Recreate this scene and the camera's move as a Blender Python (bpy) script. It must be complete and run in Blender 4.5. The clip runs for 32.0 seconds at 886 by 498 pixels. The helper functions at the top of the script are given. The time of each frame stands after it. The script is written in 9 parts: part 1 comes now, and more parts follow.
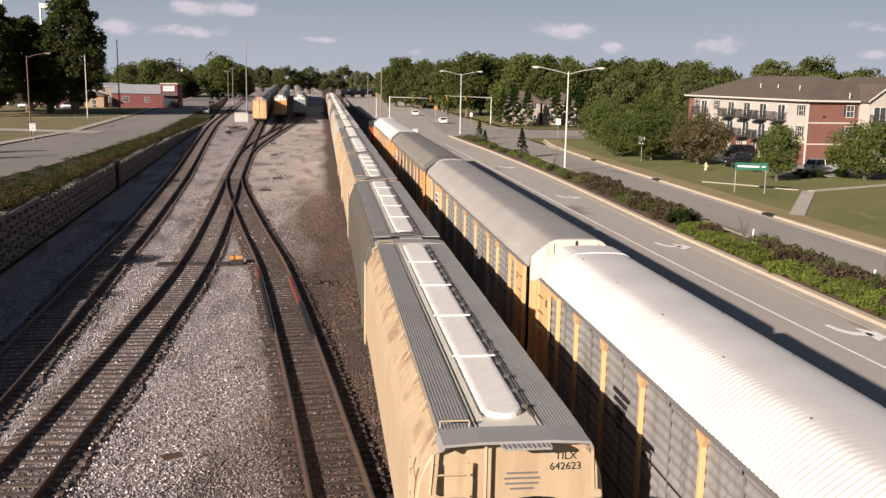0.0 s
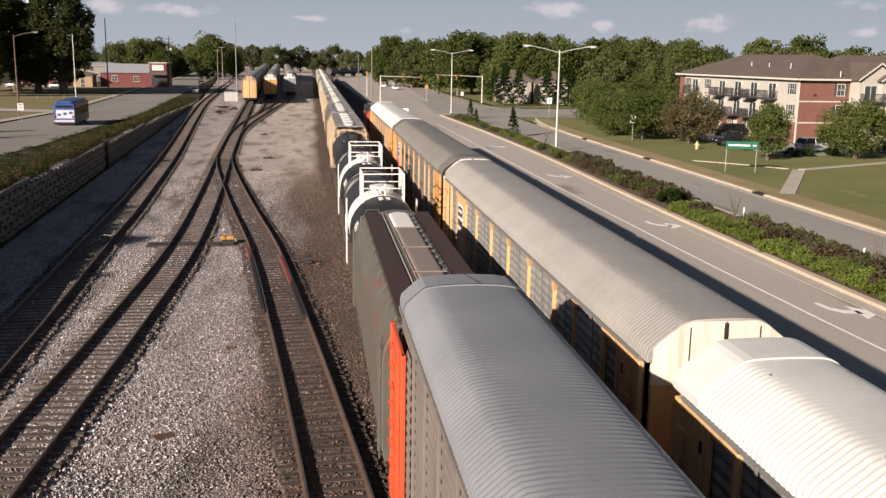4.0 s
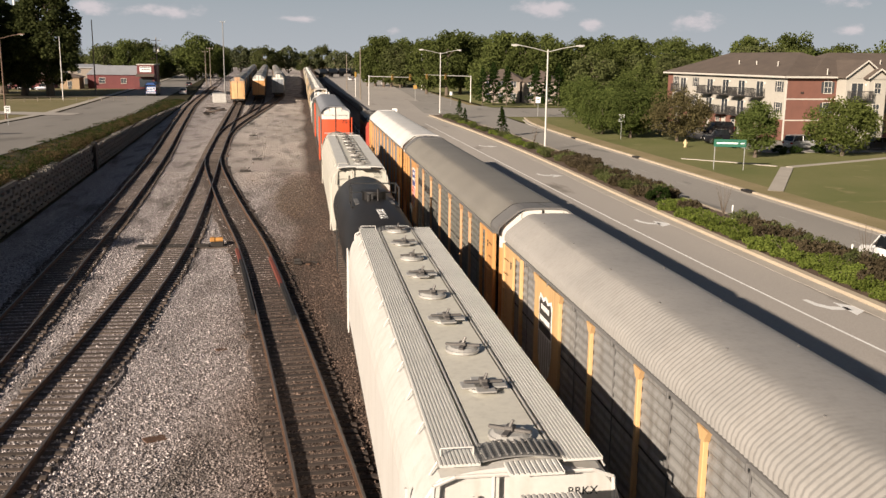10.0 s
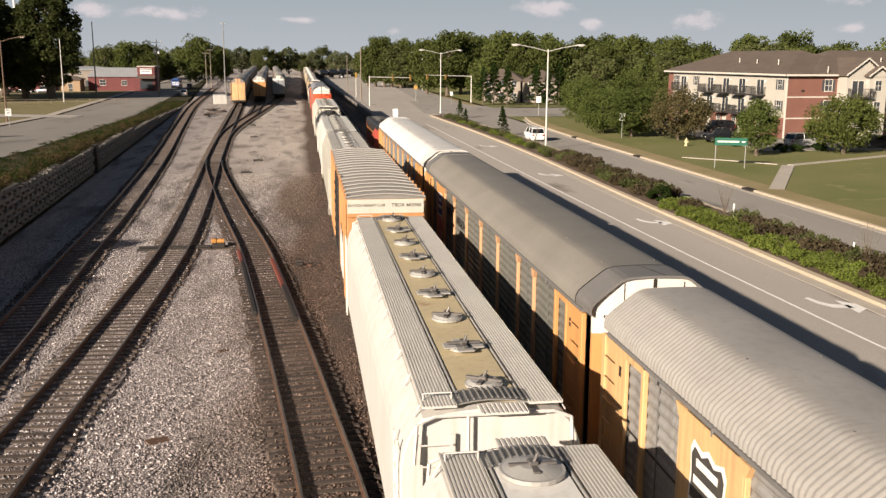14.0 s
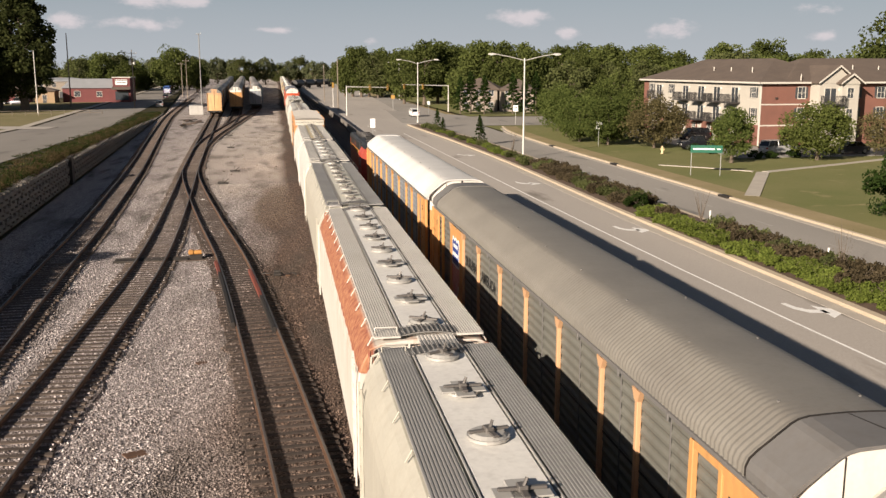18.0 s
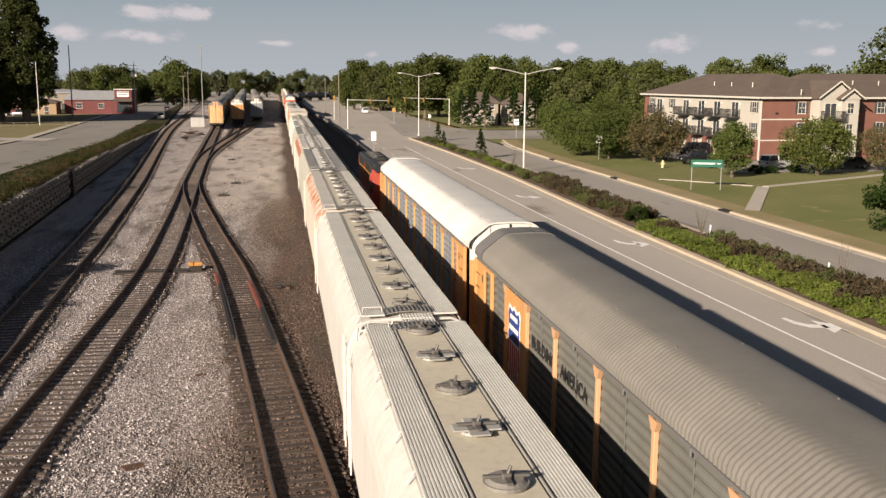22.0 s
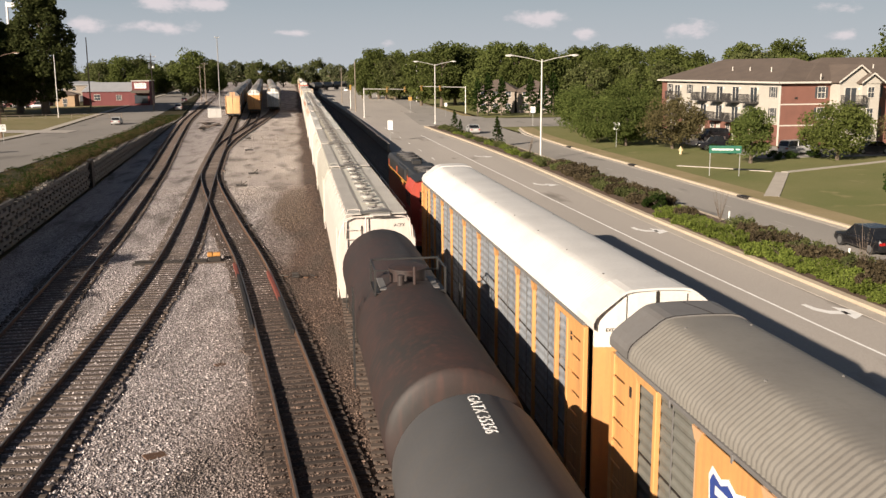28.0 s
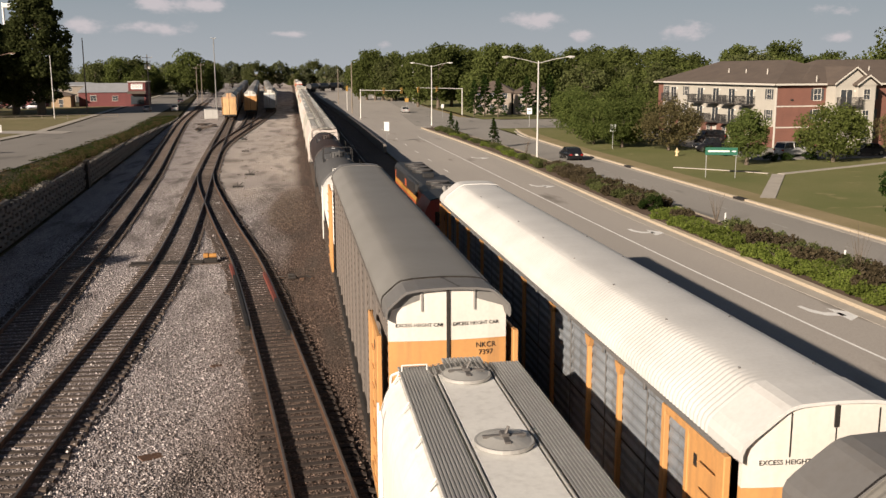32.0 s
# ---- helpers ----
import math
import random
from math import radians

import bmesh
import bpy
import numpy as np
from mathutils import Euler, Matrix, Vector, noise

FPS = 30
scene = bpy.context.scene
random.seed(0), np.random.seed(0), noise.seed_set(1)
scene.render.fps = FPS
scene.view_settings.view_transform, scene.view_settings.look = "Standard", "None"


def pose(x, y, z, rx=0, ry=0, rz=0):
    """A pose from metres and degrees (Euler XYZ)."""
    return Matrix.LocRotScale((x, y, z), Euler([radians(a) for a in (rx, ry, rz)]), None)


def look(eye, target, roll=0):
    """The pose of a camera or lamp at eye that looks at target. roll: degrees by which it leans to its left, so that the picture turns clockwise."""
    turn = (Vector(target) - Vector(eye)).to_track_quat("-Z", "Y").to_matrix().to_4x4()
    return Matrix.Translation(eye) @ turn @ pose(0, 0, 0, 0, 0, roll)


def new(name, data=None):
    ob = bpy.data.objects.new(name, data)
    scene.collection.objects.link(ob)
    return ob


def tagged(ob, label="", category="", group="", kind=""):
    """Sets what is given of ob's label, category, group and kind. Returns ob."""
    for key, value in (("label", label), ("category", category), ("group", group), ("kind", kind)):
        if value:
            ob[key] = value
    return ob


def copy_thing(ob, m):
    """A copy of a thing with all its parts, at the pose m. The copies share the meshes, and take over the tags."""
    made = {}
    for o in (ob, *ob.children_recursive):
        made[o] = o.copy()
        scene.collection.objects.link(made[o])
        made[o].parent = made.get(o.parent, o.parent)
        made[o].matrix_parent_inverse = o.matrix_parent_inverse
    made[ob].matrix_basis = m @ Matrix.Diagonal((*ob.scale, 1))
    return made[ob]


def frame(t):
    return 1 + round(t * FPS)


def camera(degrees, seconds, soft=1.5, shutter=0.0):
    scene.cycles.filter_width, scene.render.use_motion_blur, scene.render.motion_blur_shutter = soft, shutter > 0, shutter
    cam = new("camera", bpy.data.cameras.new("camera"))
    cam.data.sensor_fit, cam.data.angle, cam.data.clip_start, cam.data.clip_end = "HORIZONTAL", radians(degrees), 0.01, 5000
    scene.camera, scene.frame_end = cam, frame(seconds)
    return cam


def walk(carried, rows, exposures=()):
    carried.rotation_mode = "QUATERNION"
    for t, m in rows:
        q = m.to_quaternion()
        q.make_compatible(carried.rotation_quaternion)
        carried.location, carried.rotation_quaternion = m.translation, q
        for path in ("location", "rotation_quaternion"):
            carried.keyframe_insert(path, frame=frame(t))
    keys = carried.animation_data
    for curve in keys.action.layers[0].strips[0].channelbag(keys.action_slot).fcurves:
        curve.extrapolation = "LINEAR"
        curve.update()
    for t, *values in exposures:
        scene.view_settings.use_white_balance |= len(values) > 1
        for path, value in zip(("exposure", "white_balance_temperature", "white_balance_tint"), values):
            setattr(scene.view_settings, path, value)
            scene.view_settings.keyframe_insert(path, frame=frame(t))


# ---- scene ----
cam = camera(50.50, 32.0, soft=1.45)
EYE = (0.0, 0.0, 10.158)
# seconds, turn to the left, tilt up, roll, in degrees
PATH = [
    (0, -7.411, -10.273, 1.029),
    (0.5, -7.510, -10.239, 1.124),
    (1, -7.585, -10.229, 1.146),
    (1.5, -7.594, -10.337, 1.305),
    (2, -7.532, -10.456, 1.143),
    (2.5, -7.598, -10.627, 1.143),
    (3, -7.708, -10.959, 0.897),
    (3.5, -7.869, -11.335, 0.958),
    (5.5, -8.273, -11.645, 0.811),
    (6, -8.472, -11.510, 0.917),
    (6.5, -8.592, -11.390, 0.995),
    (7, -8.633, -11.361, 0.884),
    (7.5, -8.579, -11.311, 0.812),
    (8, -8.735, -11.271, 1.007),
    (8.5, -8.771, -11.327, 0.868),
    (9, -8.760, -11.373, 0.682),
    (9.5, -8.717, -11.395, 0.591),
    (10, -8.596, -11.507, 0.632),
    (10.5, -8.553, -11.544, 0.727),
    (11, -8.448, -11.539, 0.814),
    (11.5, -8.476, -11.454, 0.493),
    (12, -8.563, -11.407, 0.537),
    (12.5, -8.577, -11.417, 0.483),
    (13, -8.580, -11.476, 0.677),
    (13.5, -8.478, -11.512, 0.388),
    (14, -8.508, -11.501, 0.288),
    (14.5, -8.650, -11.411, 0.318),
    (16.5, -9.727, -10.987, -0.010),
    (17, -9.863, -10.979, 0.021),
    (17.5, -9.863, -11.007, 0.105),
    (18, -9.838, -10.939, 0.022),
    (18.5, -9.859, -10.835, -0.020),
    (19, -9.839, -10.743, -0.050),
    (19.5, -9.892, -10.632, 0.109),
    (20, -9.948, -10.578, 0.053),
    (20.5, -9.956, -10.524, 0.146),
    (21, -9.971, -10.357, 0.176),
    (21.5, -9.902, -10.199, 0.236),
    (22, -9.821, -10.141, 0.288),
    (22.5, -9.727, -10.153, 0.438),
    (23, -9.598, -10.129, 0.242),
    (23.5, -9.473, -10.128, 0.189),
    (24, -9.331, -10.204, 0.301),
    (24.5, -9.182, -10.333, 0.324),
    (25, -9.024, -10.444, 0.092),
    (25.5, -8.995, -10.416, 0.306),
    (27.5, -8.636, -10.751, -0.216),
    (28, -8.745, -10.838, -0.329),
    (28.5, -8.888, -10.942, -0.415),
    (29.5, -9.070, -10.931, -0.189),
    (30, -9.041, -10.852, -0.406),
    (30.5, -9.064, -10.819, -0.466),
    (31, -9.144, -10.819, -0.449),
    (31.5, -9.111, -10.859, -0.157),
    (32, -8.969, -10.758, -0.226),
]
walk(cam, [(t, Matrix.Translation(EYE) @ pose(0, 0, 0, 90 + p, 0, a) @ pose(0, 0, 0, 0, 0, r)) for t, a, p, r in PATH],
     [(0, 0.98, 6200, 18), (3, 0.94, 6200, 17), (7, 1.02, 6430, 14), (9, 1.06, 6500, 14), (10, 0.93, 6500, 14), (11, 0.90, 6500, 14), (12, 0.98, 6500, 14), (13, 1.05, 6500, 14), (17, 0.99, 6500, 14), (20, 1.04, 6500, 14), (24, 0.86, 6500, 14), (26, 0.92, 6500, 14), (28, 1.10, 6500, 14), (29, 1.02, 6500, 14), (30, 0.75, 6500, 14), (31, 0.81, 6500, 14), (32, 0.78, 6500, 14)])
# ---------------------------------------------------------------- light
SUN_WAY = Vector((10.7, 10.7, -5.45)).normalized()    # the way the sunlight travels
SUN_EL = math.asin(-SUN_WAY.z)
SUN_AZ = math.atan2(-SUN_WAY.x, -SUN_WAY.y)             # clockwise from +y


CLOUDS = ((-0.082, 0.0636, 0.0253, 0.0102), (-0.134, 0.0662, 0.0144, 0.0084), (-0.195, 0.0435, 0.0181, 0.0078), (-0.132, 0.0422, 0.0229, 0.006), (0.257, 0.0507, 0.0313, 0.0084), (0.4, 0.038, 0.0253, 0.0078), (0.3, 0.0337, 0.0132, 0.0072), (0.535, 0.0555, 0.0289, 0.009), (0.542, 0.0292, 0.0181, 0.0048), (0.097, 0.0271, 0.0096, 0.006), (-0.005, 0.0376, 0.0211, 0.0036))


def make_world():
    w = bpy.data.worlds.new("sky")
    scene.world = w
    w.use_nodes = True
    nt = w.node_tree
    nt.nodes.clear()
    N = nt.nodes.new
    out, bg, sky = N("ShaderNodeOutputWorld"), N("ShaderNodeBackground"), N("ShaderNodeTexSky")
    sky.sky_type, sky.sun_disc = "NISHITA", False
    sky.sun_elevation, sky.sun_rotation = SUN_EL, SUN_AZ
    sky.air_density, sky.dust_density, sky.ozone_density, sky.altitude = 1.0, 0.9, 1.0, 200
    co = N("ShaderNodeTexCoord")
    mp = N("ShaderNodeMapping")
    mp.inputs["Scale"].default_value = (5.0, 5.0, 13.0)
    no = N("ShaderNodeTexNoise")
    no.inputs["Scale"].default_value, no.inputs["Detail"].default_value, no.inputs["Roughness"].default_value = 1.35, 6.0, 0.55
    rmp = N("ShaderNodeValToRGB")
    rmp.color_ramp.elements[0].position, rmp.color_ramp.elements[0].color = 0.60, (0, 0, 0, 1)
    rmp.color_ramp.elements[1].position, rmp.color_ramp.elements[1].color = 0.69, (0.8, 0.85, 0.85, 1)
    mix = N("ShaderNodeMix")
    mix.data_type = "RGBA"
    mix.inputs[7].default_value = (19.5, 17.6, 17.6, 1)
    nt.links.new(co.outputs["Generated"], mp.inputs["Vector"])
    nt.links.new(mp.outputs[0], no.inputs["Vector"])
    nt.links.new(no.outputs[0], rmp.inputs[0])
    sep = N("ShaderNodeSeparateXYZ")
    nt.links.new(co.outputs["Generated"], sep.inputs[0])

    def calc(op, a, b=0.0):
        k = N("ShaderNodeMath")
        k.operation = op
        for i, v in enumerate((a, b)):
            if isinstance(v, float):
                k.inputs[i].default_value = v
            else:
                nt.links.new(v, k.inputs[i])
        return k.outputs[0]

    # small fair-weather clouds over the yard: bearing, height, half width and half height of each; drifting ones elsewhere
    az = calc("ARCTAN2", sep.outputs[0], sep.outputs[1])
    puff = N("ShaderNodeTexNoise")
    puff.inputs["Scale"].default_value, puff.inputs["Detail"].default_value, puff.inputs["Roughness"].default_value = 26.0, 7.0, 0.62
    stretch = N("ShaderNodeMapping")
    stretch.inputs["Scale"].default_value = (1.0, 1.0, 1.9)
    nt.links.new(co.outputs["Generated"], stretch.inputs[0])
    nt.links.new(stretch.outputs[0], puff.inputs["Vector"])
    total = None
    for a, b, w, h in CLOUDS:
        u = calc("POWER", calc("ABSOLUTE", calc("MULTIPLY", calc("SUBTRACT", az, a), 1 / w)), 2.0)
        v = calc("POWER", calc("ABSOLUTE", calc("MULTIPLY", calc("SUBTRACT", sep.outputs[2], b), 1 / h)), 2.0)
        g = calc("DIVIDE", 1.0, calc("ADD", 1.0, calc("POWER", calc("ADD", u, v), 1.4)))
        total = g if total is None else calc("ADD", total, g)
    dens = N("ShaderNodeMapRange")
    dens.interpolation_type = "SMOOTHSTEP"
    dens.inputs[1].default_value, dens.inputs[2].default_value, dens.inputs[3].default_value, dens.inputs[4].default_value = 0.50, 1.25, 0.0, 0.72
    nt.links.new(calc("MULTIPLY", calc("MINIMUM", calc("MULTIPLY", total, 3.0), 1.0), calc("ADD", total, calc("MULTIPLY", calc("SUBTRACT", puff.outputs[0], 0.5), 2.6))), dens.inputs[0])
    side = N("ShaderNodeMapRange")
    side.inputs[1].default_value, side.inputs[2].default_value = 0.7, 1.0
    nt.links.new(calc("ABSOLUTE", az), side.inputs[0])
    nt.links.new(calc("MAXIMUM", calc("MULTIPLY", rmp.outputs[0], side.outputs[0]), dens.outputs[0]), mix.inputs[0])
    # pale haze towards the horizon, all the way round
    hz = N("ShaderNodeMapRange")
    hz.inputs[1].default_value, hz.inputs[2].default_value, hz.inputs[3].default_value, hz.inputs[4].default_value = 0.0, 0.32, 0.9, 0.0
    nt.links.new(sep.outputs[2], hz.inputs[0])
    haze = N("ShaderNodeMix")
    haze.data_type = "RGBA"
    haze.inputs[7].default_value = (8.8, 10.8, 12.4, 1)
    nt.links.new(hz.outputs[0], haze.inputs[0])
    nt.links.new(sky.outputs[0], haze.inputs[6])
    lowz = N("ShaderNodeMapRange")
    lowz.inputs[1].default_value, lowz.inputs[2].default_value, lowz.inputs[3].default_value, lowz.inputs[4].default_value = 0.0, 0.10, 0.75, 0.0
    nt.links.new(sep.outputs[2], lowz.inputs[0])
    low = N("ShaderNodeMix")
    low.data_type = "RGBA"
    low.inputs[7].default_value = (12.6, 13.3, 13.6, 1)
    nt.links.new(lowz.outputs[0], low.inputs[0])
    nt.links.new(haze.outputs[2], low.inputs[6])
    nt.links.new(low.outputs[2], mix.inputs[6])
    nt.links.new(mix.outputs[2], bg.inputs["Color"])
    bg.inputs["Strength"].default_value = 0.0198
    nt.links.new(bg.outputs[0], out.inputs["Surface"])


make_world()
sun_data = bpy.data.lights.new("sun", "SUN")
sun_data.energy, sun_data.angle, sun_data.color = 5.0, radians(0.55), (1.0, 0.87, 0.70)
sun = new("sun", sun_data)
sun.matrix_world = look((-60, -70, 36), Vector((-60, -70, 36)) + SUN_WAY)
# ---------------------------------------------------------------- materials
def mat(name, a, b=None, rough=0.7, metal=0.0, scale=3.0, fine=40.0, bump=0.15, stain=None, stain_at=0.62, stain_scale=1.2,
        streak=False, streak_col=(0.10, 0.08, 0.06), streak_amt=0.45, rnd=0.0, spec=0.5, stretch=(1, 1, 1), dist=0.01, grain=0.5):
    """A surface of two tones mixed at two scales, with relief, and stains or rain streaks of their own shape."""
    m = bpy.data.materials.new(name)
    m.use_nodes = True
    nt = m.node_tree
    N, L = nt.nodes.new, nt.links.new
    bs = nt.nodes["Principled BSDF"]
    bs.inputs["Roughness"].default_value, bs.inputs["Metallic"].default_value = rough, metal
    bs.inputs["Specular IOR Level"].default_value = spec
    b = b or tuple(c * 0.72 for c in a)
    co = N("ShaderNodeTexCoord")
    mp = N("ShaderNodeMapping")
    mp.inputs["Scale"].default_value = stretch
    L(co.outputs["Object"], mp.inputs[0])

    def noise_tex(s, d=4.0):
        n = N("ShaderNodeTexNoise")
        n.inputs["Scale"].default_value, n.inputs["Detail"].default_value = s, d
        L(mp.outputs[0], n.inputs["Vector"])
        return n.outputs[0]

    def mixer(fac, c1, c2):
        x = N("ShaderNodeMix")
        x.data_type = "RGBA"
        for sock, v in ((x.inputs[0], fac), (x.inputs[6], c1), (x.inputs[7], c2)):
            if isinstance(v, (tuple, list)):
                sock.default_value = (*v, 1)
            elif isinstance(v, float):
                sock.default_value = v
            else:
                L(v, sock)
        return x.outputs[2]

    def ramp(src, p0, p1):
        r = N("ShaderNodeMapRange")
        r.inputs[1].default_value, r.inputs[2].default_value = p0, p1
        L(src, r.inputs[0])
        return r.outputs[0]

    big, small = noise_tex(scale), noise_tex(fine, 3.0)
    col = mixer(ramp(big, 0.3, 0.7), a, b)
    col = mixer(ramp(small, 0.35, 0.75), col, mixer(grain, col, tuple(c * 0.6 for c in a)))
    if stain:
        st = noise_tex(stain_scale, 8.0)
        col = mixer(ramp(st, stain_at, stain_at + 0.10), col, stain)
    if streak:
        m2 = N("ShaderNodeMapping")
        m2.inputs["Scale"].default_value = (2.2, 2.2, 0.16)
        L(co.outputs["Object"], m2.inputs[0])
        n2 = N("ShaderNodeTexNoise")
        n2.inputs["Scale"].default_value, n2.inputs["Detail"].default_value = 2.6, 5.0
        L(m2.outputs[0], n2.inputs["Vector"])
        g = N("ShaderNodeMath")
        g.operation = "MULTIPLY"
        g.inputs[1].default_value = streak_amt
        L(ramp(n2.outputs[0], 0.48, 0.72), g.inputs[0])
        col = mixer(g.outputs[0], col, streak_col)
    if rnd:
        oi = N("ShaderNodeObjectInfo")
        hv = N("ShaderNodeHueSaturation")
        L(ramp_out(nt, oi.outputs["Random"], 1 - rnd, 1 + rnd), hv.inputs["Value"])
        L(col, hv.inputs["Color"])
        col = hv.outputs[0]
    L(col, bs.inputs["Base Color"])
    if bump:
        bp = N("ShaderNodeBump")
        bp.inputs["Strength"].default_value, bp.inputs["Distance"].default_value = bump, dist
        L(small, bp.inputs["Height"])
        L(bp.outputs[0], bs.inputs["Normal"])
    return m


def ramp_out(nt, src, lo, hi):
    r = nt.nodes.new("ShaderNodeMapRange")
    r.inputs[3].default_value, r.inputs[4].default_value = lo, hi
    nt.links.new(src, r.inputs[0])
    return r.outputs[0]


# ---------------------------------------------------------------- mesh code
class Geo:
    """Collects vertices and faces of one part."""

    def __init__(self):
        self.v, self.f = [], []

    def add(self, vs, fs):
        o = len(self.v)
        self.v += [tuple(p) for p in vs]
        self.f += [tuple(i + o for i in q) for q in fs]
        return self

    def box(self, x0, x1, y0, y1, z0, z1, b=0.0, m=None):
        if b:
            vs, fs = [], []
            lo, hi = (x0, y0, z0), (x1, y1, z1)
            idx = {}
            for sx in (0, 1):
                for sy in (0, 1):
                    for sz in (0, 1):
                        s = (sx, sy, sz)
                        for ax in range(3):
                            p = []
                            for k in range(3):
                                e = hi[k] if s[k] else lo[k]
                                p.append(e if k == ax else e + (-b if s[k] else b))
                            idx[s, ax] = len(vs)
                            vs.append(p)
            for ax in range(3):
                u, w = [k for k in range(3) if k != ax]
                for side in (0, 1):
                    q = []
                    for cu, cw in ((0, 0), (1, 0), (1, 1), (0, 1)):
                        s = [0, 0, 0]
                        s[ax], s[u], s[w] = side, cu, cw
                        q.append(idx[tuple(s), ax])
                    fs.append(q)
                for cu in (0, 1):
                    for cw in (0, 1):
                        s0, s1 = [0, 0, 0], [0, 0, 0]
                        s0[u] = s1[u] = cu
                        s0[w] = s1[w] = cw
                        s1[ax] = 1
                        s0, s1 = tuple(s0), tuple(s1)
                        fs.append([idx[s0, u], idx[s1, u], idx[s1, w], idx[s0, w]])
            for s in [(a, c, d) for a in (0, 1) for c in (0, 1) for d in (0, 1)]:
                fs.append([idx[s, 0], idx[s, 1], idx[s, 2]])
        else:
            vs = [(x, y, z) for x in (x0, x1) for y in (y0, y1) for z in (z0, z1)]
            fs = [(0, 1, 3, 2), (4, 6, 7, 5), (0, 4, 5, 1), (2, 3, 7, 6), (0, 2, 6, 4), (1, 5, 7, 3)]
        if m is not None:
            vs = [m @ Vector(p) for p in vs]
        return self.add(vs, fs)

    def tube(self, p0, p1, r, n=8, r1=None, cap=True):
        p0, p1 = Vector(p0), Vector(p1)
        d = (p1 - p0).normalized()
        a = d.orthogonal().normalized()
        c = d.cross(a)
        r1 = r if r1 is None else r1
        vs = []
        for p, q in ((p0, r), (p1, r1)):
            for i in range(n):
                t = 2 * math.pi * i / n
                vs.append(p + a * (math.cos(t) * q) + c * (math.sin(t) * q))
        fs = [(i, (i + 1) % n, n + (i + 1) % n, n + i) for i in range(n)]
        if cap:
            fs += [tuple(range(n))[::-1], tuple(range(n, 2 * n))]
        return self.add(vs, fs)

    def pipe(self, pts, r, n=6):
        for a, b in zip(pts, pts[1:]):
            self.tube(a, b, r, n)
        return self

    def loft(self, rings, close=True, caps=True):
        n = len(rings[0])
        vs = [p for r in rings for p in r]
        fs = []
        for k in range(len(rings) - 1):
            for i in range(n if close else n - 1):
                j = (i + 1) % n
                fs.append((k * n + i, k * n + j, (k + 1) * n + j, (k + 1) * n + i))
        if caps and close:
            fs += [tuple(range(n))[::-1], tuple(range((len(rings) - 1) * n, len(rings) * n))]
        return self.add(vs, fs)

    def prism(self, prof, y0, y1, m=None):
        """A closed profile of (x, z) drawn out along y."""
        rings = [[(x, y, z) for x, z in prof] for y in (y0, y1)]
        if m is not None:
            rings = [[m @ Vector(p) for p in r] for r in rings]
        return self.loft(rings)

    def disc(self, c, r, h, n=16, r1=None):
        return self.tube(c, (c[0], c[1], c[2] + h), r, n, r1)

    def mesh(self, name, smooth=False):
        me = bpy.data.meshes.new(name)
        me.from_pydata(self.v, [], self.f)
        bm = bmesh.new()
        bm.from_mesh(me)
        bmesh.ops.recalc_face_normals(bm, faces=bm.faces)
        if smooth:
            for q in bm.faces:
                q.smooth = True
            for e in bm.edges:
                if len(e.link_faces) == 2 and e.calc_face_angle(0) > 0.6:
                    e.smooth = False
        bm.to_mesh(me)
        bm.free()
        return me


def part(name, geo, material, parent=None, label="", smooth=False, at=None):
    """Links one mesh object, under a thing or a part. geo: a Geo or a mesh to share."""
    me = geo.mesh(name, smooth) if isinstance(geo, Geo) else geo
    if not me.materials:
        me.materials.append(material)
    ob = new(name, me)
    if parent is not None:
        ob.parent = parent
    if at is not None:
        ob.matrix_basis = at if isinstance(at, Matrix) else Matrix.Translation(at)
    if label:
        ob["label"] = label
    return ob


def empty(name, label, category, group="", at=None):
    ob = new(name)
    ob.empty_display_size = 0.3
    if at is not None:
        ob.matrix_basis = at
    return tagged(ob, label, category, group)


def writing(text, size, at, material, parent, name="lettering", stretch=1.0, bold=0.0):
    """Flat raised letters in the built-in font, as one mesh."""
    cu = bpy.data.curves.new(name, "FONT")
    cu.body, cu.size, cu.extrude, cu.align_x, cu.align_y, cu.offset = text, size, 0.004, "CENTER", "CENTER", bold
    cu.resolution_u = 3
    tmp = bpy.data.objects.new(name, cu)
    me = bpy.data.meshes.new_from_object(tmp)
    bpy.data.objects.remove(tmp)
    me.materials.clear()
    me.materials.append(material)
    ob = new(name, me)
    ob.parent = parent
    ob.matrix_basis = at @ Matrix.Diagonal((stretch, 1, 1, 1))
    return ob
CACHE = {}


def shared(key, make, smooth=False):
    if key not in CACHE:
        CACHE[key] = make().mesh(key[0], smooth)
    return CACHE[key]


def put(name, key, make, material, parent, label="", at=None, smooth=False):
    """A part on a shared mesh, with its own paint."""
    me = shared((name, *key), make, smooth)
    if not me.materials:
        me.materials.append(material)
    ob = part(name, me, material, parent, label, at=at)
    if me.materials[0] is not material:
        ob.material_slots[0].link = "OBJECT"
        ob.material_slots[0].material = material
    return ob


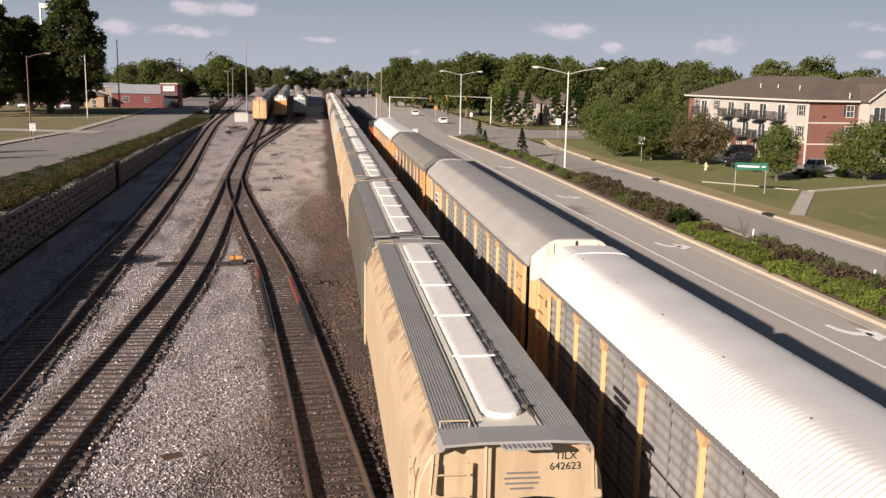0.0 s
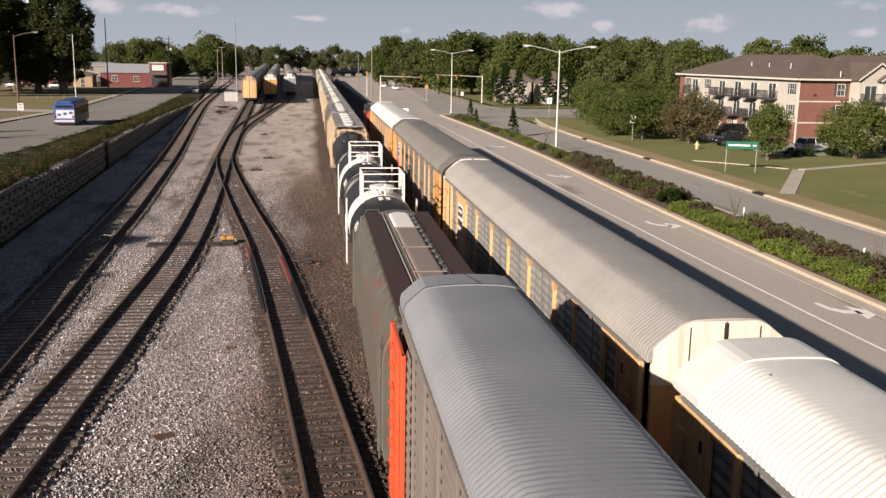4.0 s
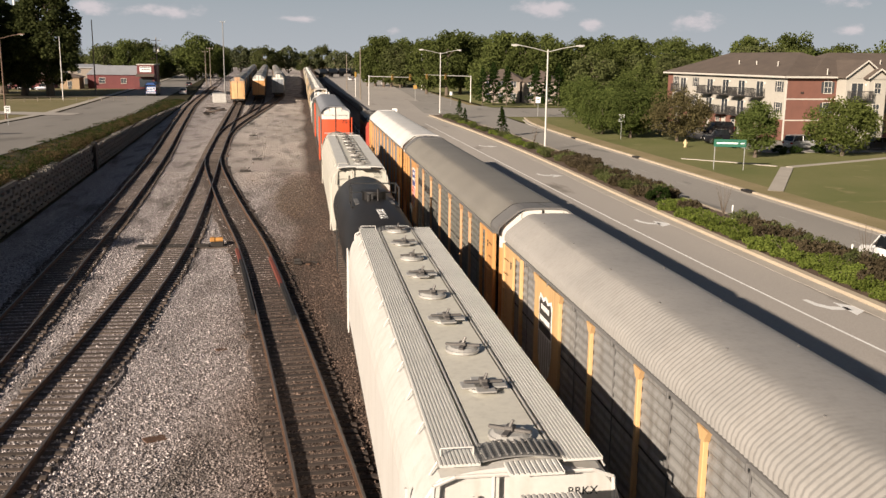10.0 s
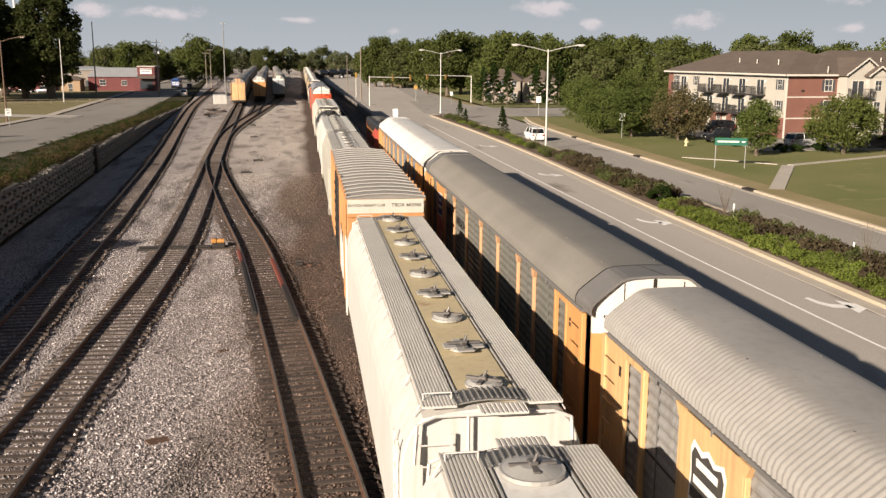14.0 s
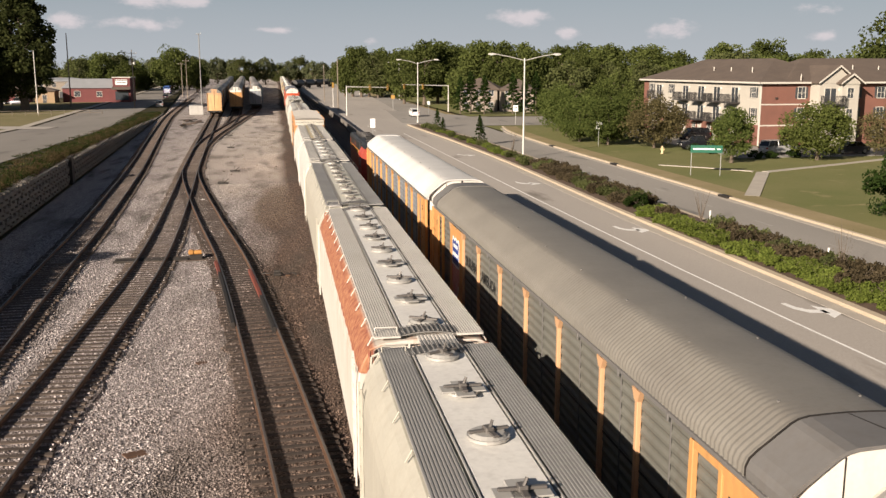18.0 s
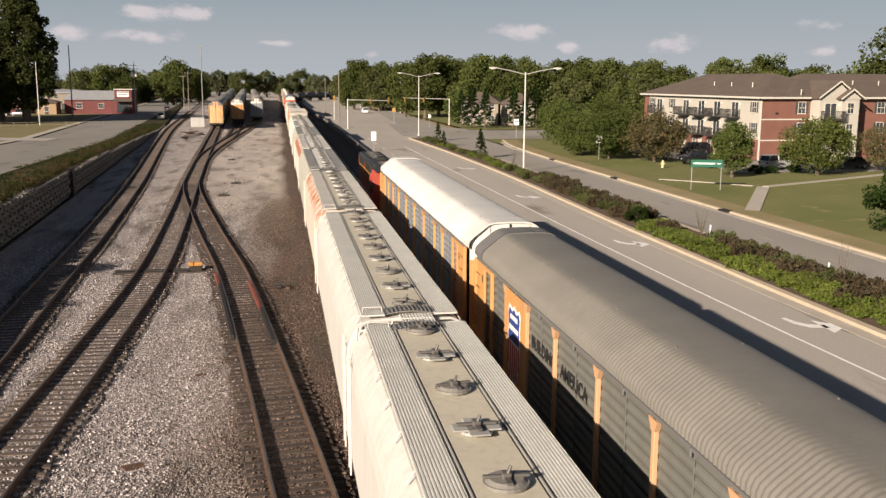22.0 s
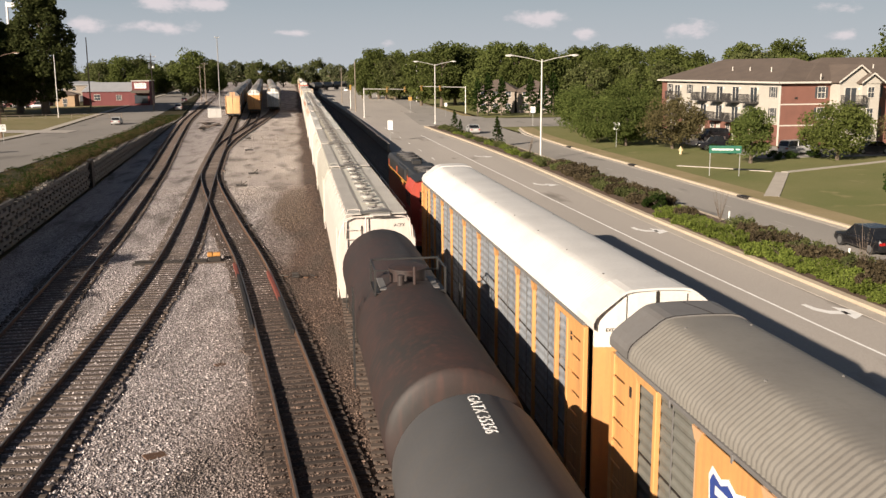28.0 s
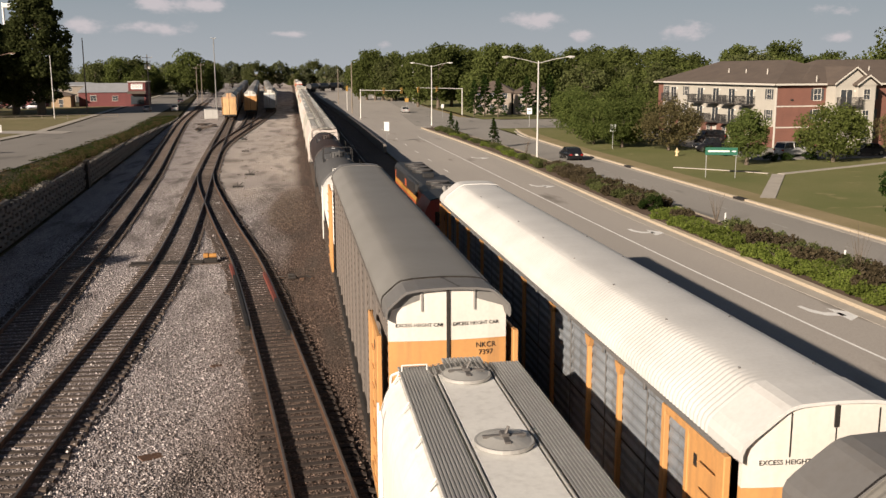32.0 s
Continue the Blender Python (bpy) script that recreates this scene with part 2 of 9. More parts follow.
# ---------------------------------------------------------------- ground materials
def ballast_mat(name, bed=0.0, loose=False):
    """Crushed stone; bed: how far the stone is stained by oil and rust; loose: one tone for each stone."""
    m = bpy.data.materials.new(name)
    m.use_nodes = True
    nt = m.node_tree
    N, L = nt.nodes.new, nt.links.new
    bs = nt.nodes["Principled BSDF"]
    bs.inputs["Roughness"].default_value, bs.inputs["Specular IOR Level"].default_value = 0.9, 0.25
    co = N("ShaderNodeTexCoord")
    vo = N("ShaderNodeTexVoronoi")
    vo.inputs["Scale"].default_value = 17.0
    L(co.outputs["Object"], vo.inputs["Vector"])
    bw = N("ShaderNodeRGBToBW")
    L(vo.outputs["Color"], bw.inputs[0])
    tone = N("ShaderNodeNewGeometry").outputs["Random Per Island"] if loose else bw.outputs[0]
    along = N("ShaderNodeMapping")
    along.inputs["Scale"].default_value = (1.0, 0.28, 1.0)
    L(co.outputs["Object"], along.inputs[0])
    rp = N("ShaderNodeValToRGB")
    e = rp.color_ramp.elements
    e[0].position, e[0].color = 0.15, (0.135, 0.115, 0.109, 1)
    e[1].position, e[1].color = 0.85, (0.60, 0.545, 0.535, 1)
    x = rp.color_ramp.elements.new(0.5)
    x.color = (0.325, 0.288, 0.279, 1)
    L(tone, rp.inputs[0])
    # rusty brown stone along the right-hand tracks, dusty pale gravel up the yard, dark patches
    sep = N("ShaderNodeSeparateXYZ")
    L(co.outputs["Object"], sep.inputs[0])
    no = N("ShaderNodeTexNoise")
    no.inputs["Scale"].default_value, no.inputs["Detail"].default_value = 0.35, 5.0
    L(along.outputs[0], no.inputs["Vector"])

    def math_node(op, a, b):
        k = N("ShaderNodeMath")
        k.operation = op
        for i, v in enumerate((a, b)):
            if isinstance(v, float):
                k.inputs[i].default_value = v
            else:
                L(v, k.inputs[i])
        return k.outputs[0]

    def rng(src, a, b, c=0.0, d=1.0):
        r = N("ShaderNodeMapRange")
        for i, v in enumerate((a, b, c, d)):
            r.inputs[i + 1].default_value = v
        L(src, r.inputs[0])
        return r.outputs[0]

    def mixc(fac, c1, c2, mode="MIX"):
        k = N("ShaderNodeMix")
        k.data_type, k.blend_type = "RGBA", mode
        L(fac, k.inputs[0])
        for i, v in ((6, c1), (7, c2)):
            if isinstance(v, tuple):
                k.inputs[i].default_value = (*v, 1)
            else:
                L(v, k.inputs[i])
        return k.outputs[2]

    wob = math_node("MULTIPLY", no.outputs[0], 5.0)
    xs = math_node("ADD", sep.outputs[0], wob)
    brown = rng(xs, -1.2, 1.8, 0.0, 0.96)
    col = mixc(brown, rp.outputs[0], mixc(rng(tone, 0.2, 0.9), (0.045, 0.029, 0.022), (0.205, 0.140, 0.105)))
    n2 = N("ShaderNodeTexNoise")
    n2.inputs["Scale"].default_value, n2.inputs["Detail"].default_value = 0.12, 4.0
    L(along.outputs[0], n2.inputs["Vector"])
    dust = math_node("MULTIPLY", rng(math_node("ADD", sep.outputs[1], math_node("MULTIPLY", no.outputs[0], 40.0)), 84.0, 116.0), rng(n2.outputs[0], 0.30, 0.52, 0.55, 0.95))
    xs2 = math_node("ADD", sep.outputs[0], math_node("MULTIPLY", n2.outputs[0], 3.0))
    # the dust lies thick east of the crossover and only in traces to its west
    lane = math_node("ADD", math_node("ADD", sep.outputs[0], math_node("MULTIPLY", sep.outputs[1], 0.045)), math_node("MULTIPLY", no.outputs[0], 3.0))
    west = rng(lane, -4.2, -2.0, 0.30, 1.0)
    keep = math_node("MULTIPLY", math_node("MULTIPLY", dust, west), rng(xs2, 1.2, 2.2, 1.0, 0.0))
    pale = mixc(rng(no.outputs[0], 0.35, 0.65), (0.58, 0.515, 0.465), (0.45, 0.395, 0.35))
    col = mixc(keep, col, mixc(rng(tone, 0.2, 0.8, 0.0, 0.28), pale, (0.20, 0.17, 0.145)))
    n3 = N("ShaderNodeTexNoise")
    n3.inputs["Scale"].default_value, n3.inputs["Detail"].default_value = 0.55, 6.0
    L(along.outputs[0], n3.inputs["Vector"])
    col = mixc(math_node("MULTIPLY", rng(n3.outputs[0], 0.50, 0.68, 0.0, 0.75), rng(lane, -4.2, 0.0, 1.0, 0.75)), col, (0.075, 0.065, 0.055))
    # mottled oily patch beside the crossover
    ex = math_node("POWER", math_node("ABSOLUTE", math_node("MULTIPLY", math_node("ADD", sep.outputs[0], 0.4), 0.55), 0.0), 2.0)
    ey = math_node("POWER", math_node("ABSOLUTE", math_node("MULTIPLY", math_node("ADD", sep.outputs[1], -74.0), 0.075), 0.0), 2.0)
    blot = math_node("ADD", math_node("ADD", ex, ey), math_node("MULTIPLY", n3.outputs[0], 2.2))
    col = mixc(rng(blot, 1.35, 2.1, 0.75, 0.0), col, mixc(rng(tone, 0.25, 0.85), (0.06, 0.042, 0.032), (0.24, 0.175, 0.13)))
    if bed:
        val = N("ShaderNodeValue")
        val.outputs[0].default_value = bed
        grime = mixc(rng(tone, 0.25, 0.85), (0.040, 0.028, 0.023), (0.19, 0.145, 0.120))
        col = mixc(math_node("MULTIPLY", val.outputs[0], rng(n3.outputs[0], 0.25, 0.6, 0.7, 1.0)), col, grime)
    L(col, bs.inputs["Base Color"])
    bp = N("ShaderNodeBump")
    bp.inputs["Strength"].default_value, bp.inputs["Distance"].default_value = 0.9, 0.055
    L(math_node("ADD", vo.outputs["Distance"], math_node("MULTIPLY", tone, 0.6)), bp.inputs["Height"])
    L(bp.outputs[0], bs.inputs["Normal"])
    return m


M_BALLAST = ballast_mat("ballast_gravel")
M_BED = ballast_mat("stained_ballast", 0.55)
M_BED_BROWN = ballast_mat("rusty_ballast", 0.95)
M_STONES = ballast_mat("loose_ballast", 0.0, True)
M_GRASS = mat("mown_grass", (0.150, 0.165, 0.062), (0.215, 0.202, 0.092), 0.95, scale=0.10, fine=9.0, bump=0.6, stain=(0.27, 0.23, 0.12), stain_at=0.62, stain_scale=0.35, spec=0.1, dist=0.03)
M_LAWN_DRY = mat("thin_dry_lawn", (0.19, 0.172, 0.088), (0.24, 0.205, 0.115), 0.95, scale=0.12, fine=9.0, bump=0.6, stain=(0.13, 0.14, 0.06), stain_at=0.58, stain_scale=0.3, spec=0.1, dist=0.03)
M_DRYGRASS = mat("dry_grass", (0.33, 0.265, 0.155), (0.24, 0.205, 0.105), 0.95, scale=0.18, fine=8.0, bump=0.6, spec=0.1, dist=0.03)
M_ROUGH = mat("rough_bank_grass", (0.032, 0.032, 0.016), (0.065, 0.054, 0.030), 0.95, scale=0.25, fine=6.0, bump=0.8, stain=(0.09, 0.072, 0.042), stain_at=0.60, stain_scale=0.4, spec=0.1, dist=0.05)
M_ROAD = mat("worn_concrete_road", (0.43, 0.393, 0.352), (0.355, 0.328, 0.296), 0.85, scale=0.12, fine=26.0, bump=0.15, stain=(0.20, 0.18, 0.155), stain_at=0.63, stain_scale=0.35, spec=0.3, stretch=(1, 0.25, 1))
M_STREET = mat("grey_street_concrete", (0.265, 0.246, 0.222), (0.215, 0.20, 0.18), 0.88, scale=0.15, fine=26.0, bump=0.15, stain=(0.15, 0.14, 0.125), stain_at=0.60, stain_scale=0.3, spec=0.3, stretch=(1, 0.25, 1))
M_ROAD2 = mat("grey_asphalt_road", (0.33, 0.308, 0.278), (0.275, 0.258, 0.232), 0.88, scale=0.12, fine=26.0, bump=0.15, stain=(0.14, 0.135, 0.125), stain_at=0.62, stain_scale=0.4, spec=0.3, stretch=(1, 0.25, 1))
M_KERB = mat("kerb_concrete", (0.50, 0.42, 0.31), (0.42, 0.35, 0.26), 0.85, scale=0.8, fine=20.0, bump=0.2)
M_WALK = mat("pale_concrete", (0.45, 0.41, 0.35), (0.38, 0.34, 0.29), 0.85, scale=0.6, fine=20.0, bump=0.2)
M_PAINT = mat("road_paint", (0.86, 0.85, 0.82), (0.76, 0.75, 0.72), 0.7, scale=2.0, fine=30.0, bump=0.05)
M_PAINT_OLD = mat("faded_road_paint", (0.42, 0.40, 0.36), (0.34, 0.32, 0.29), 0.8, scale=2.0, fine=30.0, bump=0.05)
M_SOIL = mat("mulch_soil", (0.085, 0.055, 0.035), (0.13, 0.085, 0.055), 0.95, scale=1.2, fine=14.0, bump=0.6, dist=0.04)
M_RAIL = mat("rusty_rail_web", (0.10, 0.055, 0.035), (0.16, 0.09, 0.055), 0.75, 0.2, scale=4.0, fine=40.0)
M_RAILTOP = mat("worn_rail_head", (0.22, 0.20, 0.18), (0.15, 0.125, 0.11), 0.45, 0.7, scale=2.0, fine=60.0, bump=0.03)
M_TIE = mat("weathered_tie_wood", (0.068, 0.049, 0.039), (0.112, 0.087, 0.070), 0.92, scale=1.5, fine=18.0, bump=0.5, rnd=0.35, stretch=(0.3, 3, 3))
M_TIE_DARK = mat("oily_tie_wood", (0.042, 0.030, 0.024), (0.076, 0.056, 0.045), 0.9, scale=1.5, fine=18.0, bump=0.5, rnd=0.35, stretch=(0.3, 3, 3))
M_DARKSTEEL = mat("dark_grimy_steel", (0.030, 0.027, 0.025), (0.05, 0.042, 0.036), 0.6, 0.4, scale=3.0, fine=30.0)
M_CONC = mat("old_concrete", (0.205, 0.187, 0.166), (0.150, 0.136, 0.120), 0.9, scale=0.7, fine=14.0, bump=0.3, stain=(0.14, 0.125, 0.105), stain_at=0.6, stain_scale=0.8)
M_GALV = mat("galvanised_steel", (0.52, 0.52, 0.51), (0.42, 0.42, 0.41), 0.45, 0.75, scale=2.0, fine=25.0, bump=0.04)


# ---------------------------------------------------------------- large ground
def lerp_line(rows):
    """A smooth x(y) through rows of (y, x)."""
    ys, xs = [r[0] for r in rows], [r[1] for r in rows]
    n = len(ys)
    sl = [(xs[min(i + 1, n - 1)] - xs[max(i - 1, 0)]) / (ys[min(i + 1, n - 1)] - ys[max(i - 1, 0)]) for i in range(n)]

    def x(y):
        if y <= ys[0]:
            return xs[0] + sl[0] * (y - ys[0])
        if y >= ys[-1]:
            return xs[-1] + sl[-1] * (y - ys[-1])
        i = max(k for k in range(n - 1) if ys[k] <= y)
        h = ys[i + 1] - ys[i]
        s = (y - ys[i]) / h
        return ((2 * s**3 - 3 * s**2 + 1) * xs[i] + (s**3 - 2 * s**2 + s) * h * sl[i] + (-2 * s**3 + 3 * s**2) * xs[i + 1] + (s**3 - s**2) * h * sl[i + 1])

    return x


TRACK_A = lerp_line([(-30, -9.3), (0, -9.9), (20, -10.5), (37, -11.1), (51, -11.8), (66, -12.5), (100, -14.7), (150, -18.7), (205, -22.8), (255, -25.4), (326, -28.9), (448, -35.0), (900, -58)])
TRACK_B = lerp_line([(-30, -9.6), (-5, -8.7), (10, -8.15), (25, -7.7), (34, -7.35), (51, -7.05), (72, -7.75), (101, -9.15), (127, -10.25), (163, -11.65), (217, -13.7), (450, -22.0), (900, -38)])
TRACK_C = lerp_line([(-30, 3.03), (-18, 3.0), (-5, 2.55), (4, 1.95), (14, 1.12), (20.6, 0.55), (23.3, 0.3), (33.6, -0.75), (50.4, -2.65), (64.2, -4.7), (81.2, -7.1), (92, -8.45), (98, -8.98)])
TRACK_D = lerp_line([(-60, 3.03), (300, 3.03), (600, 3.03), (900, 3.03)])
TRACK_E = lerp_line([(-60, 7.30), (300, 7.30), (420, 9.0), (520, 14.0), (640, 24.0)])
TRACK_F = lerp_line([(124, -10.15), (136, -10.25), (150, -9.95), (168, -9.15), (190, -8.05), (233, -6.1), (263, -5.7), (320, -7.4), (600, -16)])
TRACK_G = lerp_line([(170, -9.05), (184, -8.95), (205, -9.25), (246, -10.3), (300, -11.9), (600, -21)])


def wall_x(y):
    return -17.4 - (y - 56.7) * 0.051


def road_z(y):
    """The street on the left climbs towards the bridge approach."""
    y = max(y, -60.0)
    t = min(1.0, max(0.0, (175.0 - y) / 125.0))
    return -0.15 + 2.65 * t + 1.2 * max(0.0, (50 - y) / 60)


def wall_top(y):
    """The retaining wall keeps its height longer than the street."""
    return max(road_z(y) + 0.1, 2.3 - 0.0115 * (y - 58) - 0.00006 * max(0.0, y - 100) ** 2) if y > 50 else road_z(y) + 0.1


def grid(name, xs, ys, zf, material, kind="structure", cat="ground", label=""):
    nx = len(xs)
    vs = [(x if not callable(x) else x(y), y, 0) for y in ys for x in xs]
    vs = [(x, y, zf(x, y)) for x, y, _ in vs]
    fs = [(j * nx + i, j * nx + i + 1, (j + 1) * nx + i + 1, (j + 1) * nx + i) for j in range(len(ys) - 1) for i in range(nx - 1)]
    me = bpy.data.meshes.new(name)
    me.from_pydata(vs, [], fs)
    me.materials.append(material)
    for p in me.polygons:
        p.use_smooth = True
    ob = new(name, me)
    return tagged(ob, label, cat, kind=kind)


def steps(a, b, n, power=1.0):
    return [a + (b - a) * (i / n) ** power for i in range(n + 1)]


def build_ground():
    grid("ground", steps(-3000, 3000, 40), steps(-1500, 4000, 40), lambda x, y: -0.75, M_DRYGRASS, label="flat grassy ground reaching the horizon")
    tr = [TRACK_A, TRACK_B, TRACK_D, TRACK_E]

    def yard_z(x, y):
        d = min(abs(x - t(y)) for t in tr + ([TRACK_C] if y < 98 else []))
        base = -0.275 - 0.09 * min(1.0, max(0.0, (d - 1.5) / 1.3))
        return base + (0.022 * noise.noise((x * 0.9, y * 0.9, 3.0)) + 0.022 * noise.noise((x * 0.25, y * 0.25, 9.0))) * (1.0 if y < 55 else max(0.12, 1 - (y - 55) / 25))

    ys = [y * 0.8 for y in range(-40, 130)] + steps(104, 300, 90)[1:] + steps(300, 900, 30)[1:]
    xs = [lambda y: wall_x(min(y, 230)) + 0.0 - max(0, y - 230) * 0.075 + 0.4] + [(lambda k: (lambda y: (wall_x(min(y, 230)) - max(0, y - 230) * 0.075 + 0.4) * (1 - k / 44) + 11.3 * k / 44))(k) for k in range(1, 45)]
    grid("yard", xs, ys, yard_z, M_BALLAST, cat="gravel yard", label="grey and rust-brown ballast gravel between the tracks")
    # raised bank with the street on the left
    ys = [-430, -200] + steps(-60, 175, 47) + steps(175, 900, 20)[1:]
    bank_x = [lambda y: wall_x(min(y, 230)) - max(0, y - 230) * 0.075 - 0.25, lambda y: wall_x(min(y, 230)) - max(0, y - 230) * 0.075 - 2.5,
              lambda y: wall_x(min(y, 230)) - max(0, y - 230) * 0.075 - 5.0] + [(lambda k: (lambda y: -42 - k * 14 - max(0, y - 230) * 0.06))(k) for k in range(0, 12)]
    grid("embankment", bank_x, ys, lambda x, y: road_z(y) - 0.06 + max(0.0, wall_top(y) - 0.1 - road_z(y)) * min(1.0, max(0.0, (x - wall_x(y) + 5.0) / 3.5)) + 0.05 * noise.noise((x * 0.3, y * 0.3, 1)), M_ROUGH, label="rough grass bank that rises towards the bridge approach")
    lx = [(lambda k: (lambda y: -25.0 - max(0, y - 90) * 0.052 - 13.2 * k / 4))(k) for k in range(5)]
    grid("road_left", lx, ys, lambda x, y: road_z(y), M_STREET, cat="road", label="grey worn concrete street beside the yard")
    grid("pavement_left", [(lambda y: -38.9 - max(0, y - 90) * 0.052), (lambda y: -40.6 - max(0, y - 90) * 0.052)], ys, lambda x, y: road_z(y) + 0.05, M_WALK, cat="pavement", label="pale concrete footway along the street")
    grid("lawn_left", [(lambda k: (lambda y: -40.7 - max(0, y - 90) * 0.052 - 160 * k / 8))(k) for k in range(9)], [y for y in ys if -60 <= y <= 330], lambda x, y: road_z(y) + 0.01, M_LAWN_DRY, cat="lawn", label="dry mown grass beside the street")
    side = Geo()
    for (y0, y1) in ((165, 171),):
        side.add([(-38, y0, road_z(y0) + 0.03), (-38, y1 + 3, road_z(y1) + 0.03), (-62, y1 + 10, road_z(y1) + 0.03), (-62, y0 + 6, road_z(y0) + 0.03)], [(0, 1, 2, 3)])
    tagged(part("side_street", side, M_ROAD), "pale concrete side street", "road", kind="structure")
    # right-hand dual carriageway
    ys = [-430, -200] + steps(-60, 180, 60) + steps(180, 460, 30)[1:]
    road_near = lerp_line([(-430, 11.9), (-60, 11.9), (140, 11.9), (195, 11.8), (275, 10.8), (360, 9.6), (450, 10.5), (600, 16)])
    grid("road_near", [road_near] + [(lambda k: (lambda y: road_near(y) + (24.9 - 11.9 + max(0, y - 165) * 0.06) * k / 6))(k) for k in range(1, 7)], ys + steps(460, 620, 10)[1:], lambda x, y: -0.20, M_ROAD, cat="road", label="worn pale concrete carriageway beside the tracks")
    grid("road_far", [lambda y: 28.4 - max(0, y - 172) * 0.02, lambda y: 32, lambda y: 35.7 + max(0, y - 140) * 0.02], ys[:62] + steps(178, 330, 12), lambda x, y: -0.205, M_ROAD2, cat="road", label="grey asphalt carriageway beyond the planted median")
    cross = Geo().add([(23, 178, -0.196), (36, 168, -0.196), (150, 168, -0.196), (150, 196, -0.196), (44, 198, -0.196), (26, 232, -0.196)], [(0, 1, 2, 3, 4, 5)])
    tagged(part("side_road", cross, M_ROAD2), "grey asphalt side road at the junction", "road", kind="structure")
    strip = Geo().box(8.95, 11.75, -60, 330, -0.60, -0.34)
    tagged(part("verge_strip", strip, M_SOIL), "dark dirt strip between track and carriageway", "verge", kind="structure")
    # grass on the right
    grid("lawn", [36.6, 40, 46, 52, 60, 70, 90, 130, 180, 260], steps(-60, 170, 40), lambda x, y: -0.10 + 0.05 * noise.noise((x * 0.1, y * 0.1, 5)) - 0.002 * max(0, y - 95), M_GRASS, cat="lawn", label="mown green lawn with dry patches")
    grid("lawn_far", [40, 60, 90, 130, 180, 260], steps(199, 420, 20), lambda x, y: -0.12, M_GRASS, cat="lawn", label="mown grass beyond the side road")
    lot = Geo().box(52.5, 62.0, 101, 152, -0.2, -0.06).box(60.0, 100.0, 101, 111, -0.2, -0.062)
    tagged(part("car_park", lot, M_ROAD2), "grey asphalt car park in front of the flats", "car park", kind="structure")


build_ground()


def strip_along(name, xf, w, y0, y1, z0, z1, material, label, cat, n=60, slab=0.0):
    g = Geo()
    rings = []
    for y in steps(y0, y1, n):
        x = xf(y)
        zt, zb = (z1(y), z0(y)) if callable(z1) else (z1, z0)
        rings.append([(x - w / 2, y, zb), (x - w / 2, y, zt - 0.02), (x - w / 2 + 0.02, y, zt), (x + w / 2 - 0.02, y, zt), (x + w / 2, y, zt - 0.02), (x + w / 2, y, zb)])
    g.loft(rings)
    return tagged(part(name, g, material), label, cat, kind="structure")


MED_L = lerp_line([(-60, 24.7), (30, 24.55), (46, 24.4), (65, 24.4), (100, 24.9), (133, 24.5), (160, 23.6), (171, 23.3)])
MED_R = lerp_line([(-60, 28.5), (44, 28.6), (76, 28.7), (105, 28.9), (136, 28.4), (160, 26.4), (176, 25.0)])
FAR_K = lerp_line([(-60, 35.4), (53, 35.6), (95, 35.8), (127, 36.1), (150, 37.2), (164, 39.2)])
strip_along("kerb_median_near", lambda y: MED_L(y), 0.45, -60, 171.5, -0.35, -0.04, M_KERB, "pale tan concrete kerb of the median", "kerb")
strip_along("kerb_median_far", lambda y: MED_R(y), 0.35, -60, 171.5, -0.35, -0.05, M_KERB, "pale tan concrete kerb of the median", "kerb")
strip_along("kerb_far", lambda y: FAR_K(y), 0.35, -60, 164, -0.35, -0.05, M_KERB, "pale tan concrete kerb along the lawn", "kerb")
strip_along("gutter_near", lambda y: MED_L(y) - 0.62, 0.75, -60, 171.5, -0.35, -0.188, M_WALK, "pale concrete gutter", "gutter")
strip_along("gutter_far", lambda y: FAR_K(y) - 0.5, 0.6, -60, 160, -0.35, -0.192, M_WALK, "pale concrete gutter", "gutter")
grid("median", [lambda y: MED_L(y) + 0.2, lambda y: (MED_L(y) + MED_R(y)) / 2, lambda y: MED_R(y) - 0.15], steps(-60, 171, 60), lambda x, y: -0.06, M_SOIL, cat="median", label="dark mulch bed of the planted median")
strip_along("verge_dry", lambda y: FAR_K(y) + 1.25, 2.3, -60, 163, -0.35, -0.045, M_DRYGRASS, "dry yellow grass along the kerb", "verge")

# footpaths on the lawn
g = Geo()
for (a, b, w) in (((37.6, 70.2), (47.3, 86.4), 1.2), ((46.8, 87.4), (43.7, 91.3), 0.45), ((43.7, 91.3), (39.9, 94.9), 0.45), ((47.7, 86.7), (59.2, 92.3), 0.8), ((59.2, 92.3), (80.0, 103.0), 0.8)):
    a, b = Vector((*a, 0)), Vector((*b, 0))
    d = (b - a).normalized()
    nrm = Vector((d.y, -d.x, 0)) * w / 2
    L_ = (b - a).length
    k = max(1, int(L_ / 2.0))
    for i in range(k):
        p, q = a + d * (L_ * i / k + 0.015), a + d * (L_ * (i + 1) / k - 0.015)
        g.add([(*(p - nrm).xy, -0.035), (*(p + nrm).xy, -0.035), (*(q + nrm).xy, -0.035), (*(q - nrm).xy, -0.035), (*(p - nrm).xy, -0.25), (*(p + nrm).xy, -0.25), (*(q + nrm).xy, -0.25), (*(q - nrm).xy, -0.25)],
              [(0, 1, 2, 3), (0, 4, 5, 1), (1, 5, 6, 2), (2, 6, 7, 3), (3, 7, 4, 0)])
tagged(part("footpath", g, M_WALK), "pale concrete footpath across the lawn", "path", kind="structure")

